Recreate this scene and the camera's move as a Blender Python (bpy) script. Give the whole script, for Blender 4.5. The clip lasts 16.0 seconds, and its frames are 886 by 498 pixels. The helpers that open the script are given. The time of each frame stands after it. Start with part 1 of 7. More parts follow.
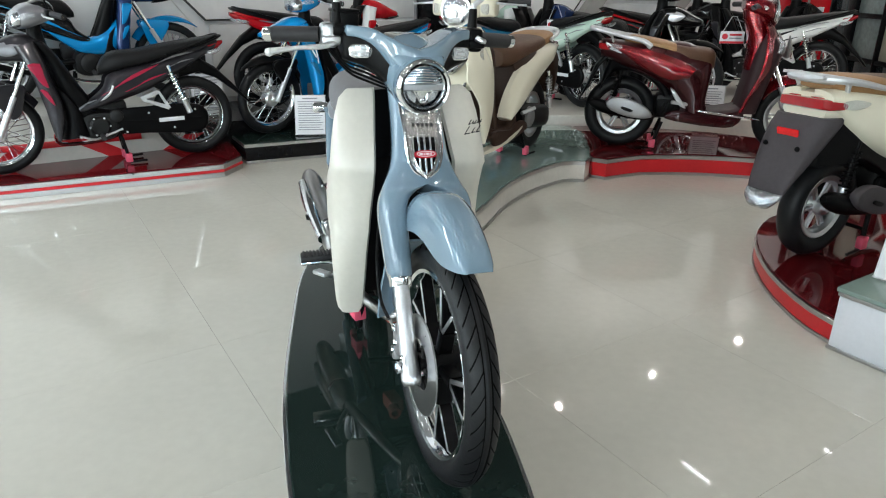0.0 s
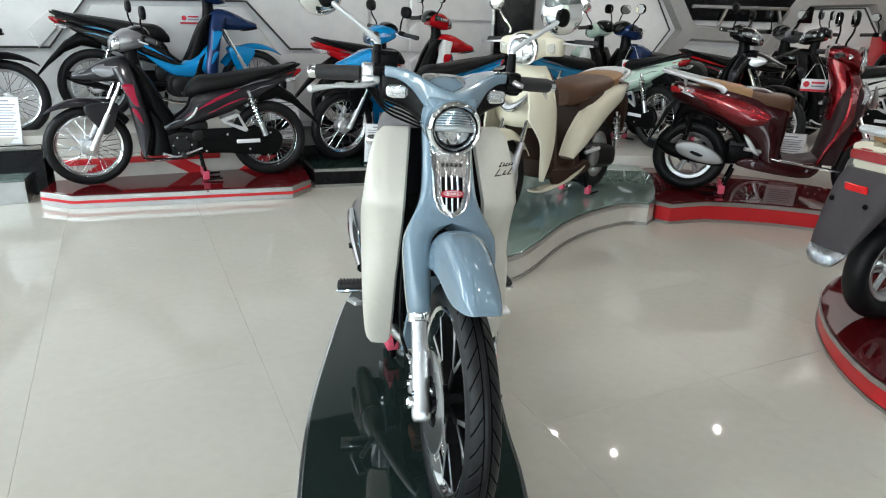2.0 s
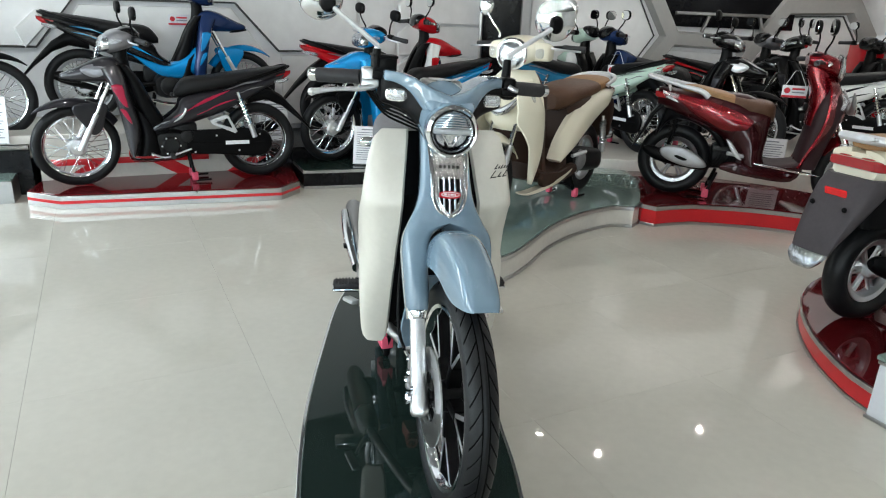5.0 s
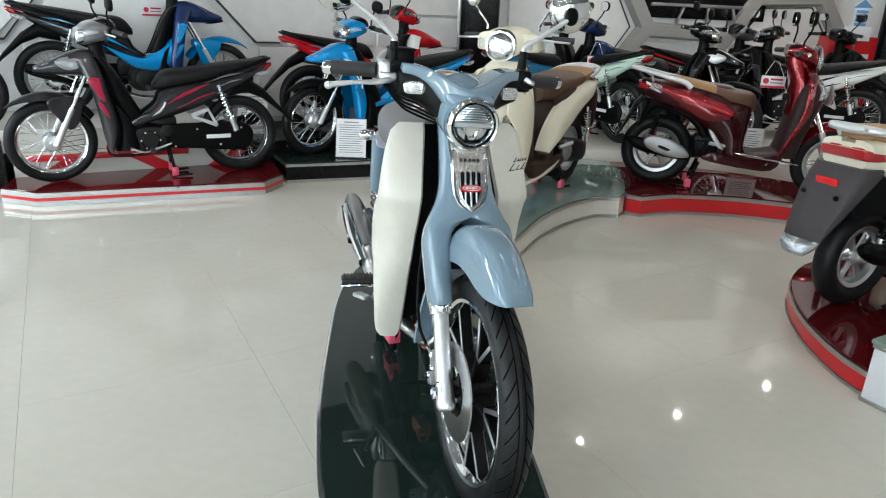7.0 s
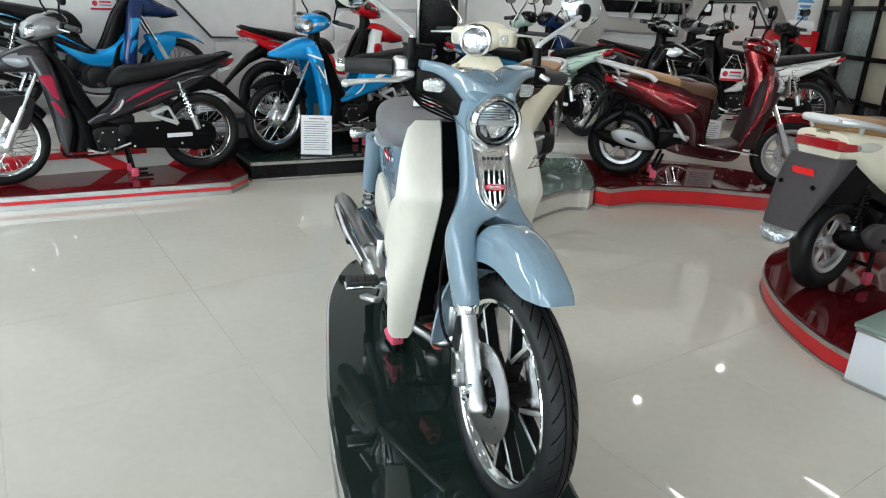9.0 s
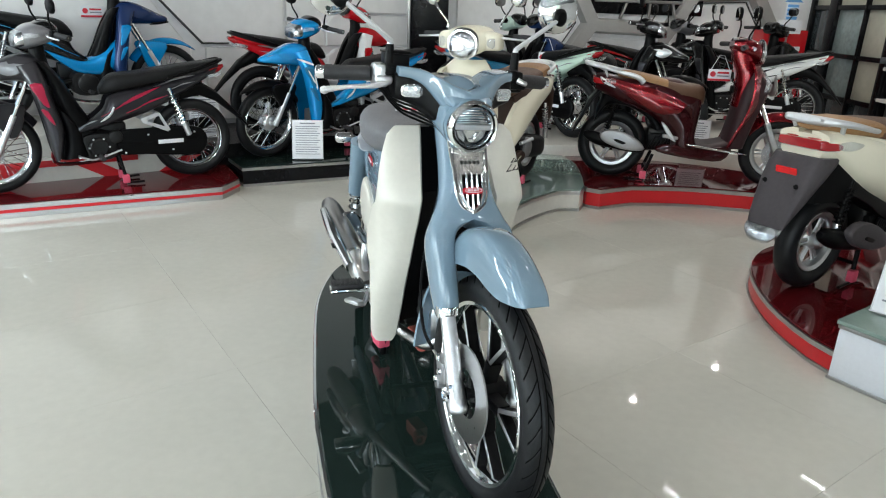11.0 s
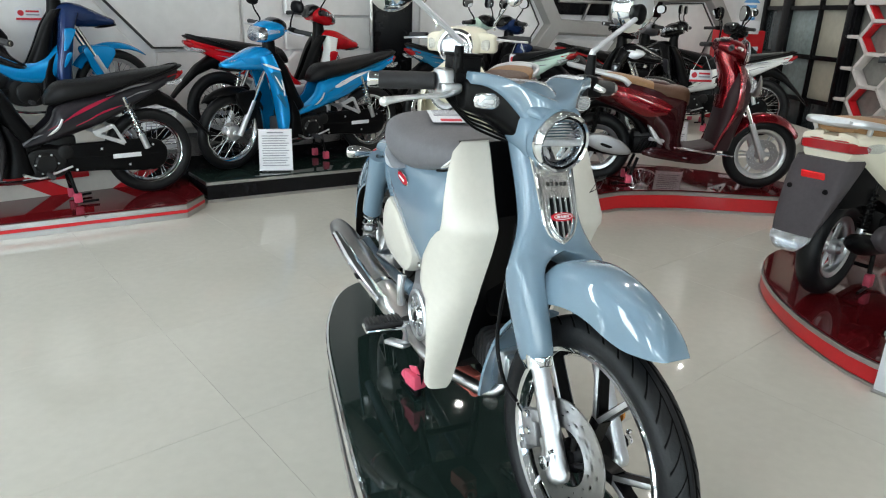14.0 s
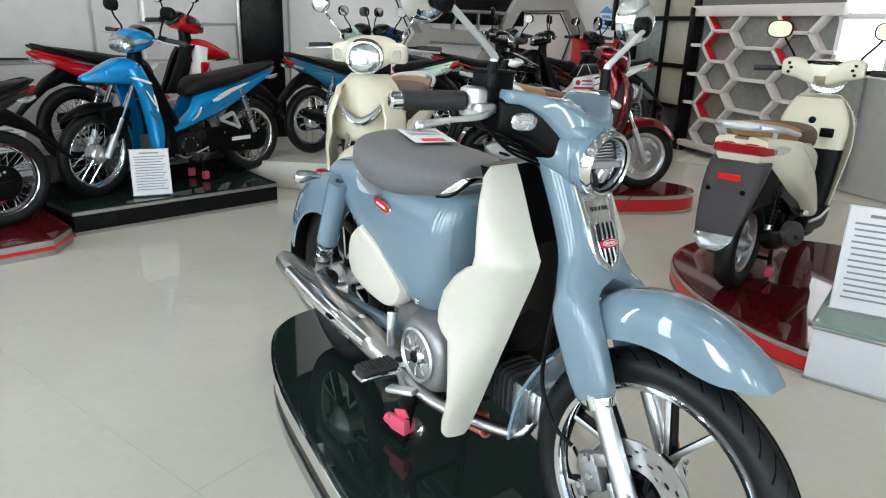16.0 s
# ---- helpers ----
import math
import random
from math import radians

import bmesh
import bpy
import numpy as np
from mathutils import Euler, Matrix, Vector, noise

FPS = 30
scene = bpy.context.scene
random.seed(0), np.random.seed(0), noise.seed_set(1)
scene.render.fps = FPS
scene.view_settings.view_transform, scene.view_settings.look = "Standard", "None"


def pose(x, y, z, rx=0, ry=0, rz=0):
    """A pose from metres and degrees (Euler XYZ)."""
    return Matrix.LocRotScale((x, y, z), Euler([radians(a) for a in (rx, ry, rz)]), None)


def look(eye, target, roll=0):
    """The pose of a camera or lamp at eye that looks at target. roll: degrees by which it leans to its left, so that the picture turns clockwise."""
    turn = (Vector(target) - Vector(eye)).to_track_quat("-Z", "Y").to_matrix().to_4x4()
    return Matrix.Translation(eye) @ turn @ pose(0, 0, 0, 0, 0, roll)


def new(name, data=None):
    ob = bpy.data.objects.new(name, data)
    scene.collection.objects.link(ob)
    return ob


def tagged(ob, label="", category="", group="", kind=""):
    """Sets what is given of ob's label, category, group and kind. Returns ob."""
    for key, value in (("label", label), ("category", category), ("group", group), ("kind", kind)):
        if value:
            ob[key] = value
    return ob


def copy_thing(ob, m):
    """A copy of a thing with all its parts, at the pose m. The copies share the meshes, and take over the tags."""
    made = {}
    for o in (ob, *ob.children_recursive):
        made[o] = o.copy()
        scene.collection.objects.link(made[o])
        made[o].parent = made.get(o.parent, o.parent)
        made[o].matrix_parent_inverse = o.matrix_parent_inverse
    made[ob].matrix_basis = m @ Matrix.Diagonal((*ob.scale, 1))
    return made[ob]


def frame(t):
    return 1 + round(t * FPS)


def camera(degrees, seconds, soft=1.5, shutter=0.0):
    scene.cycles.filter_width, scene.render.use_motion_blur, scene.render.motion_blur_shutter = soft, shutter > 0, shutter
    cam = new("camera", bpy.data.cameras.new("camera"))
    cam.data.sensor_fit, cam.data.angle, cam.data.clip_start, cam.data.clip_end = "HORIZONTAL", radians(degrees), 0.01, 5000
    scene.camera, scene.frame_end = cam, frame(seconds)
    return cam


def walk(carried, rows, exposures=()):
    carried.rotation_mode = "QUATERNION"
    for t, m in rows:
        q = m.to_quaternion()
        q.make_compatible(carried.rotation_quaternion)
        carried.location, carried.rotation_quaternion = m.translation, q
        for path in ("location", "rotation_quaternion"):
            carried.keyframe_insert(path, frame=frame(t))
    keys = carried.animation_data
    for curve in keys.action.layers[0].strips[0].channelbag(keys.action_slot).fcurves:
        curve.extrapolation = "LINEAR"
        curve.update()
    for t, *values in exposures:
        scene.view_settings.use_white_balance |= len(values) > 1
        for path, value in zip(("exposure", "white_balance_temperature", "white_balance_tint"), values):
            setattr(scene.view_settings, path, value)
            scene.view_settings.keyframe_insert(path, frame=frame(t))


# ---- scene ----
cam = camera(67.2, 16.0, 1.1)
PATH = [
    (0, (0.061, 0.168, 1.284), (-0.004, 2.024, 0.542), 0.1),
    (0.5, (0.137, 0.186, 1.285), (-0.02, 2.036, 0.542), 0.9),
    (1, (0.175, 0.19, 1.288), (-0.064, 2.037, 0.56), 0.6),
    (1.5, (0.187, 0.182, 1.299), (-0.086, 2.039, 0.611), 1.4),
    (2, (0.183, 0.171, 1.314), (-0.105, 2.035, 0.65), 1.7),
    (2.5, (0.175, 0.152, 1.323), (-0.113, 2.028, 0.691), 2.2),
    (3, (0.17, 0.139, 1.324), (-0.116, 2.019, 0.705), 2.0),
    (3.5, (0.164, 0.132, 1.323), (-0.109, 2.012, 0.696), 2.4),
    (4, (0.162, 0.129, 1.324), (-0.11, 2.007, 0.692), 2.4),
    (6.5, (0.09, 0.114, 1.313), (-0.078, 1.986, 0.628), 2.4),
    (7, (0.028, 0.118, 1.318), (-0.12, 1.995, 0.643), 2.4),
    (7.5, (-0.057, 0.122, 1.312), (-0.155, 1.999, 0.629), 1.8),
    (8, (-0.133, 0.118, 1.307), (-0.177, 1.988, 0.599), 1.7),
    (8.5, (-0.168, 0.138, 1.304), (-0.155, 2.003, 0.581), 2.1),
    (9, (-0.162, 0.137, 1.316), (-0.15, 2.016, 0.631), 2.5),
    (11.5, (-0.114, 0.116, 1.327), (-0.095, 1.997, 0.65), 1.8),
    (12, (-0.152, 0.133, 1.321), (-0.144, 2.015, 0.645), 1.9),
    (12.5, (-0.193, 0.177, 1.312), (-0.203, 2.058, 0.632), 1.6),
    (13, (-0.247, 0.27, 1.306), (-0.239, 2.149, 0.619), 1.1),
    (13.5, (-0.304, 0.348, 1.304), (-0.232, 2.229, 0.629), 1.8),
    (14, (-0.414, 0.396, 1.303), (-0.221, 2.272, 0.637), 1.7),
    (14.5, (-0.56, 0.431, 1.304), (-0.168, 2.264, 0.609), 0.5),
    (15, (-0.647, 0.472, 1.302), (-0.234, 2.298, 0.599), 2.3),
    (15.5, (-0.701, 0.547, 1.297), (-0.254, 2.377, 0.625), 2.0),
    (16, (-0.742, 0.633, 1.3), (-0.12, 2.425, 0.667), 2.0),
]
walk(cam, [(t, look(eye, target, roll)) for t, eye, target, roll in PATH])

# ---- world and large lights ----
world = bpy.data.worlds.new("sky")
scene.world = world
world.use_nodes = True
_wn = world.node_tree.nodes
_sky = _wn.new("ShaderNodeTexSky")
_sky.sky_type, _sky.sun_disc = "NISHITA", False
_sky.sun_elevation, _sky.sun_rotation = radians(38), radians(215)
world.node_tree.links.new(_sky.outputs["Color"], _wn["Background"].inputs["Color"])
_wn["Background"].inputs["Strength"].default_value = 0.15


def lamp(name, kind, m, energy, colour=(1, 1, 1), size=1.0, size_y=1.0):
    data = bpy.data.lights.new(name, kind)
    data.energy, data.color = energy, colour
    if kind == "AREA":
        data.shape, data.size, data.size_y = "RECTANGLE", size, size_y
    ob = new(name, data)
    ob.matrix_world = m
    return ob


# daylight through the bays of the shop's two glass fronts, behind and to the left of the walk
for _k in range(5):
    lamp("side_daylight", "AREA", look((-5.0, -3.35 + 1.55 * _k, 1.65), (-1.0, -2.6 + 1.4 * _k, 0.5) if _k < 4 else (-2.6, 5.6, 1.0)), (59, 57, 54, 46, 72)[_k], (0.82, 0.94, 1.0), 0.40, 2.7)
for _k in range(4):
    lamp("front_daylight", "AREA", look((-3.6 + 2.0 * _k, -4.85, 1.7), (-2.6 + 1.6 * _k, 3, 0.8)), 48, (0.82, 0.95, 1.0), 0.34, 2.7)

# ---- materials ----
_mats = {}


def material(name, base, rough=0.5, metal=0.0, coat=0.0, var=0.06, scale=6.0, bump=0.0, bscale=60.0,
             emit=0.0, trans=0.0, ior=1.45, rvar=0.08, spec=0.5, sheen=0.0, cior=1.36):
    """A procedural surface: colour that varies at two scales, uneven gloss and fine relief."""
    if name in _mats:
        return _mats[name]
    m = bpy.data.materials.new(name)
    m.use_nodes = True
    nt = m.node_tree
    b = nt.nodes["Principled BSDF"]
    tc = nt.nodes.new("ShaderNodeTexCoord")
    n1 = nt.nodes.new("ShaderNodeTexNoise")
    n1.inputs["Scale"].default_value, n1.inputs["Detail"].default_value = scale, 3
    n2 = nt.nodes.new("ShaderNodeTexNoise")
    n2.inputs["Scale"].default_value, n2.inputs["Detail"].default_value = scale * 11, 2
    for n in (n1, n2):
        nt.links.new(tc.outputs["Object"], n.inputs["Vector"])
    add = nt.nodes.new("ShaderNodeMath")
    add.operation = "ADD"
    nt.links.new(n1.outputs["Fac"], add.inputs[0])
    nt.links.new(n2.outputs["Fac"], add.inputs[1])
    mix = nt.nodes.new("ShaderNodeMix")
    mix.data_type = "RGBA"
    mr = nt.nodes.new("ShaderNodeMapRange")
    mr.inputs["From Min"].default_value, mr.inputs["From Max"].default_value = 0.7, 1.3
    nt.links.new(add.outputs[0], mr.inputs["Value"])
    nt.links.new(mr.outputs["Result"], mix.inputs["Factor"])
    mix.inputs["A"].default_value = (*[max(0, c * (1 - var)) for c in base], 1)
    mix.inputs["B"].default_value = (*[min(1, c * (1 + var)) for c in base], 1)
    nt.links.new(mix.outputs["Result"], b.inputs["Base Color"])
    rr = nt.nodes.new("ShaderNodeMapRange")
    rr.inputs["To Min"].default_value, rr.inputs["To Max"].default_value = max(0.01, rough - rvar * rough), min(1, rough + rvar * rough * 2)
    nt.links.new(n1.outputs["Fac"], rr.inputs["Value"])
    nt.links.new(rr.outputs["Result"], b.inputs["Roughness"])
    b.inputs["Metallic"].default_value = metal
    b.inputs["Coat Weight"].default_value = coat
    b.inputs["Coat Roughness"].default_value = 0.025
    b.inputs["Coat IOR"].default_value = cior
    b.inputs["IOR"].default_value = ior
    b.inputs["Specular IOR Level"].default_value = spec
    b.inputs["Transmission Weight"].default_value = trans
    b.inputs["Sheen Weight"].default_value = sheen
    if emit:
        b.inputs["Emission Color"].default_value = (*base, 1)
        b.inputs["Emission Strength"].default_value = emit
    if bump:
        nb = nt.nodes.new("ShaderNodeTexNoise")
        nb.inputs["Scale"].default_value, nb.inputs["Detail"].default_value = bscale, 4
        nt.links.new(tc.outputs["Object"], nb.inputs["Vector"])
        bp = nt.nodes.new("ShaderNodeBump")
        bp.inputs["Strength"].default_value, bp.inputs["Distance"].default_value = bump, 0.004
        nt.links.new(nb.outputs["Fac"], bp.inputs["Height"])
        nt.links.new(bp.outputs["Normal"], b.inputs["Normal"])
    _mats[name] = m
    return m


def paint(name, base, rough=0.28, metal=0.0, cior=1.36):
    return material(name, base, rough, metal, coat=1.0, var=0.012, scale=3, rvar=0.1, spec=0.15, cior=cior)


CHROME = material("chrome", (0.86, 0.87, 0.88), 0.07, 1.0, var=0.03, rvar=0.5)
ALLOY = material("cast_alloy", (0.76, 0.77, 0.79), 0.32, 1.0, var=0.06, bump=0.05, bscale=180)
SILVER = material("silver_paint", (0.62, 0.63, 0.65), 0.33, 0.55, coat=0.3, var=0.04)
STEEL = material("brushed_steel", (0.46, 0.455, 0.45), 0.28, 1.0, var=0.06, scale=20)
RUBBER = material("tyre_rubber", (0.0065, 0.007, 0.008), 0.42, spec=0.3, var=0.2, bump=0.12, bscale=140)
# groove faces get a darker rubber: their shade is put into colour
GROOVESHADE = material("shaded_groove_rubber", (0.003, 0.003, 0.003), 0.8, spec=0.05, var=0.1)
GRIP = material("grip_rubber", (0.02, 0.02, 0.022), 0.55, var=0.15, bump=0.25, bscale=260)
BLACK = material("black_plastic", (0.0022, 0.0022, 0.0026), 0.34, spec=0.13, var=0.15, bump=0.06, bscale=300)
GLOSSBLACK = paint("gloss_black_paint", (0.003, 0.003, 0.0035), 0.2)
DARKGREY = material("dark_grey_plastic", (0.060, 0.053, 0.058), 0.5, spec=0.3, var=0.1, bump=0.08, bscale=320)
ENGINE = material("engine_casting", (0.33, 0.33, 0.34), 0.42, 0.85, var=0.12, bump=0.2, bscale=120)
ENGINEBLACK = material("black_engine_paint", (0.0035, 0.0035, 0.004), 0.42, 0.2, var=0.2, bump=0.15, bscale=120)
SEATBLACK = material("black_vinyl", (0.006, 0.006, 0.0068), 0.42, spec=0.24, var=0.12, bump=0.3, bscale=420)
SEATGREY = material("grey_vinyl", (0.145, 0.145, 0.155), 0.55, var=0.08, bump=0.3, bscale=420)
SEATPALE = material("pale_grey_vinyl", (0.42, 0.45, 0.49), 0.5, var=0.06, bump=0.25, bscale=420)
MUFFLERGREY = material("muffler_silver", (0.34, 0.34, 0.345), 0.30, 0.6, var=0.06, scale=14)
SEATBROWN = material("brown_vinyl", (0.085, 0.038, 0.018), 0.5, var=0.1, bump=0.3, bscale=420)
SEATTAN = material("tan_vinyl", (0.30, 0.16, 0.065), 0.5, var=0.1, bump=0.3, bscale=420)
LENS = material("clear_lens", (0.9, 0.92, 0.94), 0.05, var=0.02, trans=0.75, ior=1.2)
REFLECTOR = material("lamp_reflector", (0.55, 0.57, 0.60), 0.18, 1.0, var=0.45, scale=40, bump=0.6, bscale=60)
REDLENS = material("red_lens", (0.34, 0.006, 0.010), 0.12, coat=0.8, var=0.1)
REDGLOW = material("red_reflector", (0.85, 0.015, 0.02), 0.15, coat=0.8, var=0.1)
AMBER = material("amber_lens", (0.8, 0.28, 0.03), 0.15, coat=0.6, var=0.08)
MIRROR = material("mirror_glass", (0.88, 0.9, 0.92), 0.015, 1.0, var=0.01, rvar=0.2)
PINK = material("pink_plastic", (0.72, 0.10, 0.17), 0.4, var=0.1)
CARD = material("white_card", (0.78, 0.79, 0.82), 0.55, var=0.03)
INK = material("grey_ink", (0.25, 0.26, 0.30), 0.6, var=0.1)
BLACKINK = material("black_ink", (0.02, 0.02, 0.02), 0.5, var=0.1)
REDINK = material("red_ink", (0.62, 0.03, 0.05), 0.5, var=0.05)
BLUEINK = material("blue_ink", (0.12, 0.33, 0.62), 0.5, var=0.05)
MISTBLUE = paint("grey_blue_paint", (0.160, 0.240, 0.308), 0.22, 0.0, 1.65)
CREAM = paint("ivory_paint", (0.74, 0.70, 0.56), 0.3)
IVORY = material("ivory_plastic", (0.63, 0.61, 0.54), 0.33, coat=0.35, var=0.03, bump=0.02, bscale=300)
WHITEPLASTIC = material("white_plastic", (0.80, 0.80, 0.79), 0.35, coat=0.3, var=0.03)
WINERED = paint("wine_red_paint", (0.19, 0.003, 0.008), 0.22, 0.7, 1.5)
CRIMSON = paint("crimson_graphic", (0.36, 0.010, 0.045), 0.28)
RED = paint("bright_red_paint", (0.50, 0.006, 0.012), 0.25)
BLUE = paint("bright_blue_paint", (0.002, 0.29, 0.68), 0.22, 0.4, 1.5)
NAVY = paint("navy_paint", (0.012, 0.03, 0.10), 0.2, 0.2)
CYAN = paint("cyan_blue_paint", (0.02, 0.16, 0.30), 0.22, 0.1)
MINT = paint("mint_paint", (0.56, 0.72, 0.62), 0.3)
GREYPAINT = paint("graphite_paint", (0.022, 0.021, 0.026), 0.3, 0.4)
GUNMETAL = paint("gunmetal_paint", (0.036, 0.035, 0.041), 0.3, 0.6)
TITANIUM = paint("pale_titanium_paint", (0.24, 0.24, 0.26), 0.28, 0.6)
DARKBROWN = material("dark_brown_plastic", (0.032, 0.015, 0.009), 0.5, spec=0.3, var=0.1, bump=0.1, bscale=300)
MAROON = material("dark_maroon_plastic", (0.030, 0.014, 0.016), 0.45, spec=0.25, var=0.1, bump=0.06, bscale=300)
# darker wine for the lower body: its shade and brown panel in one colour
SHADEDWINE = paint("shaded_wine_paint", (0.030, 0.0025, 0.004), 0.26, 0.3)
WHITE = paint("white_paint", (0.80, 0.81, 0.80), 0.28)

# ---- mesh tools ----


def catmull(pts, n=4, closed=False):
    """A smooth line through the points."""
    p = [Vector(q) for q in pts]
    out, k = [], len(p)
    for i in range(k if closed else k - 1):
        a, b, c, d = (p[(i - 1) % k], p[i], p[(i + 1) % k], p[(i + 2) % k]) if closed else (p[max(i - 1, 0)], p[i], p[i + 1], p[min(i + 2, k - 1)])
        for j in range(n):
            t = j / n
            out.append(0.5 * ((2 * b) + (c - a) * t + (2 * a - 5 * b + 4 * c - d) * t * t + (3 * b - a - 3 * c + d) * t ** 3))
    if not closed:
        out.append(p[-1])
    return out


def skin(rings, caps=True, loop=False, closed=True):
    """A surface over rings of equally many points."""
    bm = bmesh.new()
    vs = [[bm.verts.new(q) for q in r] for r in rings]
    n, k = len(vs[0]), len(vs)
    for i in range(k if loop else k - 1):
        a, b = vs[i], vs[(i + 1) % k]
        for j in range(n if closed else n - 1):
            try:
                bm.faces.new((a[j], a[(j + 1) % n], b[(j + 1) % n], b[j]))
            except ValueError:
                pass
    if caps and not loop and closed:
        bm.faces.new(list(reversed(vs[0])))
        bm.faces.new(vs[-1])
    bmesh.ops.recalc_face_normals(bm, faces=bm.faces)
    return bm


def oval(axis, pos, ca, cb, ha, hb, n=18, p=2.4):
    """A rounded-box ring across an axis: at x, about (y, z); at y, about (x, z); at z, about (x, y)."""
    r = []
    for i in range(n):
        a = 2 * math.pi * i / n
        c, s = math.cos(a), math.sin(a)
        u = ca + ha * math.copysign(abs(c) ** (2 / p), c)
        v = cb + hb * math.copysign(abs(s) ** (2 / p), s)
        r.append(Vector((pos, u, v) if axis == "x" else (u, pos, v) if axis == "y" else (u, v, pos)))
    return r


def loft(axis, secs, n=18, p=2.4, smooth=3):
    """A body over sections (pos, centre a, centre b, half a, half b), smoothed along its axis."""
    line = catmull([Vector((s[0], s[1], s[2])) for s in secs], smooth)
    size = catmull([Vector((s[3], s[4], 0)) for s in secs], smooth)
    return skin([oval(axis, q.x, q.y, q.z, max(h.x, 0.002), max(h.y, 0.002), n, p) for q, h in zip(line, size)])


def tube(pts, r, n=10, smooth=4):
    """A round bar along a smooth line; r is one radius or one for each point."""
    rs = r if isinstance(r, (list, tuple)) else [r] * len(pts)
    line = catmull(pts, smooth) if smooth > 1 and len(pts) > 2 else [Vector(q) for q in pts]
    rad = [v.x for v in catmull([Vector((q, 0, 0)) for q in rs], smooth)] if smooth > 1 and len(pts) > 2 else rs
    rings, up = [], None
    for i, q in enumerate(line):
        d = (line[min(i + 1, len(line) - 1)] - line[max(i - 1, 0)]).normalized()
        if up is None:
            up = d.orthogonal().normalized()
        up = (up - d * up.dot(d)).normalized()
        side = d.cross(up)
        rings.append([q + (up * math.cos(2 * math.pi * j / n) + side * math.sin(2 * math.pi * j / n)) * rad[i] for j in range(n)])
    return skin(rings)


def turned(profile, centre=(0, 0, 0), axis="y", n=32, loop=False):
    """A turned body: profile of (radius, place along the axis)."""
    c = Vector(centre)
    rings = []
    for i in range(n):
        a = 2 * math.pi * i / n
        co, si = math.cos(a), math.sin(a)
        ring = []
        for r, h in profile:
            r = max(r, 0.0004)
            ring.append(c + (Vector((r * co, h, r * si)) if axis == "y" else Vector((r * co, r * si, h)) if axis == "z" else Vector((h, r * co, r * si))))
        rings.append(ring)
    return skin(rings, caps=False, loop=True, closed=loop)


def block(size, at=(0, 0, 0), bevel=0.004, turn=None, seg=2):
    bm = bmesh.new()
    bmesh.ops.create_cube(bm, size=1)
    bmesh.ops.scale(bm, vec=size, verts=bm.verts)
    if bevel:
        bmesh.ops.bevel(bm, geom=bm.edges[:], offset=min(bevel, min(size) * 0.45), segments=seg, affect="EDGES", profile=0.5)
    if turn:
        bmesh.ops.rotate(bm, cent=(0, 0, 0), matrix=Euler([radians(a) for a in turn]).to_matrix(), verts=bm.verts)
    bmesh.ops.translate(bm, vec=at, verts=bm.verts)
    return bm


def panel(outline, y_in, y_out, bow=0.5, smooth=4, warp=None):
    """A pillowed side panel: an outline in (x, z), from y_in out to y_out, its edges rolled in. warp(x, z) shifts it along y."""
    pts = catmull([Vector((x, 0, z)) for x, z in outline], smooth, closed=True)
    c = sum(pts, Vector()) / len(pts)
    d = y_out - y_in
    steps = ((0.97, 0.0), (1.0, 0.25), (1.0, 0.5), (0.985, 0.72), (0.95, 0.86), (0.86, 0.93 + 0.0 * bow), (0.6, 0.93 + 0.05 * bow), (0.3, 0.93 + 0.07 * bow))
    rings = []
    for s, h in steps:
        rings.append([])
        for q in pts:
            v = c + (q - c) * s
            v.y = y_in + d * h + (warp(v.x, v.z) if warp else 0)
            rings[-1].append(v)
    return skin(rings)


def ribbon(one, two, y_in, y_out, smooth=4, warp=None, power=4):
    """A curved, pillowed strip between two edges of equally many (x, z) places, from y_in out to y_out."""
    e0, e1 = (catmull([Vector((x, 0, z)) for x, z in e], smooth) for e in (one, two))
    rings = []
    for a, b in zip(e0, e1):
        out, back = [], []
        for k in range(11):
            u = k / 10
            v = a.lerp(b, u)
            h = 0.35 + 0.65 * (1 - abs(2 * u - 1) ** power)
            w = warp(v.x, v.z) if warp else 0
            out.append(Vector((v.x, y_in + (y_out - y_in) * h + w, v.z)))
            back.append(Vector((v.x, y_in + w, v.z)))
        rings.append(out + list(reversed(back)))
    return skin(rings)


def plate(outline, z0, z1, bevel=0.003, smooth=1):
    """A flat slab with an outline in (x, y)."""
    pts = catmull([Vector((x, y, 0)) for x, y in outline], smooth, closed=True) if smooth > 1 else [Vector((x, y, 0)) for x, y in outline]
    rings = []
    for s, h in ((bevel, z0), (0, z0 + bevel), (0, z1 - bevel), (bevel, z1)):
        r = []
        for i, q in enumerate(pts):
            t = (pts[(i + 1) % len(pts)] - pts[i - 1]).normalized()
            r.append(Vector((q.x - t.y * s, q.y + t.x * s, h)))
        rings.append(r)
    return skin(rings)


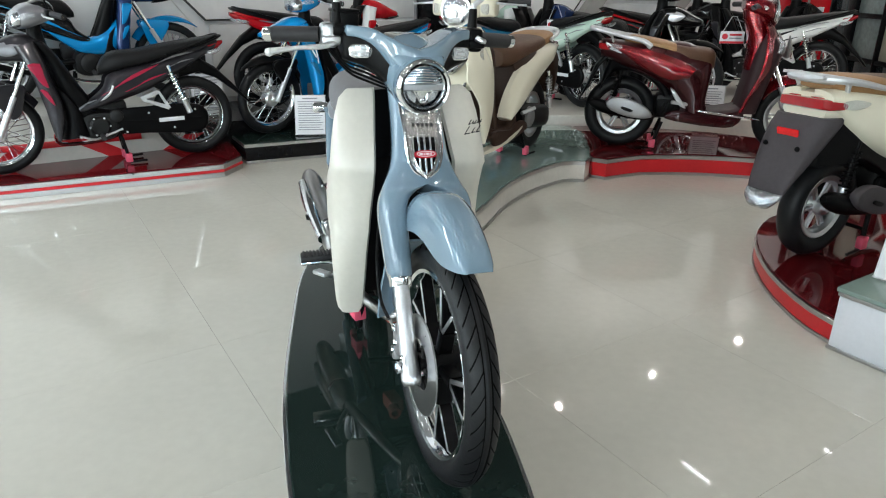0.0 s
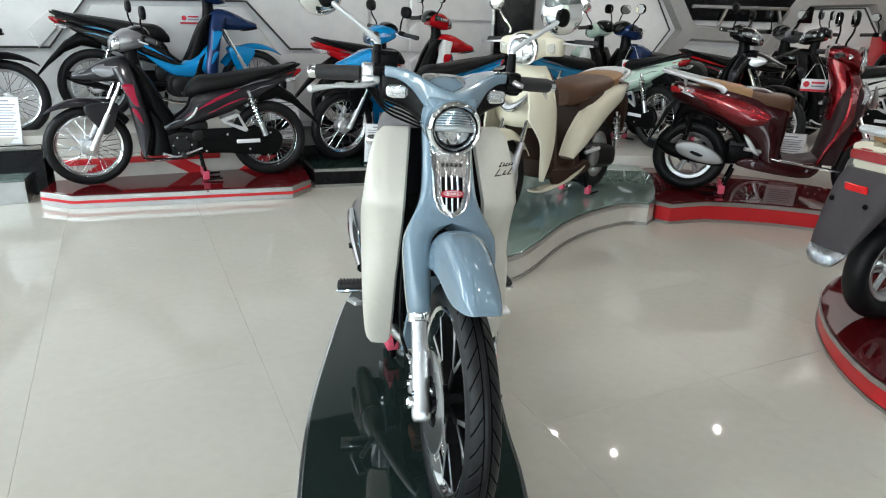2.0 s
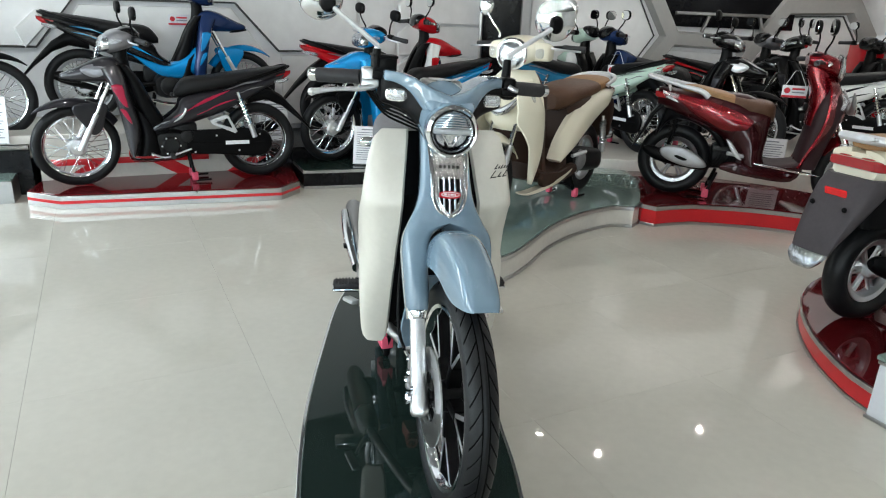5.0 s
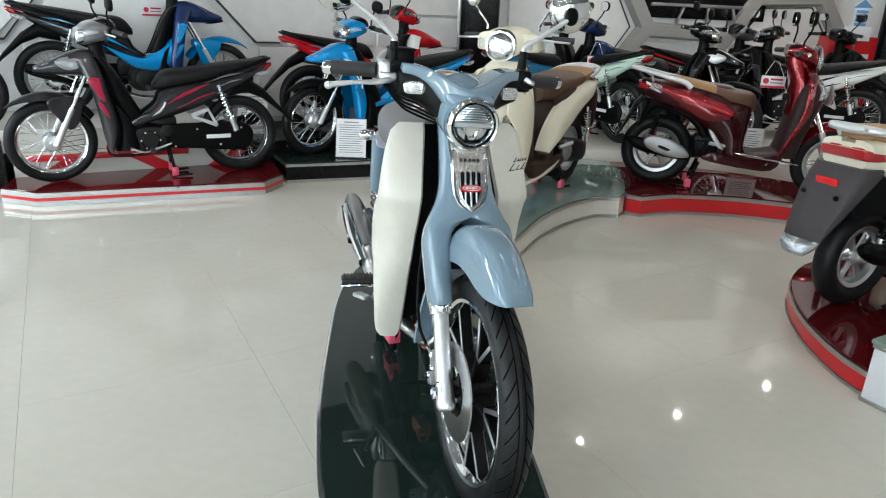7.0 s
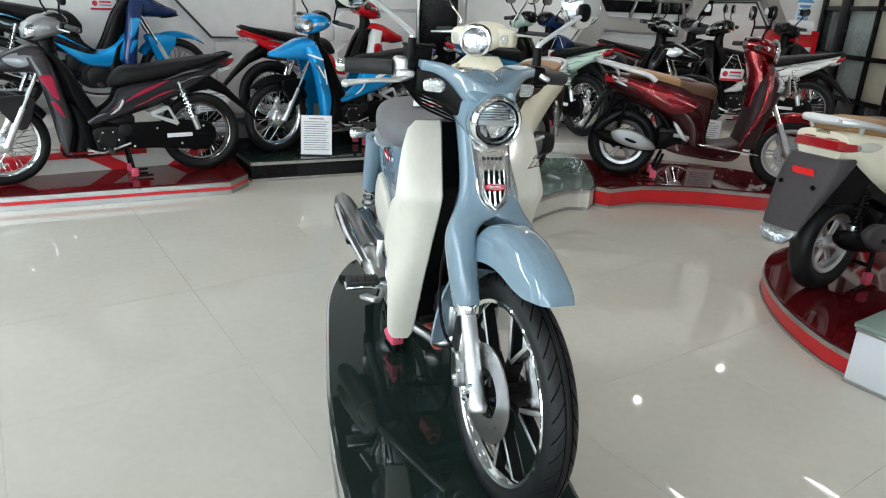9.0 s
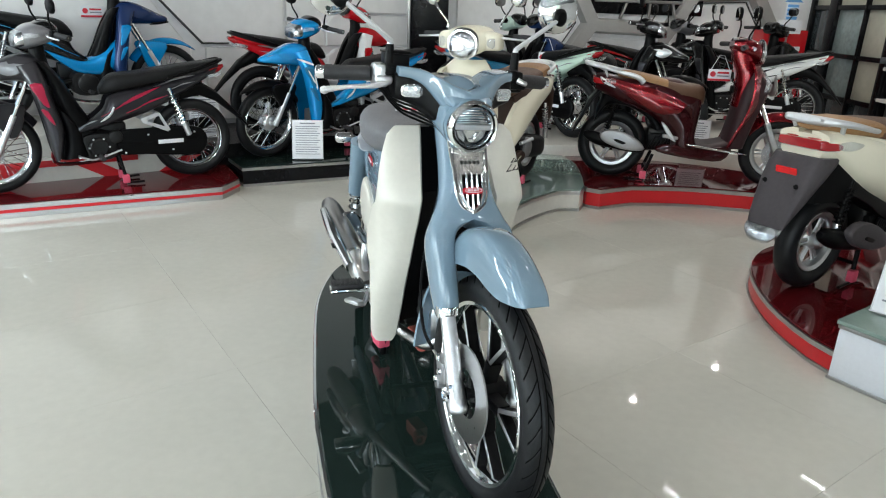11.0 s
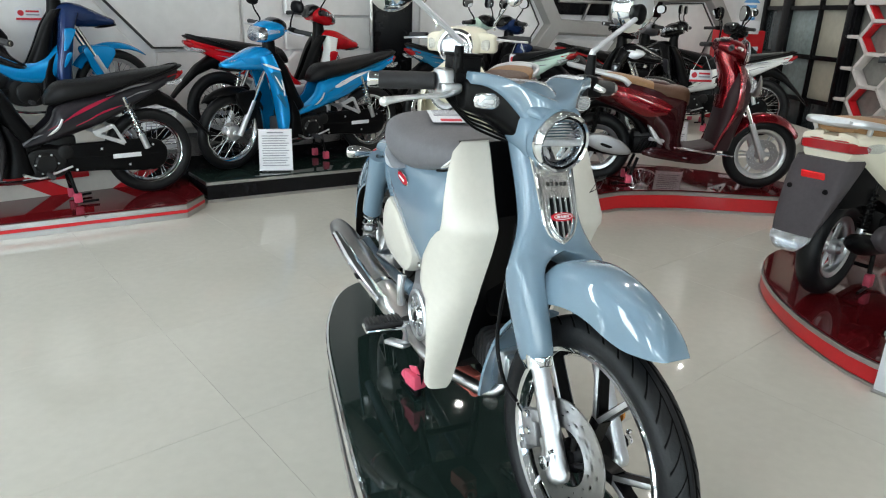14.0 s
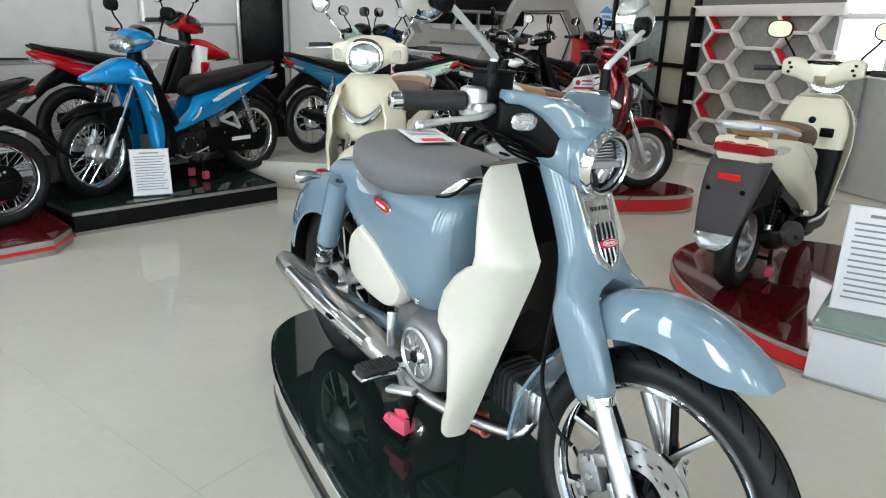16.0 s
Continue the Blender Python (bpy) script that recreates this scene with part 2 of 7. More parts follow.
def arc_shell(cx, cz, r0, r1, a0, a1, half, steps=20, flare=0.6, n=9, tip=1.0, pw=2.2, nose=0.0):
    """A mudguard: a curved shell about a wheel at (cx, cz), from angle a0 to a1, rolled down at the sides. r0 to r1: its radius from end to end."""
    rows_out, rows_in = [], []
    for i in range(steps + 1):
        t = i / steps
        a = radians(a0 + (a1 - a0) * t)
        r = r0 + (r1 - r0) * t
        w = half * (1 - (1 - tip) * max(0, t - 0.5) * 2)
        if nose and t > 1 - nose:
            w *= max(0.12, math.sqrt(max(0.0, 1 - ((t - 1 + nose) / nose) ** 2.4)))
        for rows, off in ((rows_out, 0.0), (rows_in, -0.006)):
            row = []
            for j in range(n):
                u = -1 + 2 * j / (n - 1)
                drop = flare * w * (abs(u) ** pw) * (1 - (0.8 * max(0.0, (t - 0.66) / 0.34) ** 1.5 if nose else 0.0))
                rr = r + off - drop
                row.append(Vector((cx + rr * math.cos(a), u * (w + off * 0.5), cz + rr * math.sin(a))))
            rows.append(row)
    rings = [o + list(reversed(i)) for o, i in zip(rows_out, rows_in)]
    return skin(rings)


def joined(*bms):
    out = bmesh.new()
    for bm in bms:
        me = bpy.data.meshes.new("tmp")
        bm.to_mesh(me)
        bm.free()
        out.from_mesh(me)
        bpy.data.meshes.remove(me)
    return out


def mirrored(bm):
    """The same body on the other side (y turned round)."""
    bmesh.ops.scale(bm, vec=(1, -1, 1), verts=bm.verts)
    bmesh.ops.reverse_faces(bm, faces=bm.faces)
    return bm


def moved(bm, m):
    bmesh.ops.transform(bm, matrix=m, verts=bm.verts)
    return bm


def part(name, bm, mat, parent, label="", sharp=35):
    me = bpy.data.meshes.new(name)
    bm.to_mesh(me)
    bm.free()
    me.materials.append(mat)
    me.shade_smooth()
    me.set_sharp_from_angle(angle=radians(sharp))
    ob = new(name, me)
    ob.parent = parent
    if label:
        ob["label"] = label
    return ob


def thing(name, m, label, category, group="", kind=""):
    ob = new(name)
    ob.empty_display_size = 0.1
    ob.matrix_world = m
    return tagged(ob, label, category, group, kind)


def solid(name, bm, mat, label, category, group="", kind="", m=None):
    ob = part(name, bm, mat, None)
    if m is not None:
        ob.matrix_world = m
    return tagged(ob, label, category, group, kind)


# ---- the showroom ----
def wall_frame(name, a, b, z0, z1, mat, thick=0.12, label="grey painted showroom wall"):
    """A straight wall from a to b whose face is on the left hand of that way's other side; its body lies behind."""
    a, b = Vector((*a, 0)), Vector((*b, 0))
    d = (b - a)
    ang = math.atan2(d.y, d.x)
    ob = part(name, block((d.length, thick, z1 - z0), (d.length / 2, thick / 2, (z0 + z1) / 2), 0), mat, None)
    ob.matrix_world = Matrix.Translation(a) @ Matrix.Rotation(ang, 4, "Z")
    return tagged(ob, label, "wall", kind="structure")


WALLGREY = material("wall_grey_paint", (0.82, 0.825, 0.83), 0.4, 0.1, coat=0.15, var=0.05, scale=1.2, bump=0.02, bscale=200)
WALLLIGHT = material("wall_light_panel", (0.80, 0.80, 0.79), 0.38, 0.1, coat=0.2, var=0.05, scale=1.0, bump=0.02)
FRAMEGREY = material("frame_grey_paint", (0.36, 0.355, 0.34), 0.4, 0.2, var=0.04, scale=2)
# ceiling out of view, made near black so that gloss reflects dark
CEILDARK = material("dark_ceiling", (0.10, 0.10, 0.10), 0.8, var=0.04, scale=1.5)
PLAINWALL = material("plain_wall_paint", (0.36, 0.355, 0.34), 0.7, var=0.05, scale=1.2, bump=0.05)
TILE = material("polished_cream_tile", (0.535, 0.524, 0.464), 0.022, spec=0.26, var=0.035, scale=2.2, rvar=0.5)
JOINT = material("tile_joint", (0.50, 0.49, 0.435), 0.6, var=0.1, scale=20)
REDGLASS = material("dark_red_glass", (0.085, 0.005, 0.007), 0.035, coat=0.2, var=0.05, scale=3)
BLACKGLASS = material("black_glass", (0.011, 0.021, 0.018), 0.03, coat=0.0, var=0.1, scale=3)
GREENGLASS = material("green_tinted_glass", (0.20, 0.27, 0.24), 0.04, coat=0.6, var=0.06, scale=3)
REDBAND = material("red_band_paint", (0.55, 0.012, 0.018), 0.3, coat=0.3, var=0.05)
STEP = material("cream_step_paint", (0.60, 0.58, 0.53), 0.4, coat=0.2, var=0.05, scale=3)
BLACKPANEL = material("black_panel", (0.004, 0.004, 0.005), 0.25, coat=0.0, spec=0.2, var=0.2, scale=2)

FRONTFRAME = material("front_frame_metal", (0.05, 0.05, 0.055), 0.4, 0.6, var=0.1)
FRONTGLASS = material("front_glass", (0.92, 0.96, 0.95), 0.02, var=0.01, trans=1.0)

# floor: a bed with 0.8 m tiles on it, turned as the joints run
floor = tagged(part("floor", block((16, 18, 0.1), (-0.5, 3.5, -0.058), 0), JOINT, None), "polished cream porcelain tiled floor", "floor", kind="structure")

ceiling = tagged(part("ceiling", block((16, 18, 0.1), (-0.5, 3.5, 3.45), 0), CEILDARK, None), "unseen showroom ceiling, darkened to deepen reflections", "ceiling", kind="structure")

LW0, LW1 = Vector((-6.9, 3.19)), Vector((-0.42, 7.49))
wall_west = wall_frame("wall_west", LW0, LW1, 0, 3.4, WALLGREY, label="satin grey metal-clad wall with raised panels")
RW0, RW1 = Vector((-0.1, 7.72)), Vector((4.62, 9.05))
wall_north = wall_frame("wall_north", RW0, RW1, 0, 3.4, WALLGREY, label="satin grey wall with hexagonal panel frames")
wall_frame("wall_east", (4.62, 9.05), (4.62, -5.0), 0, 3.4, PLAINWALL, label="plain light wall behind shelves and lattice")
for _name, _m, _n, _w in (("window_2", Matrix.Translation((-5.12, -5.1, 0)) @ Matrix.Rotation(radians(90), 4, "Z"), 6, 1.55), ("window_3", Matrix.Translation((-5.2, -5.0, 0)), 5, 1.96)):
    _g = tagged(part(_name, block((_n * _w, 0.05, 0.08), (_n * _w / 2, 0, 3.36), 0.004), FRONTFRAME, None), "tall glass shop front in dark metal frames", "window", kind="structure")
    _g.matrix_world = _m
    part("bottom_rail", block((_n * _w, 0.06, 0.12), (_n * _w / 2, 0, 0.06), 0.004), FRONTFRAME, _g)
    for _k in range(_n + 1):
        part("mullion", block((0.06, 0.06, 3.2), (_k * _w, 0, 1.72), 0.004), FRONTFRAME, _g)
    for _k in range(_n):
        _p = part("pane", block((_w - 0.06, 0.01, 3.2), ((_k + 0.5) * _w, 0.005, 1.72), 0.002), FRONTGLASS, _g)
        _p.visible_shadow = False


def wall_point(a, b, s, z, out=0.0):
    """A place on the face of the wall from a to b: s metres along, z up, out metres into the room."""
    d = (b - a).normalized()
    return Vector((a.x + d.x * s + d.y * out, a.y + d.y * s - d.x * out, z))


def wall_pose(a, b):
    d = (b - a).normalized()
    return Matrix.Translation((a.x, a.y, 0)) @ Matrix.Rotation(math.atan2(d.y, d.x), 4, "Z")


def wall_panel(outline, depth, thick=0.0, bevel=0.012):
    """A raised panel: an outline in (s, z) on a wall's face, standing out by depth."""
    rings = []
    c = sum((Vector((s, 0, z)) for s, z in outline), Vector()) / len(outline)
    for k, o in ((0.0, 0.0), (0.0, -depth + bevel), (bevel, -depth)):
        r = []
        for s, z in outline:
            v = Vector((s, 0, z))
            w = v + (c - v).normalized() * k
            r.append(Vector((w.x, o, w.z)))
        rings.append(r)
    return skin(rings)


def wall_bar(pts, width, depth, mat, parent, name="panel_frame"):
    """A flat bar along a broken line on a wall's face, with mitred corners."""
    p = [Vector((s, 0, z)) for s, z in pts]
    left, right = [], []
    for i, q in enumerate(p):
        d0 = (q - p[max(i - 1, 0)]).normalized() if i else (p[1] - q).normalized()
        d1 = (p[min(i + 1, len(p) - 1)] - q).normalized() if i < len(p) - 1 else d0
        n0, n1 = Vector((-d0.z, 0, d0.x)), Vector((-d1.z, 0, d1.x))
        m = (n0 + n1).normalized()
        k = width / 2 / max(0.35, m.dot(n0))
        left.append(q + m * k)
        right.append(q - m * k)
    rings = []
    for a, b in zip(left, right):
        rings.append([Vector((a.x, 0, a.z)), Vector((a.x * 0.85 + b.x * 0.15, -depth, a.z * 0.85 + b.z * 0.15)),
                      Vector((a.x * 0.15 + b.x * 0.85, -depth, a.z * 0.15 + b.z * 0.85)), Vector((b.x, 0, b.z))])
    return part(name, skin(rings), mat, parent, sharp=20)


# raised frames on the left-hand wall: s runs along the wall from its far left end
def S(x, y, a=LW0, b=LW1):
    return (Vector((x, y)) - a).dot((b - a).normalized())

_panels = thing("wall_panels", wall_pose(LW0, LW1), "raised grey trapezoid cladding panels with dark joints", "wall panel", kind="structure")
s1, s2, s3 = S(-3.61, 5.376), S(-2.553, 6.074), S(-2.247, 6.277)
s0, s4 = S(-3.861, 5.207), S(-1.62, 6.69)
part("panel", wall_panel([(1.2, 0.98), (s0, 0.98), (s1, 1.36), (s2, 1.38), (s3, 0.98), (s4, 0.98), (s4, 1.62), (s2 + 0.1, 1.62), (s2 - 0.1, 1.82), (s1, 1.82), (s0, 1.7), (1.2, 1.7)], 0.05), WALLLIGHT, _panels)
part("panel", wall_panel([(s0 + 0.12, 0.25), (s3 - 0.1, 0.25), (s3 - 0.1, 0.93), (s2 - 0.03, 1.33), (s1 + 0.03, 1.31), (s0 + 0.12, 0.93)], 0.025), WALLLIGHT, _panels)
SEAM = material("dark_panel_seam", (0.05, 0.05, 0.05), 0.6, var=0.1)
wall_bar([(1.2, 0.972), (s0, 0.972), (s1, 1.352), (s2, 1.372), (s3, 0.972), (s4, 0.972)], 0.014, 0.054, SEAM, _panels, "seam")
part("white_panel", wall_panel([(3.52, 1.114), (3.69, 1.265), (3.74, 1.137), (3.58, 0.968)], 0.085), WHITEPLASTIC, _panels, "bright white raised facet")
part("panel", wall_panel([(s3 + 0.02, 0.3), (s4 - 0.02, 0.3), (s4 - 0.02, 0.94), (s3 + 0.02, 0.94)], 0.03), WALLLIGHT, _panels)
e5 = S(-1.25, 6.938)
e6 = S(-0.5, 7.435)
part("panel", wall_panel([(s4 + 0.03, 0.95), (e5 - 0.05, 0.95), (e5 - 0.05, 1.9), (s4 + 0.03, 1.9)], 0.035), WALLLIGHT, _panels)
for _z0, _z1, _o in ((0.35, 0.62, 0.03), (0.64, 0.93, 0.05), (0.95, 1.24, 0.03), (1.26, 1.5, 0.06), (1.53, 1.9, 0.04)):
    part("panel", wall_panel([(e5 - 0.02, _z0), (e6, _z0), (e6, _z1), (e5 + 0.08, _z1), (e5 - 0.02, _z1 - 0.08)], _o), WALLLIGHT, _panels)
part("dark_recess", block((0.62, 0.04, 0.25), ((s1 + s2) / 2 + 0.1, -0.035, 1.98), 0.01), BLACKPANEL, _panels, "black sign recess")

# dark column between the two walls
solid("column_1", block((0.40, 0.44, 3.4), (-0.27, 7.56, 1.7), 0.01, None), BLACKPANEL, "glossy black-clad square column", "column", kind="structure")
solid("column_trim", block((0.03, 0.46, 3.4), (-0.47, 7.5, 1.7), 0.006), STEEL, "narrow steel edge strip of the column", "trim", kind="structure")

_hex = thing("hexagon_frames", wall_pose(RW0, RW1), "grey hexagonal raised frames on the back wall", "wall panel", kind="structure")


def R(x, y):
    return (Vector((x, y)) - RW0).dot((RW1 - RW0).normalized())


h1, h2, h3 = R(1.246, 8.1), R(1.56, 8.19), R(1.284, 8.11)
h4, h5, h6, h7 = R(2.60, 8.49), R(2.765, 8.528), R(3.62, 8.768), R(3.85, 8.83)
wall_bar([(0.12, 1.74), (h1, 1.74), (h2, 1.22), (h3 - 0.1, 0.68)], 0.20, 0.10, FRAMEGREY, _hex)
wall_bar([(h2 - 0.02, 1.2), (h4 - 0.08, 1.17)], 0.17, 0.095, FRAMEGREY, _hex)
wall_bar([(h4 - 0.3, 0.85), (h4 - 0.06, 1.17), (h5 + 0.05, 1.58), (h6, 1.62), (h7 + 0.05, 1.25), (h6 + 0.05, 0.75)], 0.19, 0.10, FRAMEGREY, _hex)
part("panel", wall_panel([(0.12, 0.35), (h3 - 0.25, 0.35), (h3 - 0.25, 0.72), (h2 - 0.2, 1.22), (h1 - 0.1, 1.62), (0.12, 1.62)], 0.03), WALLLIGHT, _hex)
wall_bar([(h4 + 0.115, 0.7), (h4 + 0.115, 1.125), (h5 + 0.12, 1.478), (h6 - 0.1, 1.508), (h7 - 0.112, 1.222), (h6 - 0.095, 0.7)], 0.014, 0.034, SEAM, _hex, "seam")
wall_bar([(h3 - 0.245, 0.35), (h3 - 0.245, 0.722), (h2 - 0.195, 1.222), (h1 - 0.095, 1.622), (0.12, 1.625)], 0.014, 0.034, SEAM, _hex, "seam")
part("panel", wall_panel([(h4 + 0.12, 1.12), (h5 + 0.12, 1.47), (h6 - 0.1, 1.5), (h7 - 0.12, 1.22), (h6 - 0.1, 0.7), (h4 + 0.12, 0.7)], 0.03), WALLLIGHT, _hex)
part("panel", wall_panel([(h2 - 0.05, 0.5), (h4 - 0.35, 0.5), (h4 - 0.2, 1.05), (h2 - 0.05, 1.08)], 0.025), WALLGREY, _hex)
# black shelf recess with a printed banner between the frames
part("dark_recess", block((h4 - h2 + 0.5, 0.03, 0.62), ((h2 + h4) / 2 + 0.1, -0.03, 1.64), 0.008), BLACKPANEL, _hex, "black recess above the frame")
part("shelf_bar", block((1.1, 0.05, 0.035), ((h2 + h4) / 2, -0.1, 1.47), 0.006), STEEL, _hex)
for _k in range(3):
    part("shelf_leg", block((0.03, 0.04, 0.2), (h2 + 0.35 + _k * 0.33, -0.1, 1.37), 0.005, (0, 20 - 20 * _k, 0)), STEEL, _hex)
for _k in range(9):
    part("sign_letter", block((0.05 + 0.02 * (_k % 3), 0.012, 0.055), (h2 + 0.42 + _k * 0.098, -0.05, 1.73), 0.003), CARD if _k < 5 else REDINK, _hex)
wall_bar([(h5 + 0.1, 1.78), (h6 + 0.3, 1.76)], 0.1, 0.12, FRAMEGREY, _hex)

# ---- ceiling lamps: rows of round downlights ----
GLOW = material("lamp_glow", (1.0, 0.96, 0.90), 0.4, emit=200.0)
_down = thing("downlight", pose(0, 0, 3.39), "round recessed white ceiling downlight", "ceiling light", "ceiling downlights")
part("trim_ring", turned([(0.055, 0.0), (0.075, -0.004), (0.08, -0.012), (0.06, -0.014), (0.039, -0.004)], axis="z", n=20), WHITEPLASTIC, _down)
part("diffuser", turned([(0.0, -0.004), (0.040, -0.004)], axis="z", n=20), GLOW, _down)
_spots = [(2.49, 7.60), (3.91, 8.51), (4.49, 6.87), (1.20, 6.86), (0.52, 7.14), (3.05, 5.25), (1.45, 3.55), (-2.6, 3.6), (-0.6, 4.4), (2.9, 2.9), (-1.1, 1.9), (0.55, 1.4), (-3.6, 1.6), (2.1, 0.6), (-2.3, 0.0), (-0.2, -0.6), (3.6, 0.9), (1.0, -1.7), (-1.8, -2.2), (3.0, -1.8), (-3.8, -1.4)]
for _k, (_x, _y) in enumerate(_spots):
    if _k:
        copy_thing(_down, pose(_x, _y, 3.39))
    else:
        _down.matrix_world = pose(_x, _y, 3.39)
for _x, _y, _e in ((2.49, 7.60, 20), (3.91, 8.51, 14), (4.49, 6.87, 8), (1.20, 6.86, 9), (3.05, 5.25, 14), (1.45, 3.55, 13), (-2.6, 3.6, 12), (-0.6, 4.4, 13), (-1.1, 1.9, 7), (2.1, 0.6, 9)):
    lamp("ceiling_lamp", "AREA", look((_x, _y, 3.36), (_x, _y, 0)), _e * 0.7, (1.0, 0.96, 0.91), 0.045, 0.045)

# slim tube lamps under the ceiling
TUBE = material("tube_glow", (0.95, 0.98, 1.0), 0.4, emit=40.0)
_tube = thing("tube_lamp", pose(0, 0, 3.3), "slim white ceiling tube lamp", "ceiling light", "ceiling tube lamps")
part("housing", block((0.42, 0.06, 0.04), (0, 0, 0.045), 0.008), WHITEPLASTIC, _tube)
part("tube", tube([(-0.18, 0, 0.0), (0.18, 0, 0.0)], 0.011, 8, 1), TUBE, _tube)
_bays = [(2.44, 5.69), (4.01, 5.95)] + [(-3.4 + 1.15 * _i + 0.3 * (_j % 2), -2.6 + 1.05 * _j) for _i in range(6) for _j in range(6)]
for _k, (_x, _y) in enumerate(_bays):
    if _k:
        copy_thing(_tube, pose(_x, _y, 3.32, 0, 0, -60))
    else:
        _tube.matrix_world = pose(_x, _y, 3.32, 0, 0, -60)

# ---- platforms ----
PBLACK = 0.178


def platform(name, outline, top, mats, label, bands, smooth=1, over=0.008):
    """A low stand: a banded side wall and a glass top. bands: (z0, z1, material, how far it stands out)."""
    base = thing(name, pose(0, 0, 0), label, "display platform")
    for z0, z1, mat, out in bands:
        pts = catmull([Vector((x, y, 0)) for x, y in outline], smooth, closed=True) if smooth > 1 else [Vector((x, y, 0)) for x, y in outline]
        k = len(pts)
        grown = []
        for i, q in enumerate(pts):
            d0, d1 = (q - pts[i - 1]).normalized(), (pts[(i + 1) % k] - q).normalized()
            t = (d0 + d1).normalized()
            grown.append((q.x + t.y * out, q.y - t.x * out))
        part("side_band", plate(grown, z0, z1, 0.002), mat, base)
    pts = catmull([Vector((x, y, 0)) for x, y in outline], smooth, closed=True) if smooth > 1 else [Vector((x, y, 0)) for x, y in outline]
    part("glass_top", plate([(q.x, q.y) for q in pts], bands[-1][1] + 0.001, top, 0.004), mats, base, "polished glass top")
    return base


# the boat-shaped black stand under the grey-blue motorcycle
boat_outline = [(-0.30, 1.30), (-0.18, 0.98), (0.0, 0.86), (0.16, 0.95), (0.235, 1.25), (0.185, 1.62), (0.12, 1.88), (0.06, 2.2), (0.03, 2.6), (0.0, 2.95), (-0.10, 3.16), (-0.28, 3.22), (-0.46, 3.17), (-0.565, 3.05), (-0.60, 2.85), (-0.595, 2.60), (-0.54, 2.25), (-0.465, 1.85), (-0.385, 1.55)]
platform("black_display_stand", boat_outline, PBLACK, BLACKGLASS, "boat-shaped black glass stand with steel edge under the motorcycle",
         [(0.0, 0.045, STEEL, 0.006), (0.045, 0.112, BLACKPANEL, 0.0), (0.112, 0.168, CHROME, 0.010)], smooth=4)

# the chamfered stand with a red stripe
PGREY = 0.10
gp = [(-2.95, 4.06), (-1.65, 4.70), (-1.60, 4.94), (-2.05, 5.82), (-3.55, 5.02), (-3.22, 4.10)]
platform("red_display_stand", gp, PGREY, REDGLASS, "chamfered stand with dark red glass top and red-striped steel edge",
         [(0.0, 0.036, STEEL, 0.004), (0.036, 0.056, REDBAND, 0.006), (0.056, 0.09, STEEL, 0.004)])
PD = 0.157
bp = [(-1.60, 5.05), (-0.335, 5.64), (-0.62, 6.35), (-1.98, 5.66)]
platform("black_step_stand", bp, PD, BLACKGLASS, "black stepped stand with a glossy top and steel edges",
         [(0.0, 0.022, STEEL, 0.004), (0.022, 0.125, BLACKPANEL, 0.0), (0.125, 0.148, STEEL, 0.006)])
# far left stand with a pale glass top
lp = [(-3.34, 4.11), (-3.56, 4.50), (-5.2, 4.0), (-4.76, 3.16)]
platform("glass_step_stand", lp, 0.165, GREENGLASS, "stepped steel stand with a greenish glass top",
         [(0.0, 0.155, STEEL, 0.004)])
# curved stand: a green glass lobe that runs into a red curve
PCURVE = 0.155
lobe = [(0.93, 4.78), (0.73, 4.66), (0.49, 4.40), (0.30, 4.06), (0.175, 3.70), (0.06, 3.45), (-0.10, 3.34), (-0.30, 3.42), (-0.40, 3.75), (-0.34, 4.4), (-0.2, 5.1), (0.2, 5.7), (0.95, 5.86)]
lobe = list(reversed(lobe))
platform("curved_glass_stand", lobe, PCURVE, GREENGLASS, "curved stand with a green-tinted glass top and cream sides",
         [(0.0, 0.02, STEEL, 0.006), (0.02, 0.12, STEP, 0.0), (0.12, 0.146, STEEL, 0.006)], smooth=3)
redc = [(0.95, 4.79), (1.3, 4.87), (1.72, 4.88), (2.1, 4.80), (2.45, 4.73), (2.70, 4.76), (2.80, 4.90), (2.72, 5.12), (2.4, 5.42), (1.9, 5.72), (0.97, 5.86)]
platform("curved_red_stand", redc, PCURVE - 0.003, REDGLASS, "curved stand with dark red glass top and broad red side band",
         [(0.0, 0.02, STEEL, 0.006), (0.02, 0.115, REDBAND, 0.0), (0.115, 0.143, STEEL, 0.006)], smooth=3)
rround = [(1.46, 2.47), (1.66, 2.27), (1.98, 2.2), (2.4, 2.35), (2.85, 2.8), (2.95, 3.35), (2.6, 3.72), (2.12, 3.82), (1.78, 3.70), (1.575, 3.46), (1.455, 3.15), (1.41, 2.80)]
platform("round_red_stand", rround, 0.110, REDGLASS, "rounded stand with dark red glass top and red side band",
         [(0.0, 0.014, STEEL, 0.006), (0.014, 0.078, REDBAND, 0.0), (0.078, 0.101, STEEL, 0.006)], smooth=3)

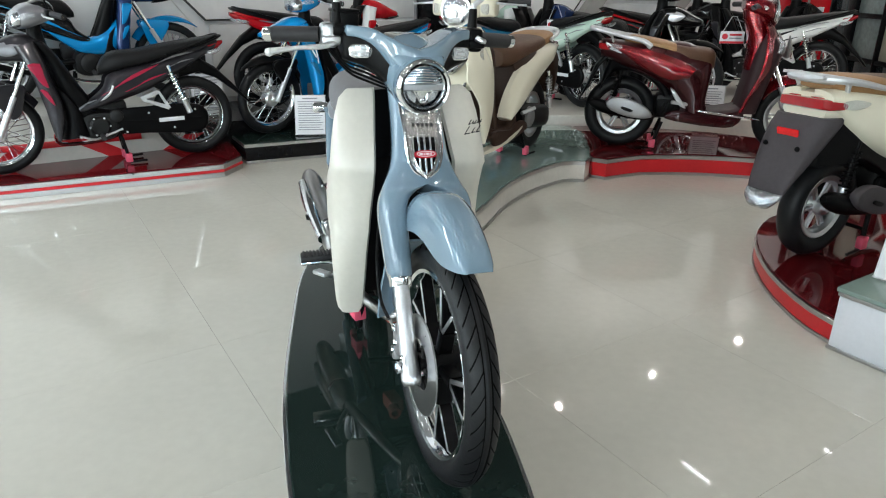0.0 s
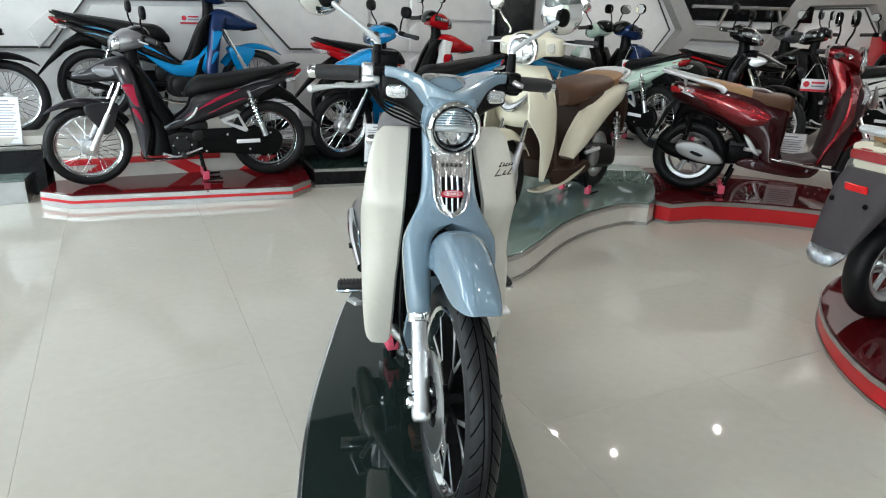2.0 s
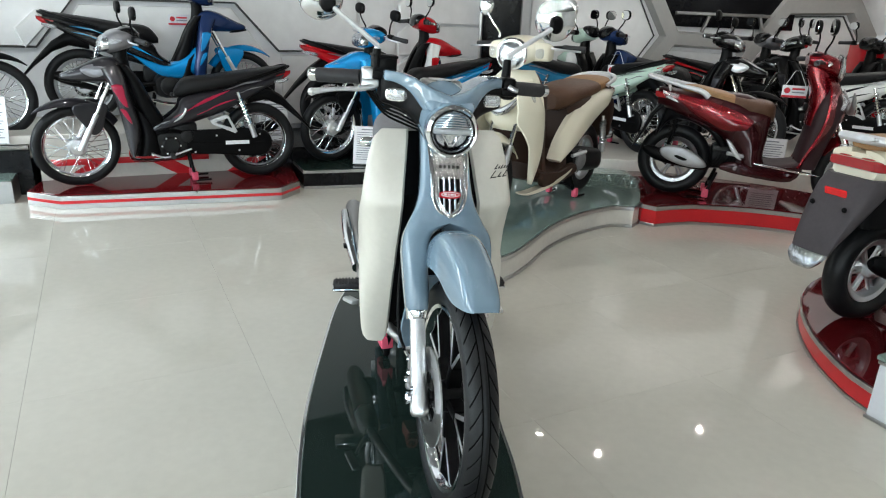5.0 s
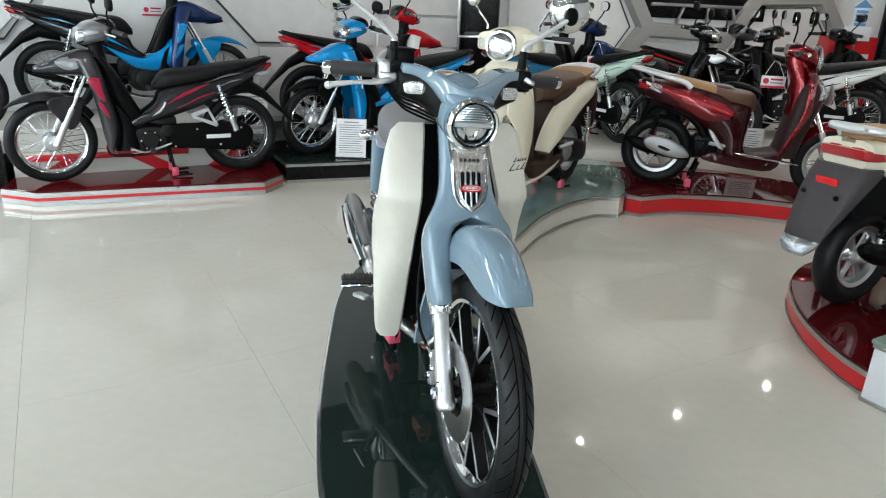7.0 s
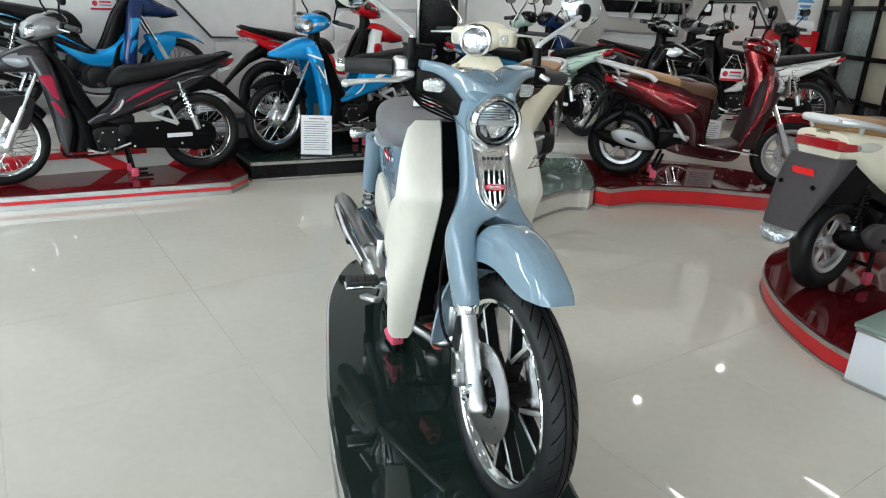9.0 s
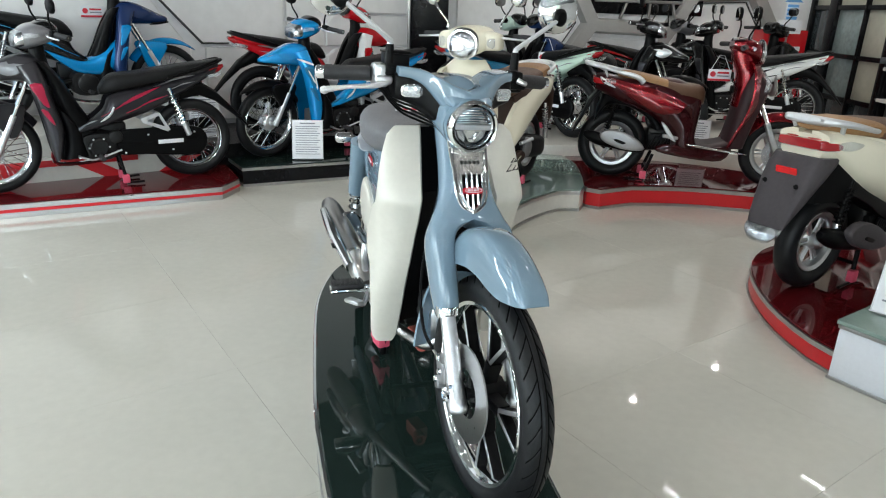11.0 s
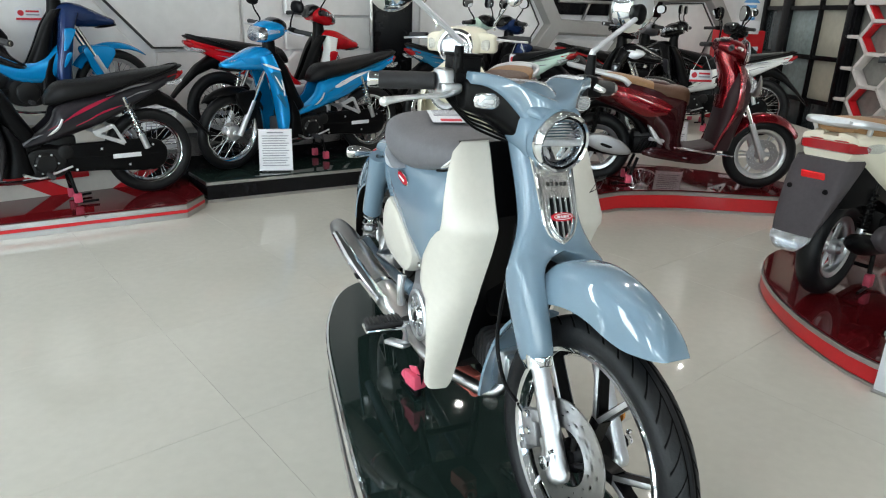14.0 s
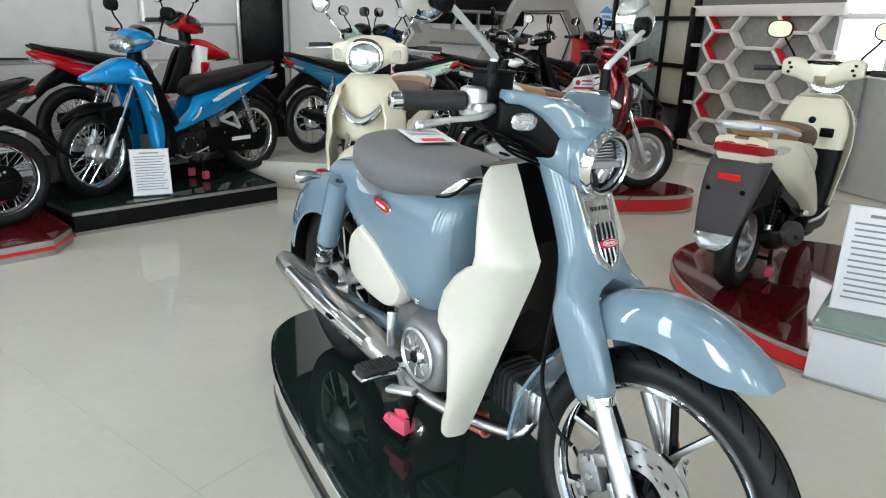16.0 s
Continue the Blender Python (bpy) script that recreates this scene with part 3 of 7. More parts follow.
# cream step behind, on which the back rows stand
TIER = 0.22
tier = [(-0.5, 6.2), (0.2, 5.9), (1.0, 6.0), (2.1, 5.95), (3.0, 5.6), (3.4, 6.2), (4.3, 7.2), (4.4, 8.9), (0.0, 7.72), (-0.45, 7.2)]
solid("step_2", plate(tier, 0, TIER, 0.006), STEP, "cream painted raised step along the back wall", "step", kind="structure")
d = (LW1 - LW0).normalized()
nrm = Vector((d.y, -d.x))
_t = [LW0 + d * 5.12 + nrm * 1.0, LW0 + d * 7.0 + nrm * 0.98, LW1 - d * 0.3 + nrm * 0.02, LW0 + d * 5.12 + nrm * 0.02]
solid("step_1", plate([tuple(q) for q in _t], 0, 0.26, 0.006), BLACKPANEL, "dark raised step along the grey wall", "step", kind="structure")
_t = [LW0 + d * 3.64 + nrm * 1.0, LW0 + d * 5.1 + nrm * 1.0, LW0 + d * 5.1 + nrm * 0.02, LW0 + d * 3.64 + nrm * 0.02]
_lo = solid("step_5", plate([tuple(q) for q in _t], 0, 0.26, 0.006), STEP, "cream raised step with red diagonal bands", "step", kind="structure")
_face = Matrix.Translation((*(LW0 + nrm * 1.003), 0)) @ Matrix.Rotation(math.atan2(d.y, d.x), 4, "Z")
for _s0, _z0, _z1, _w in ((3.66, 0.03, 0.22, 0.12), (4.05, 0.22, 0.22, 0.0), (4.35, 0.22, 0.04, 0.16), (4.8, 0.03, 0.2, 0.14)):
    if _w:
        part("red_band", moved(skin([[Vector((_s0 + a, y, z)) for a, z in ((0, _z0), (_w, _z0), (_w + 0.3, _z1), (0.3, _z1))] for y in (-0.004, 0.0)]), _face), REDBAND, _lo)
part("red_band", moved(block((1.1, 0.006, 0.045), (4.24, -0.003, 0.225), 0.001), _face), REDBAND, _lo)
_t = [LW0 + d * 2.2 + nrm * 0.95, LW0 + d * 5.1 + nrm * 0.95, LW0 + d * 5.1 + nrm * 0.025, LW0 + d * 2.2 + nrm * 0.025]
solid("step_3", plate([tuple(q) for q in _t], 0.262, 0.42, 0.006), STEP, "cream raised step in front of the grey panels", "step", kind="structure")
_s4 = solid("step_4", plate([(-3.37, 4.36), (-3.75, 4.93), (-5.5, 3.75), (-5.0, 3.28)], 0.0, 0.36, 0.006), BLACKPANEL, "black glossy raised step with a steel front edge", "step", kind="structure")
part("steel_edge", tube([(-3.368, 4.35, 0.342), (-4.998, 3.27, 0.342)], 0.016, 8, 1), STEEL, _s4)

# ---- motorcycles: x ahead, y to the left, z up; the origin on the ground midway between the wheels ----
def tyre_bm(R, w, n=48, tread=0.0, lean=0.5, blocks=46):
    """A tyre of outer radius R and width w; tread: depth of its slanted grooves, whose faces take the second material,
    darkened as their shade.
    """
    count = 49 if tread else 15
    prof = []
    for i in range(count):
        a = math.pi * (-0.16 + 1.32 * i / (count - 1))
        prof.append((R - w * 0.48 + w * 0.48 * math.sin(a), w * 0.5 * math.cos(a)))
    prof += [(R - w * 0.95, -w * 0.26), (R - w * 0.95, w * 0.26)]

    def slant(u):
        """The grooves lean back as they near the shoulder."""
        return 2 * math.pi / blocks * lean * abs(u)

    def groove(turn, u):
        ph = (turn * blocks + (0.5 if u > 0 else 0.0)) % 1.0
        return (ph < 0.15 and 0.28 < abs(u) < 0.86) or 0.17 < abs(u) < 0.235

    rings = []
    for k in range(n):
        ring = []
        for r, h in prof:
            u = h / (w * 0.5)
            ang = 2 * math.pi * k / n - (slant(u) if tread else 0.0)
            if tread and r > R - w * 0.44 and groove((k + 0.5) / n, u):
                r -= tread
            ring.append(Vector((r * math.cos(ang), h, r * math.sin(ang))))
        rings.append(ring)
    bm = skin(rings, caps=False, loop=True, closed=True)
    if tread:
        for f in bm.faces:
            c = f.calc_center_median()
            u = c.y / (w * 0.5)
            if math.hypot(c.x, c.z) > R - w * 0.46 and groove(((math.atan2(c.z, c.x) + slant(u)) / (2 * math.pi)) % 1.0, u):
                f.material_index = 1
    return bm


def rim_bm(R, w, n=48, lip=0.012):
    return turned([(R, w * 0.5), (R - 0.004, w * 0.5 + 0.003), (R - lip, w * 0.46), (R - lip - 0.012, w * 0.2), (R - lip - 0.014, 0), (R - lip - 0.012, -w * 0.2), (R - lip, -w * 0.46), (R - 0.004, -w * 0.5 - 0.003), (R, -w * 0.5), (R - 0.008, 0)], n=n, loop=True)


def wheel(parent, at, R, w, style, rim_mat, n=40, tread=0.0, disc=0, name="wheel"):
    """style: 'wire' or a number of cast spokes."""
    if style == "wire":
        hub = part(name, turned([(0.0, 0.062), (0.018, 0.062), (0.02, 0.05), (0.05, 0.046), (0.062, 0.03), (0.062, -0.03), (0.05, -0.046), (0.02, -0.05), (0.018, -0.062), (0.0, -0.062)], n=24), ALLOY, parent)
    else:
        hub = part(name, turned([(0.0, 0.055), (0.02, 0.055), (0.036, 0.04), (0.04, 0.0), (0.036, -0.04), (0.02, -0.055), (0.0, -0.055)], n=24), rim_mat, parent)
    hub.matrix_basis = Matrix.Translation(at)
    rr = R - w * 0.93
    part("tyre", tyre_bm(R, w, 220 if tread else n, tread), RUBBER, hub, "black rubber tyre")
    part("rim", rim_bm(rr + 0.006, w * 0.62, n, 0.012 if style == "wire" else 0.024), rim_mat, hub)
    if style == "wire":
        sp = []
        for k in range(36):
            a = 2 * math.pi * k / 36
            side = 1 if k % 2 else -1
            b = a + (0.5 if (k // 2) % 2 else -0.5)
            sp.append(tube([(0.055 * math.cos(b), 0.034 * side, 0.055 * math.sin(b)), ((rr - 0.012) * math.cos(a), 0.006 * side, (rr - 0.012) * math.sin(a))], 0.0022, 5))
        part("spokes", joined(*sp), CHROME, hub, "thin chromed wire spokes")
    else:
        sp = []
        for k in range(style):
            a = 2 * math.pi * k / style
            for s in (-1, 1):
                b, c = a + s * 0.16, a + s * 0.09
                sp.append(tube([(0.03 * math.cos(b), 0, 0.03 * math.sin(b)), (rr * 0.55 * math.cos(a + s * 0.12), 0, rr * 0.55 * math.sin(a + s * 0.12)), ((rr - 0.008) * math.cos(c), 0, (rr - 0.008) * math.sin(c))], [0.011, 0.008, 0.009], 7, 2))
        part("spokes", joined(*sp), rim_mat, hub)
    if disc:
        part("brake_disc", disc_bm(0.11, disc * 0.062), STEEL, hub, "drilled steel brake disc")
    return hub


def disc_bm(R, y, holes=True):
    """A drilled disc, its holes as real gaps between ribs."""
    bm = bmesh.new()
    n = 120
    radii = (0.056, 0.064, 0.069, 0.076, 0.081, 0.088, 0.093, 0.101, 0.105, 0.110)
    vs = [[[bm.verts.new((R / 0.11 * r * math.cos(2 * math.pi * k / n), y + s * 0.002, R / 0.11 * r * math.sin(2 * math.pi * k / n))) for k in range(n)] for r in radii] for s in (-1, 1)]
    for s in (0, 1):
        for i in range(len(radii) - 1):
            for k in range(n):
                if holes and ((i == 1 and k % 10 in (0, 1)) or (i == 3 and k % 10 in (5, 6, 7)) or (i == 5 and k % 10 in (2, 3)) or (i == 7 and k % 20 in (9, 10))):
                    continue
                bm.faces.new((vs[s][i][k], vs[s][i][(k + 1) % n], vs[s][i + 1][(k + 1) % n], vs[s][i + 1][k]))
    for i in (0, len(radii) - 1):
        for k in range(n):
            bm.faces.new((vs[0][i][k], vs[0][i][(k + 1) % n], vs[1][i][(k + 1) % n], vs[1][i][k]))
    bmesh.ops.recalc_face_normals(bm, faces=bm.faces)
    return bm


def coil(p0, p1, r, turns, wire):
    p0, p1 = Vector(p0), Vector(p1)
    d = p1 - p0
    u = d.orthogonal().normalized()
    v = d.normalized().cross(u)
    pts = [p0 + d * (k / (turns * 8)) + (u * math.cos(k * math.pi / 4) + v * math.sin(k * math.pi / 4)) * r for k in range(turns * 8 + 1)]
    return tube(pts, wire, 5, 1)


def shock(parent, p0, p1, r=0.024, spring=CHROME, cover=None):
    p0, p1 = Vector(p0), Vector(p1)
    s = part("shock_absorber", tube([p0, p1], r * 0.5, 10, 1), spring, parent)
    part("spring", coil(p0.lerp(p1, 0.12), p0.lerp(p1, 0.75), r, 9, 0.004), spring, s)
    if cover:
        part("cover", tube([p0, p0.lerp(p1, 0.55)], r * 1.3, 14, 1), cover, s)
    part("lower_body", tube([p0.lerp(p1, 0.72), p1], r * 0.85, 12, 1), ALLOY, s)
    return s


def rear_mirror(parent, base, head, r=0.05, square=False, stalk=BLACK, shell=BLACK):
    base, head = Vector(base), Vector(head)
    mid = base.lerp(head, 0.5) + Vector((0.012, 0, 0.01))
    k = 1.45 if square else 1.0
    sh = loft("x", [(0.014, 0, 0, r * 0.3 * k, r * 0.3), (0.010, 0, 0, r * 0.8 * k, r * 0.8), (0.0, 0, 0, r * k, r), (-0.012, 0, 0, r * 1.02 * k, r * 1.02), (-0.016, 0, 0, r * 0.97 * k, r * 0.97)], 20, 2.6 if square else 2.0, 2)
    m = part("mirror", moved(sh, Matrix.Translation(head)), shell, parent)
    part("stalk", tube([base, base + Vector((0, 0, 0.03)), mid, head], [0.007, 0.0065, 0.006, 0.006], 8), stalk, m)
    gl = loft("x", [(-0.0165, 0, 0, r * 0.92 * k, r * 0.92), (-0.0185, 0, 0, r * 0.9 * k, r * 0.9)], 20, 2.6 if square else 2.0, 1)
    part("glass", moved(gl, Matrix.Translation(head)), MIRROR, m, "mirror glass")
    return m


def wrap(b, sgn):
    return mirrored(b) if sgn < 0 else b


def tag_card(at, w=0.16, h=0.08, yaw=0, drop=0.12):
    t = thing("price_tag", Matrix.Translation(at) @ Matrix.Rotation(radians(yaw), 4, "Z"), "small white price tag with red border", "tag")
    part("card", block((w, 0.003, h), (0, 0, 0), 0.001), CARD, t)
    part("string", tube([(-w * 0.4, 0, h * 0.5), (-w * 0.1, 0.01, h * 0.5 + drop), (w * 0.1, 0.01, h * 0.5 + drop), (w * 0.4, 0, h * 0.5)], 0.002, 5, 1), CARD, t)
    part("red_border", block((w, 0.0015, h * 0.18), (0, -0.0028, -h * 0.4), 0.0005), REDINK, t)
    part("red_mark", turned([(0.0, -0.0032), (h * 0.24, -0.0032)], (-w * 0.3, 0, h * 0.08), n=14), REDINK, t)
    part("print_bar", block((w * 0.5, 0.0015, h * 0.16), (w * 0.14, -0.0028, h * 0.22), 0.0004), REDINK, t)
    part("print_bar", block((w * 0.5, 0.0015, h * 0.1), (w * 0.14, -0.0028, -h * 0.06), 0.0004), INK, t)
    return t


def turn_front(b, p, axis, steer):
    """Turns all the parts that b has so far about its steering axis."""
    if steer:
        t = Matrix.Translation(p) @ Matrix.Rotation(radians(steer), 4, axis) @ Matrix.Translation(-p)
        for ob in b.children:
            ob.matrix_basis = t @ ob.matrix_basis


def underbone(m, label, group, body, side, accent, seat=SEATBLACK, fender=None, rim=CHROME, wheels="wire", steer=0.0, shieldm=None, headm=None, tail=None, trim=None, decal=None, spine=None, graphic=None):
    """A step-through motorcycle with seventeen-inch wheels. body: front shield; side: rear side panels; accent: stripe; steer: degrees to its left."""
    b = thing("motorcycle", m, label, "motorcycle", group)
    fender, shieldm, headm, tail = fender or BLACK, shieldm or body, headm or body, tail or side
    ax, R, w = 0.615, 0.28, 0.072
    rad = math.radians(26.5)
    fork = b
    # steering: turn all that turns about the steering head
    axis_p = Vector((ax - 0.30, 0, R + 0.60))
    axis = Vector((-math.sin(rad), 0, math.cos(rad)))
    wheel_parts(fork, (ax, 0, R), R, w, wheels, rim)
    for s in (-1, 1):
        p0, p1 = Vector((ax - 0.01, 0.085 * s, R - 0.01)), Vector((ax - 0.235, 0.085 * s, R + 0.44))
        part("fork_leg", tube([p0, p0.lerp(p1, 0.55)], 0.021, 12, 1), ALLOY, fork)
        part("fork_tube", tube([p0.lerp(p1, 0.5), p1], 0.015, 10, 1), CHROME, fork)
    part("front_mudguard", arc_shell(ax, R, R + 0.045, R + 0.06, 148, 44, 0.066, 26, 0.7, 11, 0.6, 2.2, 0.3), fender, fork, "front mudguard")
    for s in (-1, 1):
        part("mudguard_skirt", wrap(panel([(ax - 0.20, R + 0.30), (ax - 0.03, R + 0.305), (ax + 0.01, R + 0.26), (ax - 0.05, R + 0.16), (ax - 0.10, R + 0.09), (ax - 0.155, R + 0.12), (ax - 0.19, R + 0.22)], 0.062, 0.098, 0.4, 3), s), fender, fork)
    # handlebar head with lamp
    hx, hz = ax - 0.345, R + 0.69
    part("head_cowl", loft("x", [(hx + 0.13, 0, hz - 0.015, 0.035, 0.030), (hx + 0.10, 0, hz, 0.085, 0.058), (hx + 0.04, 0, hz + 0.018, 0.115, 0.072), (hx - 0.03, 0, hz + 0.03, 0.115, 0.062), (hx - 0.08, 0, hz + 0.03, 0.09, 0.045)], 20, 2.6), headm, fork, "handlebar cowl")
    part("headlight", loft("x", [(hx + 0.142, 0, hz - 0.022, 0.05, 0.026), (hx + 0.128, 0, hz - 0.008, 0.085, 0.045), (hx + 0.09, 0, hz + 0.005, 0.098, 0.055)], 20, 2.8), REFLECTOR, fork, "clear headlight")
    for s in (-1, 1):
        part("indicator", wrap(loft("x", [(hx + 0.09, 0.10, hz + 0.02, 0.012, 0.012), (hx + 0.06, 0.115, hz + 0.028, 0.018, 0.016), (hx + 0.01, 0.122, hz + 0.03, 0.012, 0.01)], 12), s), LENS, fork)
        part("handlebar", tube([(hx - 0.03, 0.08 * s, hz + 0.03), (hx - 0.05, 0.17 * s, hz + 0.045), (hx - 0.10, 0.345 * s, hz + 0.04)], 0.011, 8), CHROME, fork)
        part("grip", tube([(hx - 0.065, 0.215 * s, hz + 0.045), (hx - 0.10, 0.345 * s, hz + 0.04)], 0.0175, 12, 1), GRIP, fork, "black rubber grip")
        part("switch_box", block((0.04, 0.055, 0.045), (hx - 0.058, 0.185 * s, hz + 0.046), 0.01), BLACK, fork)
        part("brake_lever", tube([(hx - 0.02, 0.18 * s, hz + 0.04), (hx - 0.015, 0.25 * s, hz + 0.035), (hx - 0.045, 0.335 * s, hz + 0.03)], [0.008, 0.006, 0.006], 7), ALLOY, fork)
        rear_mirror(fork, (hx - 0.055, 0.17 * s, hz + 0.06), (hx - 0.04, 0.245 * s, hz + 0.215), 0.042, True)
    part("dashboard", loft("x", [(hx + 0.02, 0, hz + 0.075, 0.05, 0.015), (hx - 0.04, 0, hz + 0.075, 0.085, 0.040), (hx - 0.09, 0, hz + 0.06, 0.085, 0.042), (hx - 0.115, 0, hz + 0.04, 0.06, 0.035)], 18, 2.6), GLOSSBLACK, fork, "black instrument cover")
    turn_front(b, axis_p, axis, steer)
    # front: a pointed nose over the mudguard and two narrow leg guards
    part("front_nose", loft("x", [(ax + 0.045, 0, R + 0.475, 0.020, 0.012), (ax + 0.02, 0, R + 0.475, 0.045, 0.026), (ax - 0.05, 0, R + 0.485, 0.068, 0.046), (ax - 0.12, 0, R + 0.50, 0.088, 0.066), (ax - 0.20, 0, R + 0.515, 0.100, 0.082), (ax - 0.28, 0, R + 0.51, 0.098, 0.090), (ax - 0.34, 0, R + 0.50, 0.06, 0.075)], 20, 2.8), body, b, "pointed front nose cover")
    part("nose_grille", loft("x", [(ax + 0.05, 0, R + 0.455, 0.030, 0.008), (ax - 0.02, 0, R + 0.445, 0.060, 0.012), (ax - 0.08, 0, R + 0.44, 0.07, 0.012)], 14, 3), BLACK, b)
    part("steering_cover", loft("z", [(R + 0.68, ax - 0.355, 0, 0.035, 0.035), (R + 0.60, ax - 0.335, 0, 0.045, 0.050), (R + 0.40, ax - 0.37, 0, 0.055, 0.055), (R + 0.20, ax - 0.46, 0, 0.07, 0.055), (R + 0.10, ax - 0.52, 0, 0.07, 0.05)], 16, 2.4), BLACK, b)
    for s in (-1, 1):
        g = ribbon([(ax - 0.20, R + 0.53), (ax - 0.235, R + 0.46), (ax - 0.262, R + 0.38), (ax - 0.282, R + 0.29), (ax - 0.300, R + 0.18), (ax - 0.312, R + 0.09), (ax - 0.322, R + 0.0), (ax - 0.335, R - 0.065)],
                   [(ax - 0.325, R + 0.56), (ax - 0.345, R + 0.47), (ax - 0.372, R + 0.33), (ax - 0.390, R + 0.25), (ax - 0.408, R + 0.17), (ax - 0.408, R + 0.09), (ax - 0.388, R + 0.01), (ax - 0.362, R - 0.06)],
                   0.085, 0.158, 3, lambda x, z: 0.025 - max(0, z - R - 0.42) * 0.42)
        part("leg_shield", wrap(g, s), shieldm, b, "side leg shield")
        for pts in ([(ax - 0.255, R + 0.425), (ax - 0.325, R + 0.43), (ax - 0.335, R + 0.36), (ax - 0.350, R + 0.28), (ax - 0.315, R + 0.30), (ax - 0.285, R + 0.36)], [(ax - 0.295, R + 0.27), (ax - 0.335, R + 0.26), (ax - 0.365, R + 0.17), (ax - 0.34, R + 0.19)]):
            part("stripe", wrap(panel(pts, 0.165, 0.194, 0.2, 2, lambda x, z: -max(0, z - R - 0.42) * 0.42), s), accent, b, "coloured graphic stripe")
        part("nose_side", wrap(panel([(ax - 0.08, R + 0.525), (ax - 0.20, R + 0.575), (ax - 0.29, R + 0.575), (ax - 0.26, R + 0.52), (ax - 0.20, R + 0.475), (ax - 0.13, R + 0.475)], 0.05, 0.108, 0.3, 3, lambda x, z: -max(0, x - (ax - 0.20)) * 0.16 - max(0, z - R - 0.53) * 0.5), s), trim or body, b, "silver nose side")
        part("nose_lens", wrap(panel([(ax + 0.005, R + 0.50), (ax - 0.10, R + 0.525), (ax - 0.16, R + 0.50), (ax - 0.10, R + 0.475), (ax - 0.02, R + 0.465)], 0.02, 0.098, 0.3, 3, lambda x, z: -max(0, x - (ax - 0.18)) * 0.24), s), LENS, b, "clear indicator lens")
        part("belly_cover", wrap(ribbon([(ax - 0.365, R - 0.068), (ax - 0.395, R + 0.02), (ax - 0.405, R + 0.10), (ax - 0.40, R + 0.17), (ax - 0.38, R + 0.28)], [(ax - 0.55, R - 0.052), (ax - 0.53, R + 0.02), (ax - 0.52, R + 0.07), (ax - 0.51, R + 0.12), (ax - 0.46, R + 0.20)], 0.05, 0.150, 3), s), BLACK, b, "black belly cover")
        if decal:
            for pts in ([(ax - 0.225, R + 0.49), (ax - 0.215, R + 0.48), (ax - 0.32, R + 0.44), (ax - 0.325, R + 0.455)], [(ax - 0.285, R + 0.40), (ax - 0.275, R + 0.40), (ax - 0.325, R + 0.31), (ax - 0.335, R + 0.315)], [(ax - 0.335, R + 0.37), (ax - 0.325, R + 0.37), (ax - 0.345, R + 0.27), (ax - 0.352, R + 0.27)]):
                part("decal", wrap(panel(pts, 0.165, 0.199, 0.2, 2, lambda x, z: -max(0, z - R - 0.42) * 0.42), s), decal, b, "white graphic stripe")
            part("decal", wrap(panel([(ax - 0.80, R + 0.30), (ax - 1.0, R + 0.395), (ax - 1.2, R + 0.455), (ax - 1.02, R + 0.375), (ax - 0.84, R + 0.285)], 0.10, 0.1385, 0.2, 2, lambda x, z: -max(0, (ax - 0.9) - x) * 0.13), s), decal, b)
        inner = ribbon([(ax - 0.30, R + 0.56), (ax - 0.36, R + 0.45), (ax - 0.42, R + 0.2), (ax - 0.46, R + 0.06), (ax - 0.50, R + 0.0)], [(ax - 0.37, R + 0.55), (ax - 0.44, R + 0.45), (ax - 0.52, R + 0.28), (ax - 0.59, R + 0.15), (ax - 0.62, R + 0.08)], 0.03, 0.112, 3)
        part("inner_cover", wrap(inner, s), BLACK, b)
        if spine:
            part("spine_cover", wrap(ribbon([(ax - 0.86, R + 0.255), (ax - 0.72, R + 0.205), (ax - 0.60, R + 0.185), (ax - 0.46, R + 0.245), (ax - 0.30, R + 0.38)], [(ax - 0.84, R + 0.22), (ax - 0.74, R + 0.13), (ax - 0.62, R + 0.06), (ax - 0.44, R + 0.06), (ax - 0.315, R + 0.20)], 0.05, 0.148, 4), s), spine, b, "painted lower frame cover")
        low = ribbon([(ax - 0.465, R + 0.118), (ax - 0.565, R + 0.175), (ax - 0.66, R + 0.25), (ax - 0.70, R + 0.325), (ax - 0.815, R + 0.363), (ax - 0.935, R + 0.385), (ax - 1.065, R + 0.415), (ax - 1.205, R + 0.447), (ax - 1.335, R + 0.477), (ax - 1.445, R + 0.50)],
                     [(ax - 0.475, R + 0.095), (ax - 0.585, R + 0.112), (ax - 0.695, R + 0.140), (ax - 0.775, R + 0.162), (ax - 0.865, R + 0.190), (ax - 0.975, R + 0.227), (ax - 1.075, R + 0.272), (ax - 1.185, R + 0.325), (ax - 1.295, R + 0.385), (ax - 1.415, R + 0.455)],
                     0.07, 0.135, 3, lambda x, z: -max(0, (ax - 0.9) - x) * 0.13, 4)
        part("side_cover", wrap(low, s), side, b, "rear side cover")
        def streak(x0, z0, x1, z1, h, mat, lift=0.0):
            xm, zm = (x0 + x1) / 2, (z0 + z1) / 2 + 0.012
            bm = panel([(x0, z0), (xm, zm + h * 0.5), (x1, z1 + h * 0.2), (x1 + 0.03, z1 - h * 0.3), (xm + 0.02, zm - h * 0.5), (x0 + 0.03, z0 - h * 0.3)], 0.10, 0.1375 + lift, 0.2, 3, lambda x, z: -max(0, (ax - 0.9) - x) * 0.13)
            part("side_stripe", wrap(bm, s), mat, b, "painted side stripe")

        streak(ax - 0.665, R + 0.212, ax - 1.025, R + 0.375, 0.036, accent)
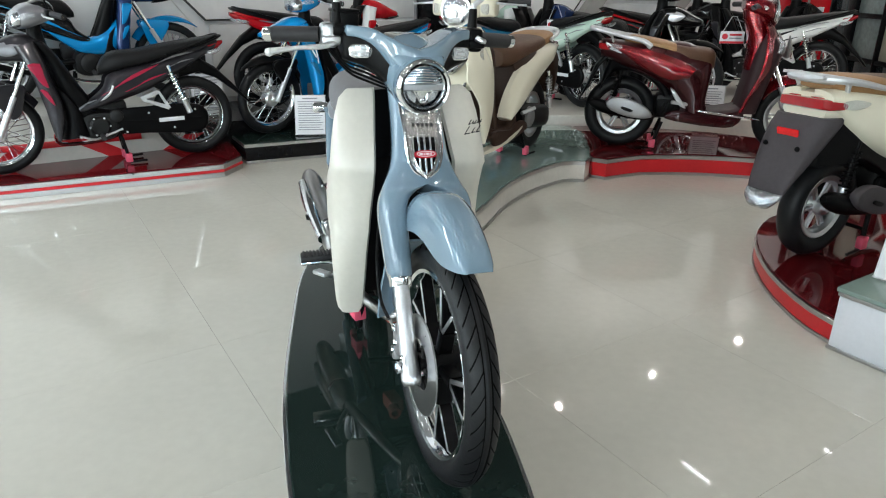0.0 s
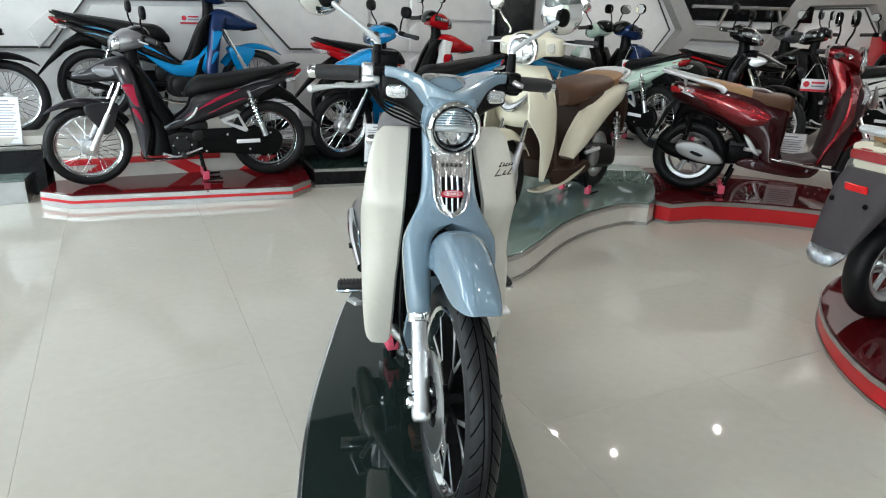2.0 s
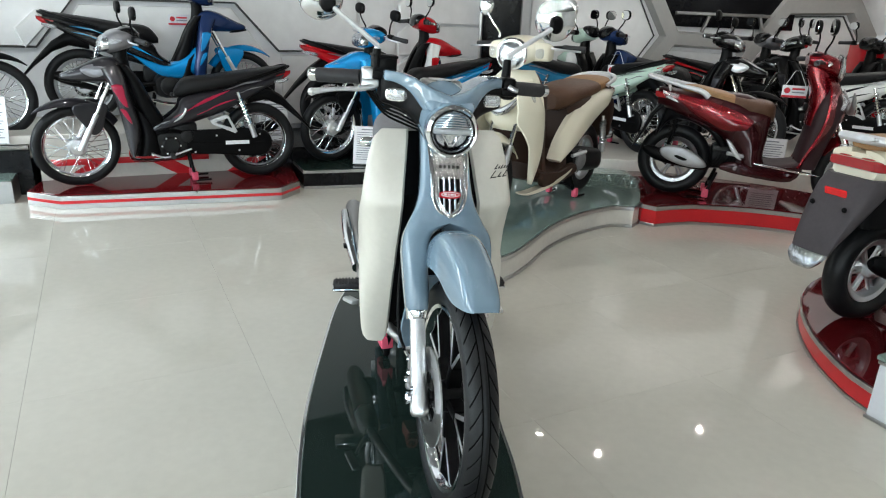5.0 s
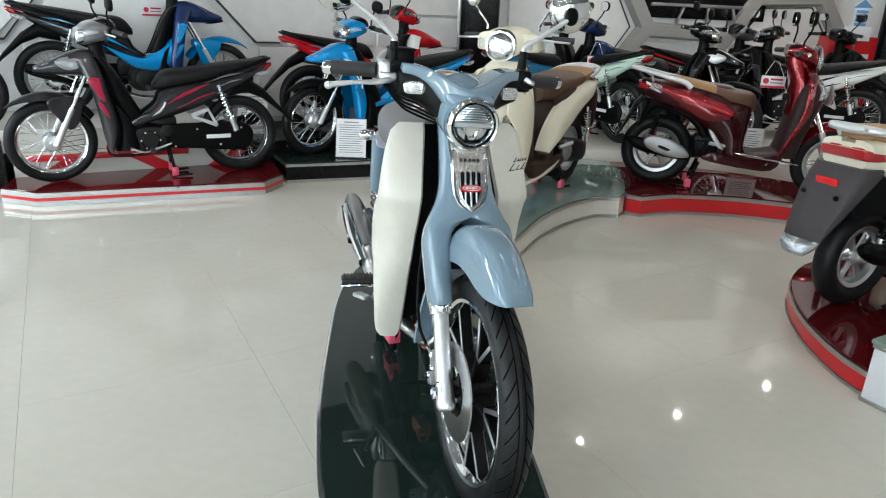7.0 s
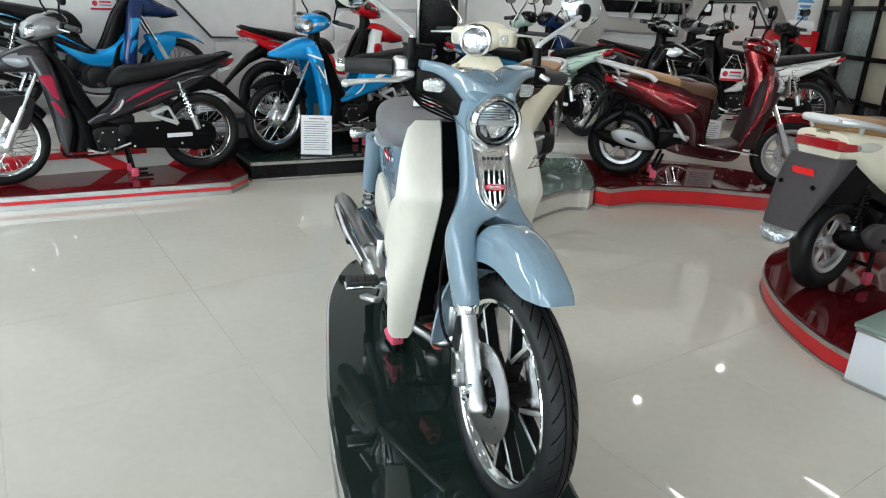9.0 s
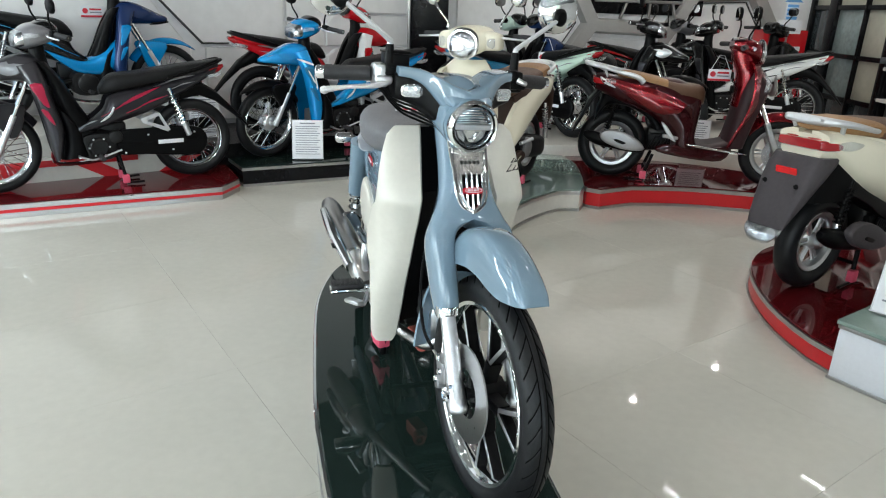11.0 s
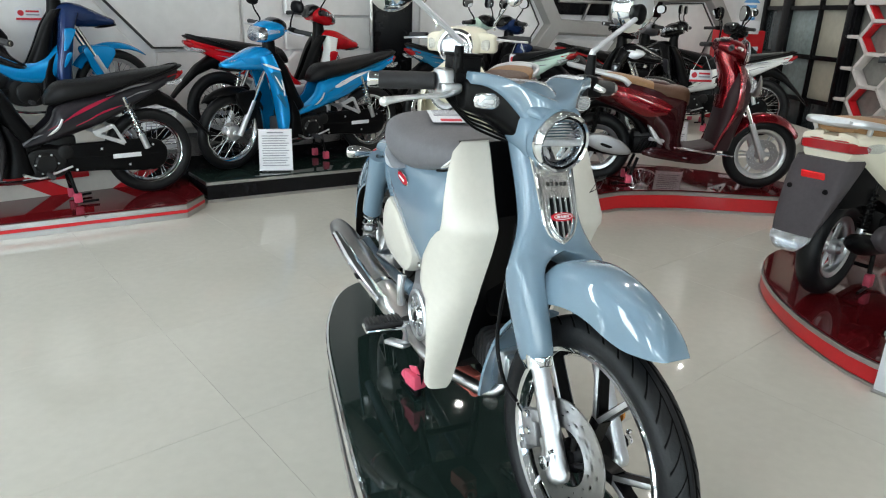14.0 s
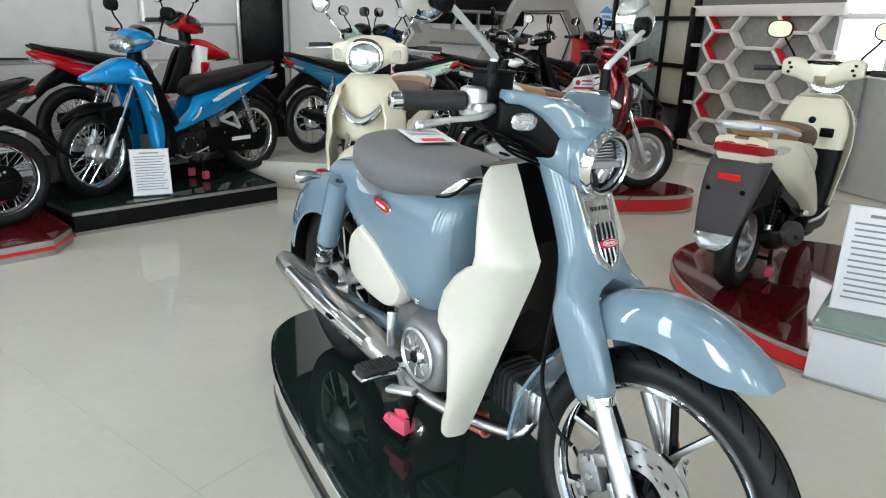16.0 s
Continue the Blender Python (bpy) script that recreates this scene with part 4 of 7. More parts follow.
        streak(ax - 0.815, R + 0.222, ax - 1.085, R + 0.322, 0.022, accent)
        streak(ax - 1.015, R + 0.388, ax - 1.275, R + 0.448, 0.018, graphic or TITANIUM)
        streak(ax - 1.075, R + 0.350, ax - 1.295, R + 0.410, 0.012, graphic or TITANIUM)
        streak(ax - 0.495, R + 0.118, ax - 0.615, R + 0.178, 0.010, graphic or TITANIUM)
        part("rear_fork_arm", tube([(ax - 0.62, 0.10 * s, R + 0.02), (ax - 1.26, 0.10 * s, R)], 0.018, 8, 1), BLACK, b)
        shock(b, (ax - 1.08, 0.115 * s, R + 0.37), (ax - 1.19, 0.115 * s, R + 0.04))
        part("passenger_peg_bracket", wrap(joined(*[panel(pts, 0.108, 0.128, 0.3, 1) for pts in ([(ax - 0.872, R + 0.172), (ax - 0.99, R + 0.212), (ax - 1.005, R + 0.188), (ax - 0.90, R + 0.148)], [(ax - 0.985, R + 0.212), (ax - 1.005, R + 0.205), (ax - 1.065, R + 0.085), (ax - 1.045, R + 0.075)], [(ax - 0.872, R + 0.172), (ax - 0.89, R + 0.142), (ax - 1.05, R + 0.072), (ax - 1.06, R + 0.098)])]), s), SILVER, b, "cast alloy footrest bracket")
        part("rear_indicator", wrap(loft("x", [(ax - 1.36, 0.08, R + 0.50, 0.01, 0.01), (ax - 1.41, 0.095, R + 0.51, 0.022, 0.016), (ax - 1.46, 0.085, R + 0.53, 0.012, 0.010)], 12), s), LENS, b)
        part("footrest", tube([(ax - 0.60, 0.10 * s, R - 0.06), (ax - 0.60, 0.27 * s, R - 0.055)], 0.016, 10, 1), GRIP, b)
    part("seat", loft("x", [(ax - 0.655, 0, R + 0.355, 0.05, 0.022), (ax - 0.70, 0, R + 0.385, 0.085, 0.055), (ax - 0.765, 0, R + 0.408, 0.115, 0.064), (ax - 0.89, 0, R + 0.423, 0.126, 0.058), (ax - 1.065, 0, R + 0.457, 0.128, 0.050), (ax - 1.265, 0, R + 0.497, 0.112, 0.036), (ax - 1.415, 0, R + 0.528, 0.080, 0.022), (ax - 1.485, 0, R + 0.547, 0.04, 0.008)], 22, 2.8), seat, b, "black vinyl two-up seat")
    part("tail_cowl", loft("x", [(ax - 1.05, 0, R + 0.45, 0.10, 0.05), (ax - 1.28, 0, R + 0.525, 0.085, 0.042), (ax - 1.45, 0, R + 0.58, 0.05, 0.022)], 18, 2.6), tail, b)
    part("tail_light", loft("x", [(ax - 1.38, 0, R + 0.54, 0.065, 0.034), (ax - 1.45, 0, R + 0.555, 0.05, 0.028), (ax - 1.495, 0, R + 0.575, 0.022, 0.012)], 16), REDLENS, b, "red tail light")
    part("grab_rail", tube([(ax - 1.08, 0.122, R + 0.44), (ax - 1.28, 0.118, R + 0.50), (ax - 1.44, 0.06, R + 0.548), (ax - 1.44, -0.06, R + 0.548), (ax - 1.28, -0.118, R + 0.50), (ax - 1.08, -0.122, R + 0.44)], 0.010, 8), BLACK, b)
    part("rear_mudguard", skin([oval("x", ax - u, 0, z, h, v, 14, 3) for u, z, h, v in ((1.16, R + 0.38, 0.065, 0.07), (1.30, R + 0.41, 0.06, 0.055), (1.42, R + 0.36, 0.055, 0.04), (1.55, R + 0.24, 0.05, 0.022), (1.64, R + 0.14, 0.045, 0.012))]), BLACK, b, "black rear mudguard")
    wheel_parts(b, (ax - 1.23, 0, R), R, w * 1.1, wheels, rim, "rear_wheel")
    # engine
    e = part("engine", joined(loft("y", [(-0.125, ax - 0.60, R + 0.0, 0.09, 0.075), (-0.11, ax - 0.60, R, 0.115, 0.095), (0.0, ax - 0.60, R + 0.01, 0.13, 0.105), (0.11, ax - 0.60, R, 0.115, 0.095), (0.125, ax - 0.60, R, 0.08, 0.075)], 18, 3), block((0.18, 0.12, 0.12), (ax - 0.70, 0, R + 0.09), 0.02)), ENGINEBLACK, b)
    fins = []
    for k in range(8):
        for dx, h in ((0.0, 0.055), (0.001, 0.068), (0.007, 0.068), (0.008, 0.055)):
            fins.append(oval("x", ax - 0.485 + 0.019 * k + dx, 0, R + 0.02, h, h, 12, 5))
    part("cylinder", skin(fins), ENGINE, e)
    part("crank_cover", turned([(0.0, 0.006), (0.05, 0.008), (0.062, 0.0), (0.07, -0.02)], (ax - 0.60, 0.135, R + 0.0), n=24), ENGINEBLACK, e)
    part("clutch_cover", turned([(0.0, -0.008), (0.055, -0.010), (0.072, 0.0), (0.08, 0.02)], (ax - 0.60, -0.135, R + 0.0), n=24), ENGINEBLACK, e)
    part("gear_lever", joined(tube([(ax - 0.64, 0.15, R - 0.055), (ax - 0.55, 0.165, R - 0.075), (ax - 0.47, 0.17, R - 0.045)], 0.007, 8), tube([(ax - 0.47, 0.16, R - 0.045), (ax - 0.47, 0.21, R - 0.045)], 0.009, 8, 1), tube([(ax - 0.64, 0.15, R - 0.055), (ax - 0.73, 0.17, R - 0.02)], 0.007, 8, 1)), ALLOY, b, "aluminium gear lever")
    part("case_cover", turned([(0.0, 0.004), (0.03, 0.006), (0.042, 0.0), (0.046, -0.02)], (ax - 0.71, 0.125, R + 0.06), n=20), ENGINEBLACK, e)
    for k in range(6):
        a = math.pi / 3 * k
        part("cover_bolt", turned([(0.0, 0.006), (0.006, 0.005), (0.007, 0.0)], (ax - 0.60 + 0.062 * math.cos(a), 0.138, R + 0.062 * math.sin(a)), n=8), ALLOY, e)
    part("stay", tube([(ax - 0.56, 0.12, R + 0.13), (ax - 0.68, 0.13, R + 0.20), (ax - 0.72, 0.13, R + 0.26)], [0.008, 0.010, 0.008], 8), ALLOY, b)
    part("hose", tube([(ax - 0.44, 0.07, R + 0.18), (ax - 0.50, 0.10, R + 0.10), (ax - 0.56, 0.09, R + 0.16), (ax - 0.66, 0.07, R + 0.14)], 0.007, 8), BLACK, b)
    for k in range(4):
        part("case_bolt", turned([(0.0, 0.1235), (0.007, 0.122), (0.008, 0.118)], (ax - 0.76 - 0.155 * k, 0, R + (0.06 if k % 2 else -0.055)), n=8), ALLOY, b)
    part("chain_case", panel([(ax - 0.66, R + 0.085), (ax - 0.90, R + 0.104), (ax - 1.21, R + 0.100), (ax - 1.30, R + 0.055), (ax - 1.315, R - 0.025), (ax - 1.26, R - 0.097), (ax - 1.10, R - 0.100), (ax - 0.90, R - 0.078), (ax - 0.70, R - 0.055)], 0.085, 0.118, 0.4, 3), BLACK, b, "black chain case")
    part("print_strip", block((0.17, 0.002, 0.028), (ax - 1.06, 0.1195, R + 0.005), 0.0005), CARD, b, "white sticker on the chain case")
    part("exhaust_pipe", tube([(ax - 0.34, -0.04, R - 0.03), (ax - 0.36, -0.08, R - 0.13), (ax - 0.62, -0.13, R - 0.14), (ax - 0.82, -0.14, R - 0.08)], 0.014, 10), CHROME, b)
    part("muffler", tube([(ax - 0.78, -0.14, R - 0.09), (ax - 0.86, -0.145, R - 0.06), (ax - 1.30, -0.15, R + 0.06), (ax - 1.42, -0.15, R + 0.09)], [0.02, 0.042, 0.05, 0.03], 16), BLACK, b, "black muffler")
    part("heat_shield", panel([(ax - 0.90, R + 0.0), (ax - 1.25, R + 0.10), (ax - 1.27, R + 0.06), (ax - 0.92, R - 0.05)], -0.17, -0.202, 0.4, 2), CHROME, b)
    # stand
    st = [tube([(ax - 0.72, 0.06 * s, R - 0.07), (ax - 0.75, 0.09 * s, 0.012)], 0.011, 8, 1) for s in (-1, 1)]
    part("centre_stand", joined(*st, tube([(ax - 0.735, -0.08, 0.12), (ax - 0.735, 0.08, 0.12)], 0.01, 8, 1), *[tube([(ax - 0.75, 0.09 * s, 0.011), (ax - 0.86, 0.10 * s, 0.014)], 0.008, 6, 1) for s in (-1, 1)]), BLACK, b)
    for s in (-1, 1):
        part("stand_lock", block((0.045, 0.035, 0.06), (ax - 0.745, 0.085 * s, 0.04), 0.006), PINK, b, "pink plastic stand foot")
    # the tail rises gently
    for ob in b.children:
        if ob.name.split(".")[0] in ("decal", "tail_cowl", "tail_light", "rear_mudguard", "rear_indicator"):
            for v in ob.data.vertices:
                if v.co.z > R + 0.1:
                    v.co.z -= 0.07 * min(1.0, max(0.0, (ax - 0.85 - v.co.x) / 0.6))
    return b


def wheel_parts(parent, at, R, w, style, rim, name="front_wheel"):
    return wheel(parent, at, R, w, style, rim, name=name)

def scooter(m, label, group, paintm, seat_front=SEATBROWN, seat_rear=SEATTAN, inner=DARKGREY, floorm=DARKGREY, steer=0.0, rear_under=DARKGREY, rf=0.265, rr=0.25, classic=False, wb=1.28, guard=None, core=None, leaf=None, spring=CHROME, shell=None, sill=None, long_guard=False, look_style="city"):
    """A step-through scooter with a flat floor. Origin on the ground midway between the wheels."""
    b = thing("scooter", m, label, "scooter", group)
    fx, bx = wb / 2, -wb / 2
    rad = math.radians(26)
    axis = Vector((-math.sin(rad), 0, math.cos(rad)))
    axis_p = Vector((fx - 0.26, 0, rf + 0.52))
    wheel(b, (fx, 0, rf), rf, 0.085, 6, ALLOY, name="front_wheel", disc=-1)
    for s in (-1, 1):
        p0, p1 = Vector((fx - 0.005, 0.078 * s, rf - 0.02)), Vector((fx - 0.19, 0.078 * s, rf + 0.38))
        part("fork_leg", tube([p0, p0.lerp(p1, 0.6)], 0.022, 12, 1), ALLOY, b)
        part("fork_tube", tube([p0.lerp(p1, 0.55), p1], 0.015, 10, 1), CHROME, b)
    part("front_mudguard", arc_shell(fx, rf, rf + 0.05, rf + 0.03, 150, 30, 0.075, 22, 0.7, 9, 0.75), paintm, b, "painted front mudguard")
    hx, hz = (fx - 0.325, 0.965) if look_style == "sweep" else (fx - 0.30, 1.0)
    cw = {"sweep": 0.72, "city": 0.70, "leaf": 0.84}[look_style]
    part("handlebar_cowl", loft("x", [(hx + 0.115, 0, hz - 0.03, 0.075 * cw, 0.05), (hx + 0.085, 0, hz - 0.01, 0.135 * cw, 0.085 * cw), (hx + 0.03, 0, hz + 0.01, 0.175 * cw, 0.085 * cw), (hx - 0.04, 0, hz + 0.03, 0.165 * cw, 0.06), (hx - 0.10, 0, hz + 0.035, 0.11 * cw, 0.035)], 22, 2.5), paintm, b, "rounded handlebar cowl")
    if look_style == "city":
        for s in (-1, 1):
            part("cowl_wing", wrap(loft("y", [(0.03, hx - 0.045, hz - 0.005, 0.055, 0.045), (0.07, hx - 0.045, hz + 0.012, 0.060, 0.052), (0.12, hx - 0.05, hz + 0.035, 0.058, 0.055), (0.17, hx - 0.055, hz + 0.042, 0.052, 0.052), (0.20, hx - 0.06, hz + 0.040, 0.040, 0.040), (0.207, hx - 0.062, hz + 0.038, 0.028, 0.028)], 22, 4.5), s), paintm, b, "ivory handlebar cowl wing with buttons")
    part("headlight", loft("x", [(hx + 0.13, 0, hz - 0.03, 0.05, 0.045), (hx + 0.118, 0, hz - 0.022, 0.082, 0.072), (hx + 0.09, 0, hz - 0.01, 0.095, 0.085)], 22, 2.2), REFLECTOR, b, "round faceted headlight")
    part("bulb_cap", loft("x", [(hx + 0.12, 0, hz - 0.03, 0.030, 0.026), (hx + 0.138, 0, hz - 0.03, 0.020, 0.016)], 14, 3), SILVER, b)
    for k in range(7):
        a = 2 * math.pi * k / 7
        part("facet", block((0.006, 0.022, 0.030), (hx + 0.119, 0.052 * math.sin(a), hz - 0.024 + 0.045 * math.cos(a)), 0.002, (-360 / 7 * k, 12 * (k % 3 - 1), 10 * (k % 2))), CHROME, b)
    part("headlight_rim", loft("x", [(hx + 0.10, 0, hz - 0.012, 0.098, 0.088), (hx + 0.112, 0, hz - 0.018, 0.094, 0.084), (hx + 0.114, 0, hz - 0.02, 0.086, 0.076)], 22, 2.2, 1), CHROME, b)
    for s in (-1, 1):
        part("handlebar", tube([(hx - 0.02, 0.12 * s, hz + 0.02), (hx - 0.06, 0.24 * s, hz + 0.03), (hx - 0.10, 0.355 * s, hz + 0.025)], 0.012, 8), BLACK, b)
        part("grip", tube([(hx - 0.06, 0.235 * s, hz + 0.03), (hx - 0.10, 0.355 * s, hz + 0.025)], 0.0175, 12, 1), GRIP, b, "black rubber grip")
        part("brake_lever", tube([(hx + 0.0, 0.19 * s, hz + 0.025), (hx + 0.0, 0.27 * s, hz + 0.02), (hx - 0.03, 0.36 * s, hz + 0.015)], [0.008, 0.006, 0.006], 7), ALLOY, b)
        rear_mirror(b, (hx - 0.03, 0.17 * s, hz + 0.07), (hx - 0.02, 0.27 * s, hz + 0.24), 0.048, not classic, CHROME if classic else BLACK, CHROME if classic else BLACK)
    for s in (-1, 1) if look_style == "city" else ():
        for k in range(3):
            part("switch", wrap(block((0.012, 0.016, 0.014), (hx - 0.108, 0.165 - 0.012 * (k % 2), hz + 0.062 - 0.024 * k), 0.003), s), BLACK, b)
    for s in (-1, 1) if look_style == "leaf" else ():
        part("cowl_ear", wrap(loft("y", [(0.09, hx + 0.02, hz + 0.005, 0.055, 0.055), (0.15, hx + 0.01, hz + 0.005, 0.050, 0.052), (0.185, hx + 0.0, hz + 0.0, 0.042, 0.046), (0.195, hx - 0.002, hz - 0.002, 0.030, 0.034)], 20, 3.4), s), paintm, b, "ivory cowl end")
        part("ear_lens", wrap(loft("x", [(hx + 0.052, 0.150, hz - 0.004, 0.026, 0.030), (hx + 0.066, 0.148, hz - 0.004, 0.018, 0.020)], 16, 3), s), LENS, b, "clear indicator lens")
    part("instrument_panel", loft("z", [(hz + 0.06, hx - 0.05, 0, 0.055, 0.11), (hz + 0.078, hx - 0.05, 0, 0.045, 0.09), (hz + 0.08, hx - 0.05, 0, 0.02, 0.05)], 18, 2.4), GLOSSBLACK, b, "dark instrument panel")
    turn_front(b, axis_p, axis, steer)
    # front apron
    rows = []
    for z, x0, half, dep in ((0.90, fx - 0.245, 0.10, 0.05), (0.84, fx - 0.195, 0.155, 0.075), (0.74, fx - 0.150, 0.195, 0.11), (0.66, fx - 0.130, 0.205, 0.13), (0.60, fx - 0.140, 0.200, 0.12), (0.56, fx - 0.175, 0.18, 0.11)) if look_style == "leaf" else ((0.90, fx - 0.245, 0.10, 0.05), (0.84, fx - 0.195, 0.155, 0.075), (0.74, fx - 0.150, 0.195, 0.11), (0.62, fx - 0.135, 0.205, 0.13), (0.50, fx - 0.175, 0.195, 0.12), (0.40, fx - 0.235, 0.185, 0.10), (0.30, fx - 0.30, 0.175, 0.07), (0.22, fx - 0.36, 0.16, 0.05)):
        r = []
        for j in range(13):
            u = -1 + 2 * j / 12
            notch = 0.10 * max(0, 1 - abs(u) / 0.45) if z < 0.52 else 0.0
            r.append(Vector((x0 - dep * abs(u) ** 2.0 - notch, half * u, z)))
        rows.append(r)
    rows = [[p for p in ring] for ring in zip(*[catmull(list(c), 3) for c in zip(*rows)])]
    rings = [r + [Vector((p.x - 0.012, p.y * 0.97, p.z)) for p in reversed(r)] for r in rows]
    part("front_apron", skin(rings), paintm, b, "painted front apron")
    if shell:
        for s in (-1, 1):
            part("apron_wing", wrap(ribbon([(fx - 0.10, 0.80), (fx - 0.075, 0.72), (fx - 0.070, 0.63), (fx - 0.105, 0.56), (fx - 0.150, 0.47), (fx - 0.160, 0.37), (fx - 0.165, 0.28)], [(fx - 0.235, 0.855), (fx - 0.265, 0.77), (fx - 0.300, 0.66), (fx - 0.307, 0.56), (fx - 0.295, 0.45), (fx - 0.245, 0.345), (fx - 0.172, 0.268)], 0.180, 0.210, 4, lambda x, z: -max(0, z - 0.70) * 0.42 - max(0, x - (fx - 0.20)) * 0.35 * min(1.0, max(0.0, (z - 0.50) / 0.12))), s), shell, b, "ivory crescent apron wing")
    part("apron_trim", tube([(fx - 0.135, 0.15, 0.81), (fx - 0.108, 0.075, 0.715), (fx - 0.10, 0.0, 0.675), (fx - 0.108, -0.075, 0.715), (fx - 0.135, -0.15, 0.81)], [0.005, 0.019, 0.024, 0.019, 0.005], 10), MUFFLERGREY, b, "grey chevron trim")
    part("trim_edge", tube([(fx - 0.120, 0.135, 0.785), (fx - 0.088, 0.07, 0.700), (fx - 0.079, 0.0, 0.662), (fx - 0.088, -0.07, 0.700), (fx - 0.120, -0.135, 0.785)], [0.003, 0.006, 0.010, 0.006, 0.003], 8), CHROME, b, "chromed lower edge of the chevron")
    for s in (-1, 1):
        part("indicator", wrap(loft("z", [(0.80, fx - 0.20, 0.155, 0.012, 0.012), (0.76, fx - 0.175, 0.165, 0.018, 0.018), (0.70, fx - 0.19, 0.18, 0.01, 0.012)], 12), s), LENS, b)
    part("inner_shield", loft("z", [(0.82, fx - 0.25, 0, 0.03, 0.12), (0.72, fx - 0.24, 0, 0.085, 0.165), (0.60, fx - 0.26, 0, 0.085, 0.170), (0.50, fx - 0.278, 0, 0.080, 0.168), (0.40, fx - 0.30, 0, 0.075, 0.165), (0.29, fx - 0.32, 0, 0.070, 0.160)] if look_style == "sweep" else [(0.88, fx - 0.30, 0, 0.03, 0.12), (0.76, fx - 0.315, 0, 0.06, 0.175), (0.60, fx - 0.335, 0, 0.055, 0.175), (0.42, fx - 0.375, 0, 0.05, 0.165), (0.30, fx - 0.42, 0, 0.05, 0.155)], 18, 3.4), inner, b, "inner leg shield with glove box")
    if look_style == "sweep":
        part("neck_cover", loft("z", [(0.97, fx - 0.35, 0, 0.070, 0.085), (0.90, fx - 0.335, 0, 0.075, 0.095), (0.80, fx - 0.30, 0, 0.070, 0.115), (0.70, fx - 0.30, 0, 0.060, 0.12), (0.58, fx - 0.33, 0, 0.035, 0.11)], 18, 2.6), paintm, b, "wine-red neck cover")
    if sill:
        part("inner_lower", loft("z", [(0.61, fx - 0.345, 0, 0.058, 0.180), (0.44, fx - 0.382, 0, 0.056, 0.174), (0.29, fx - 0.43, 0, 0.056, 0.162)], 18, 3.4), sill, b, "black lower inner panel")
    part("glove_slot", block((0.02, 0.07, 0.05), (fx - 0.392, -0.09, 0.70), 0.006), BLACK, b)
    part("key_switch", turned([(0.0, 0.0), (0.018, 0.002), (0.02, 0.01)], (fx - 0.385, 0, 0.76), axis="x", n=14), BLACK, b)
    part("floorboard", loft("x", [(fx - 0.34, 0, 0.30, 0.15, 0.05), (fx - 0.45, 0, 0.265, 0.17, 0.05), (fx - 0.62, 0, 0.255, 0.17, 0.05), (fx - 0.76, 0, 0.30, 0.14, 0.08)], 18, 3.6), floorm, b, "flat footboard")
    for s in (-1, 1):
        part("lower_side", wrap(panel([(fx - 0.36, 0.30), (fx - 0.60, 0.275), (fx - 0.80, 0.30), (fx - 0.86, 0.24), (fx - 0.60, 0.20), (fx - 0.40, 0.20)], 0.145, 0.184, 0.4, 3), s), sill or (rear_under if classic else core or paintm), b)
    for s in (-1, 1):
        if look_style == "leaf":
            part("sill_wing", wrap(panel([(fx - 0.14, 0.214), (fx - 0.25, 0.208), (fx - 0.45, 0.212), (fx - 0.64, 0.238), (fx - 0.78, 0.275), (fx - 0.74, 0.246), (fx - 0.55, 0.204), (fx - 0.30, 0.190), (fx - 0.17, 0.196)], 0.12, 0.194, 0.4, 3), s), paintm, b, "ivory sill strip")
            continue
        if look_style == "sweep":
            part("sill_trim", wrap(panel([(bx + 0.52, 0.310), (bx + 0.70, 0.290), (bx + 0.915, 0.266), (bx + 0.91, 0.256), (bx + 0.70, 0.277), (bx + 0.53, 0.297)], 0.15, 0.195, 0.3, 3), s), CHROME, b, "silver footboard edge")
            continue
        part("sill_trim", tube([(fx - 0.42, 0.185 * s, 0.29), (fx - 0.62, 0.188 * s, 0.275), (fx - 0.80, 0.18 * s, 0.285)], 0.008, 8), SILVER, b)
    # rear body
    part("rear_body", loft("x", [(bx + 0.52, 0, 0.50, 0.13, 0.20), (bx + 0.42, 0, 0.555, 0.165, 0.195), (bx + 0.20, 0, 0.625, 0.18, 0.135), (bx - 0.02, 0, 0.665, 0.165, 0.090), (bx - 0.20, 0, 0.695, 0.130, 0.072), (bx - 0.30, 0, 0.703, 0.10, 0.058)], 24, 2.7), core or paintm, b, "painted rear body")
    for s in (-1, 1):
        if leaf:
            part("side_leaf", wrap(ribbon([(bx - 0.27, 0.735), (bx + 0.05, 0.745), (bx + 0.30, 0.705), (bx + 0.52, 0.61), (bx + 0.68, 0.48), (bx + 0.755, 0.36)], [(bx - 0.25, 0.70), (bx - 0.12, 0.655), (bx + 0.14, 0.56), (bx + 0.30, 0.48), (bx + 0.50, 0.385), (bx + 0.71, 0.335)], 0.11, 0.200, 4, lambda x, z: -max(0, (bx + 0.05) - x) * 0.22, 3), s), leaf, b, "ivory rear side panel")
            continue
        if look_style == "sweep":
            taper = lambda x, z: -max(0, (bx + 0.12) - x) * 0.24
            part("body_side", wrap(ribbon([(bx - 0.075, 0.72), (bx + 0.135, 0.695), (bx + 0.335, 0.665), (bx + 0.47, 0.665), (bx + 0.575, 0.62), (bx + 0.582, 0.50), (bx + 0.575, 0.34), (bx + 0.63, 0.25)], [(bx - 0.075, 0.68), (bx + 0.085, 0.605), (bx + 0.205, 0.535), (bx + 0.285, 0.475), (bx + 0.345, 0.41), (bx + 0.415, 0.345), (bx + 0.445, 0.26), (bx + 0.555, 0.19)], 0.09, 0.176, 4, taper, 4), s), core, b, "wine body side, darkened for shade")
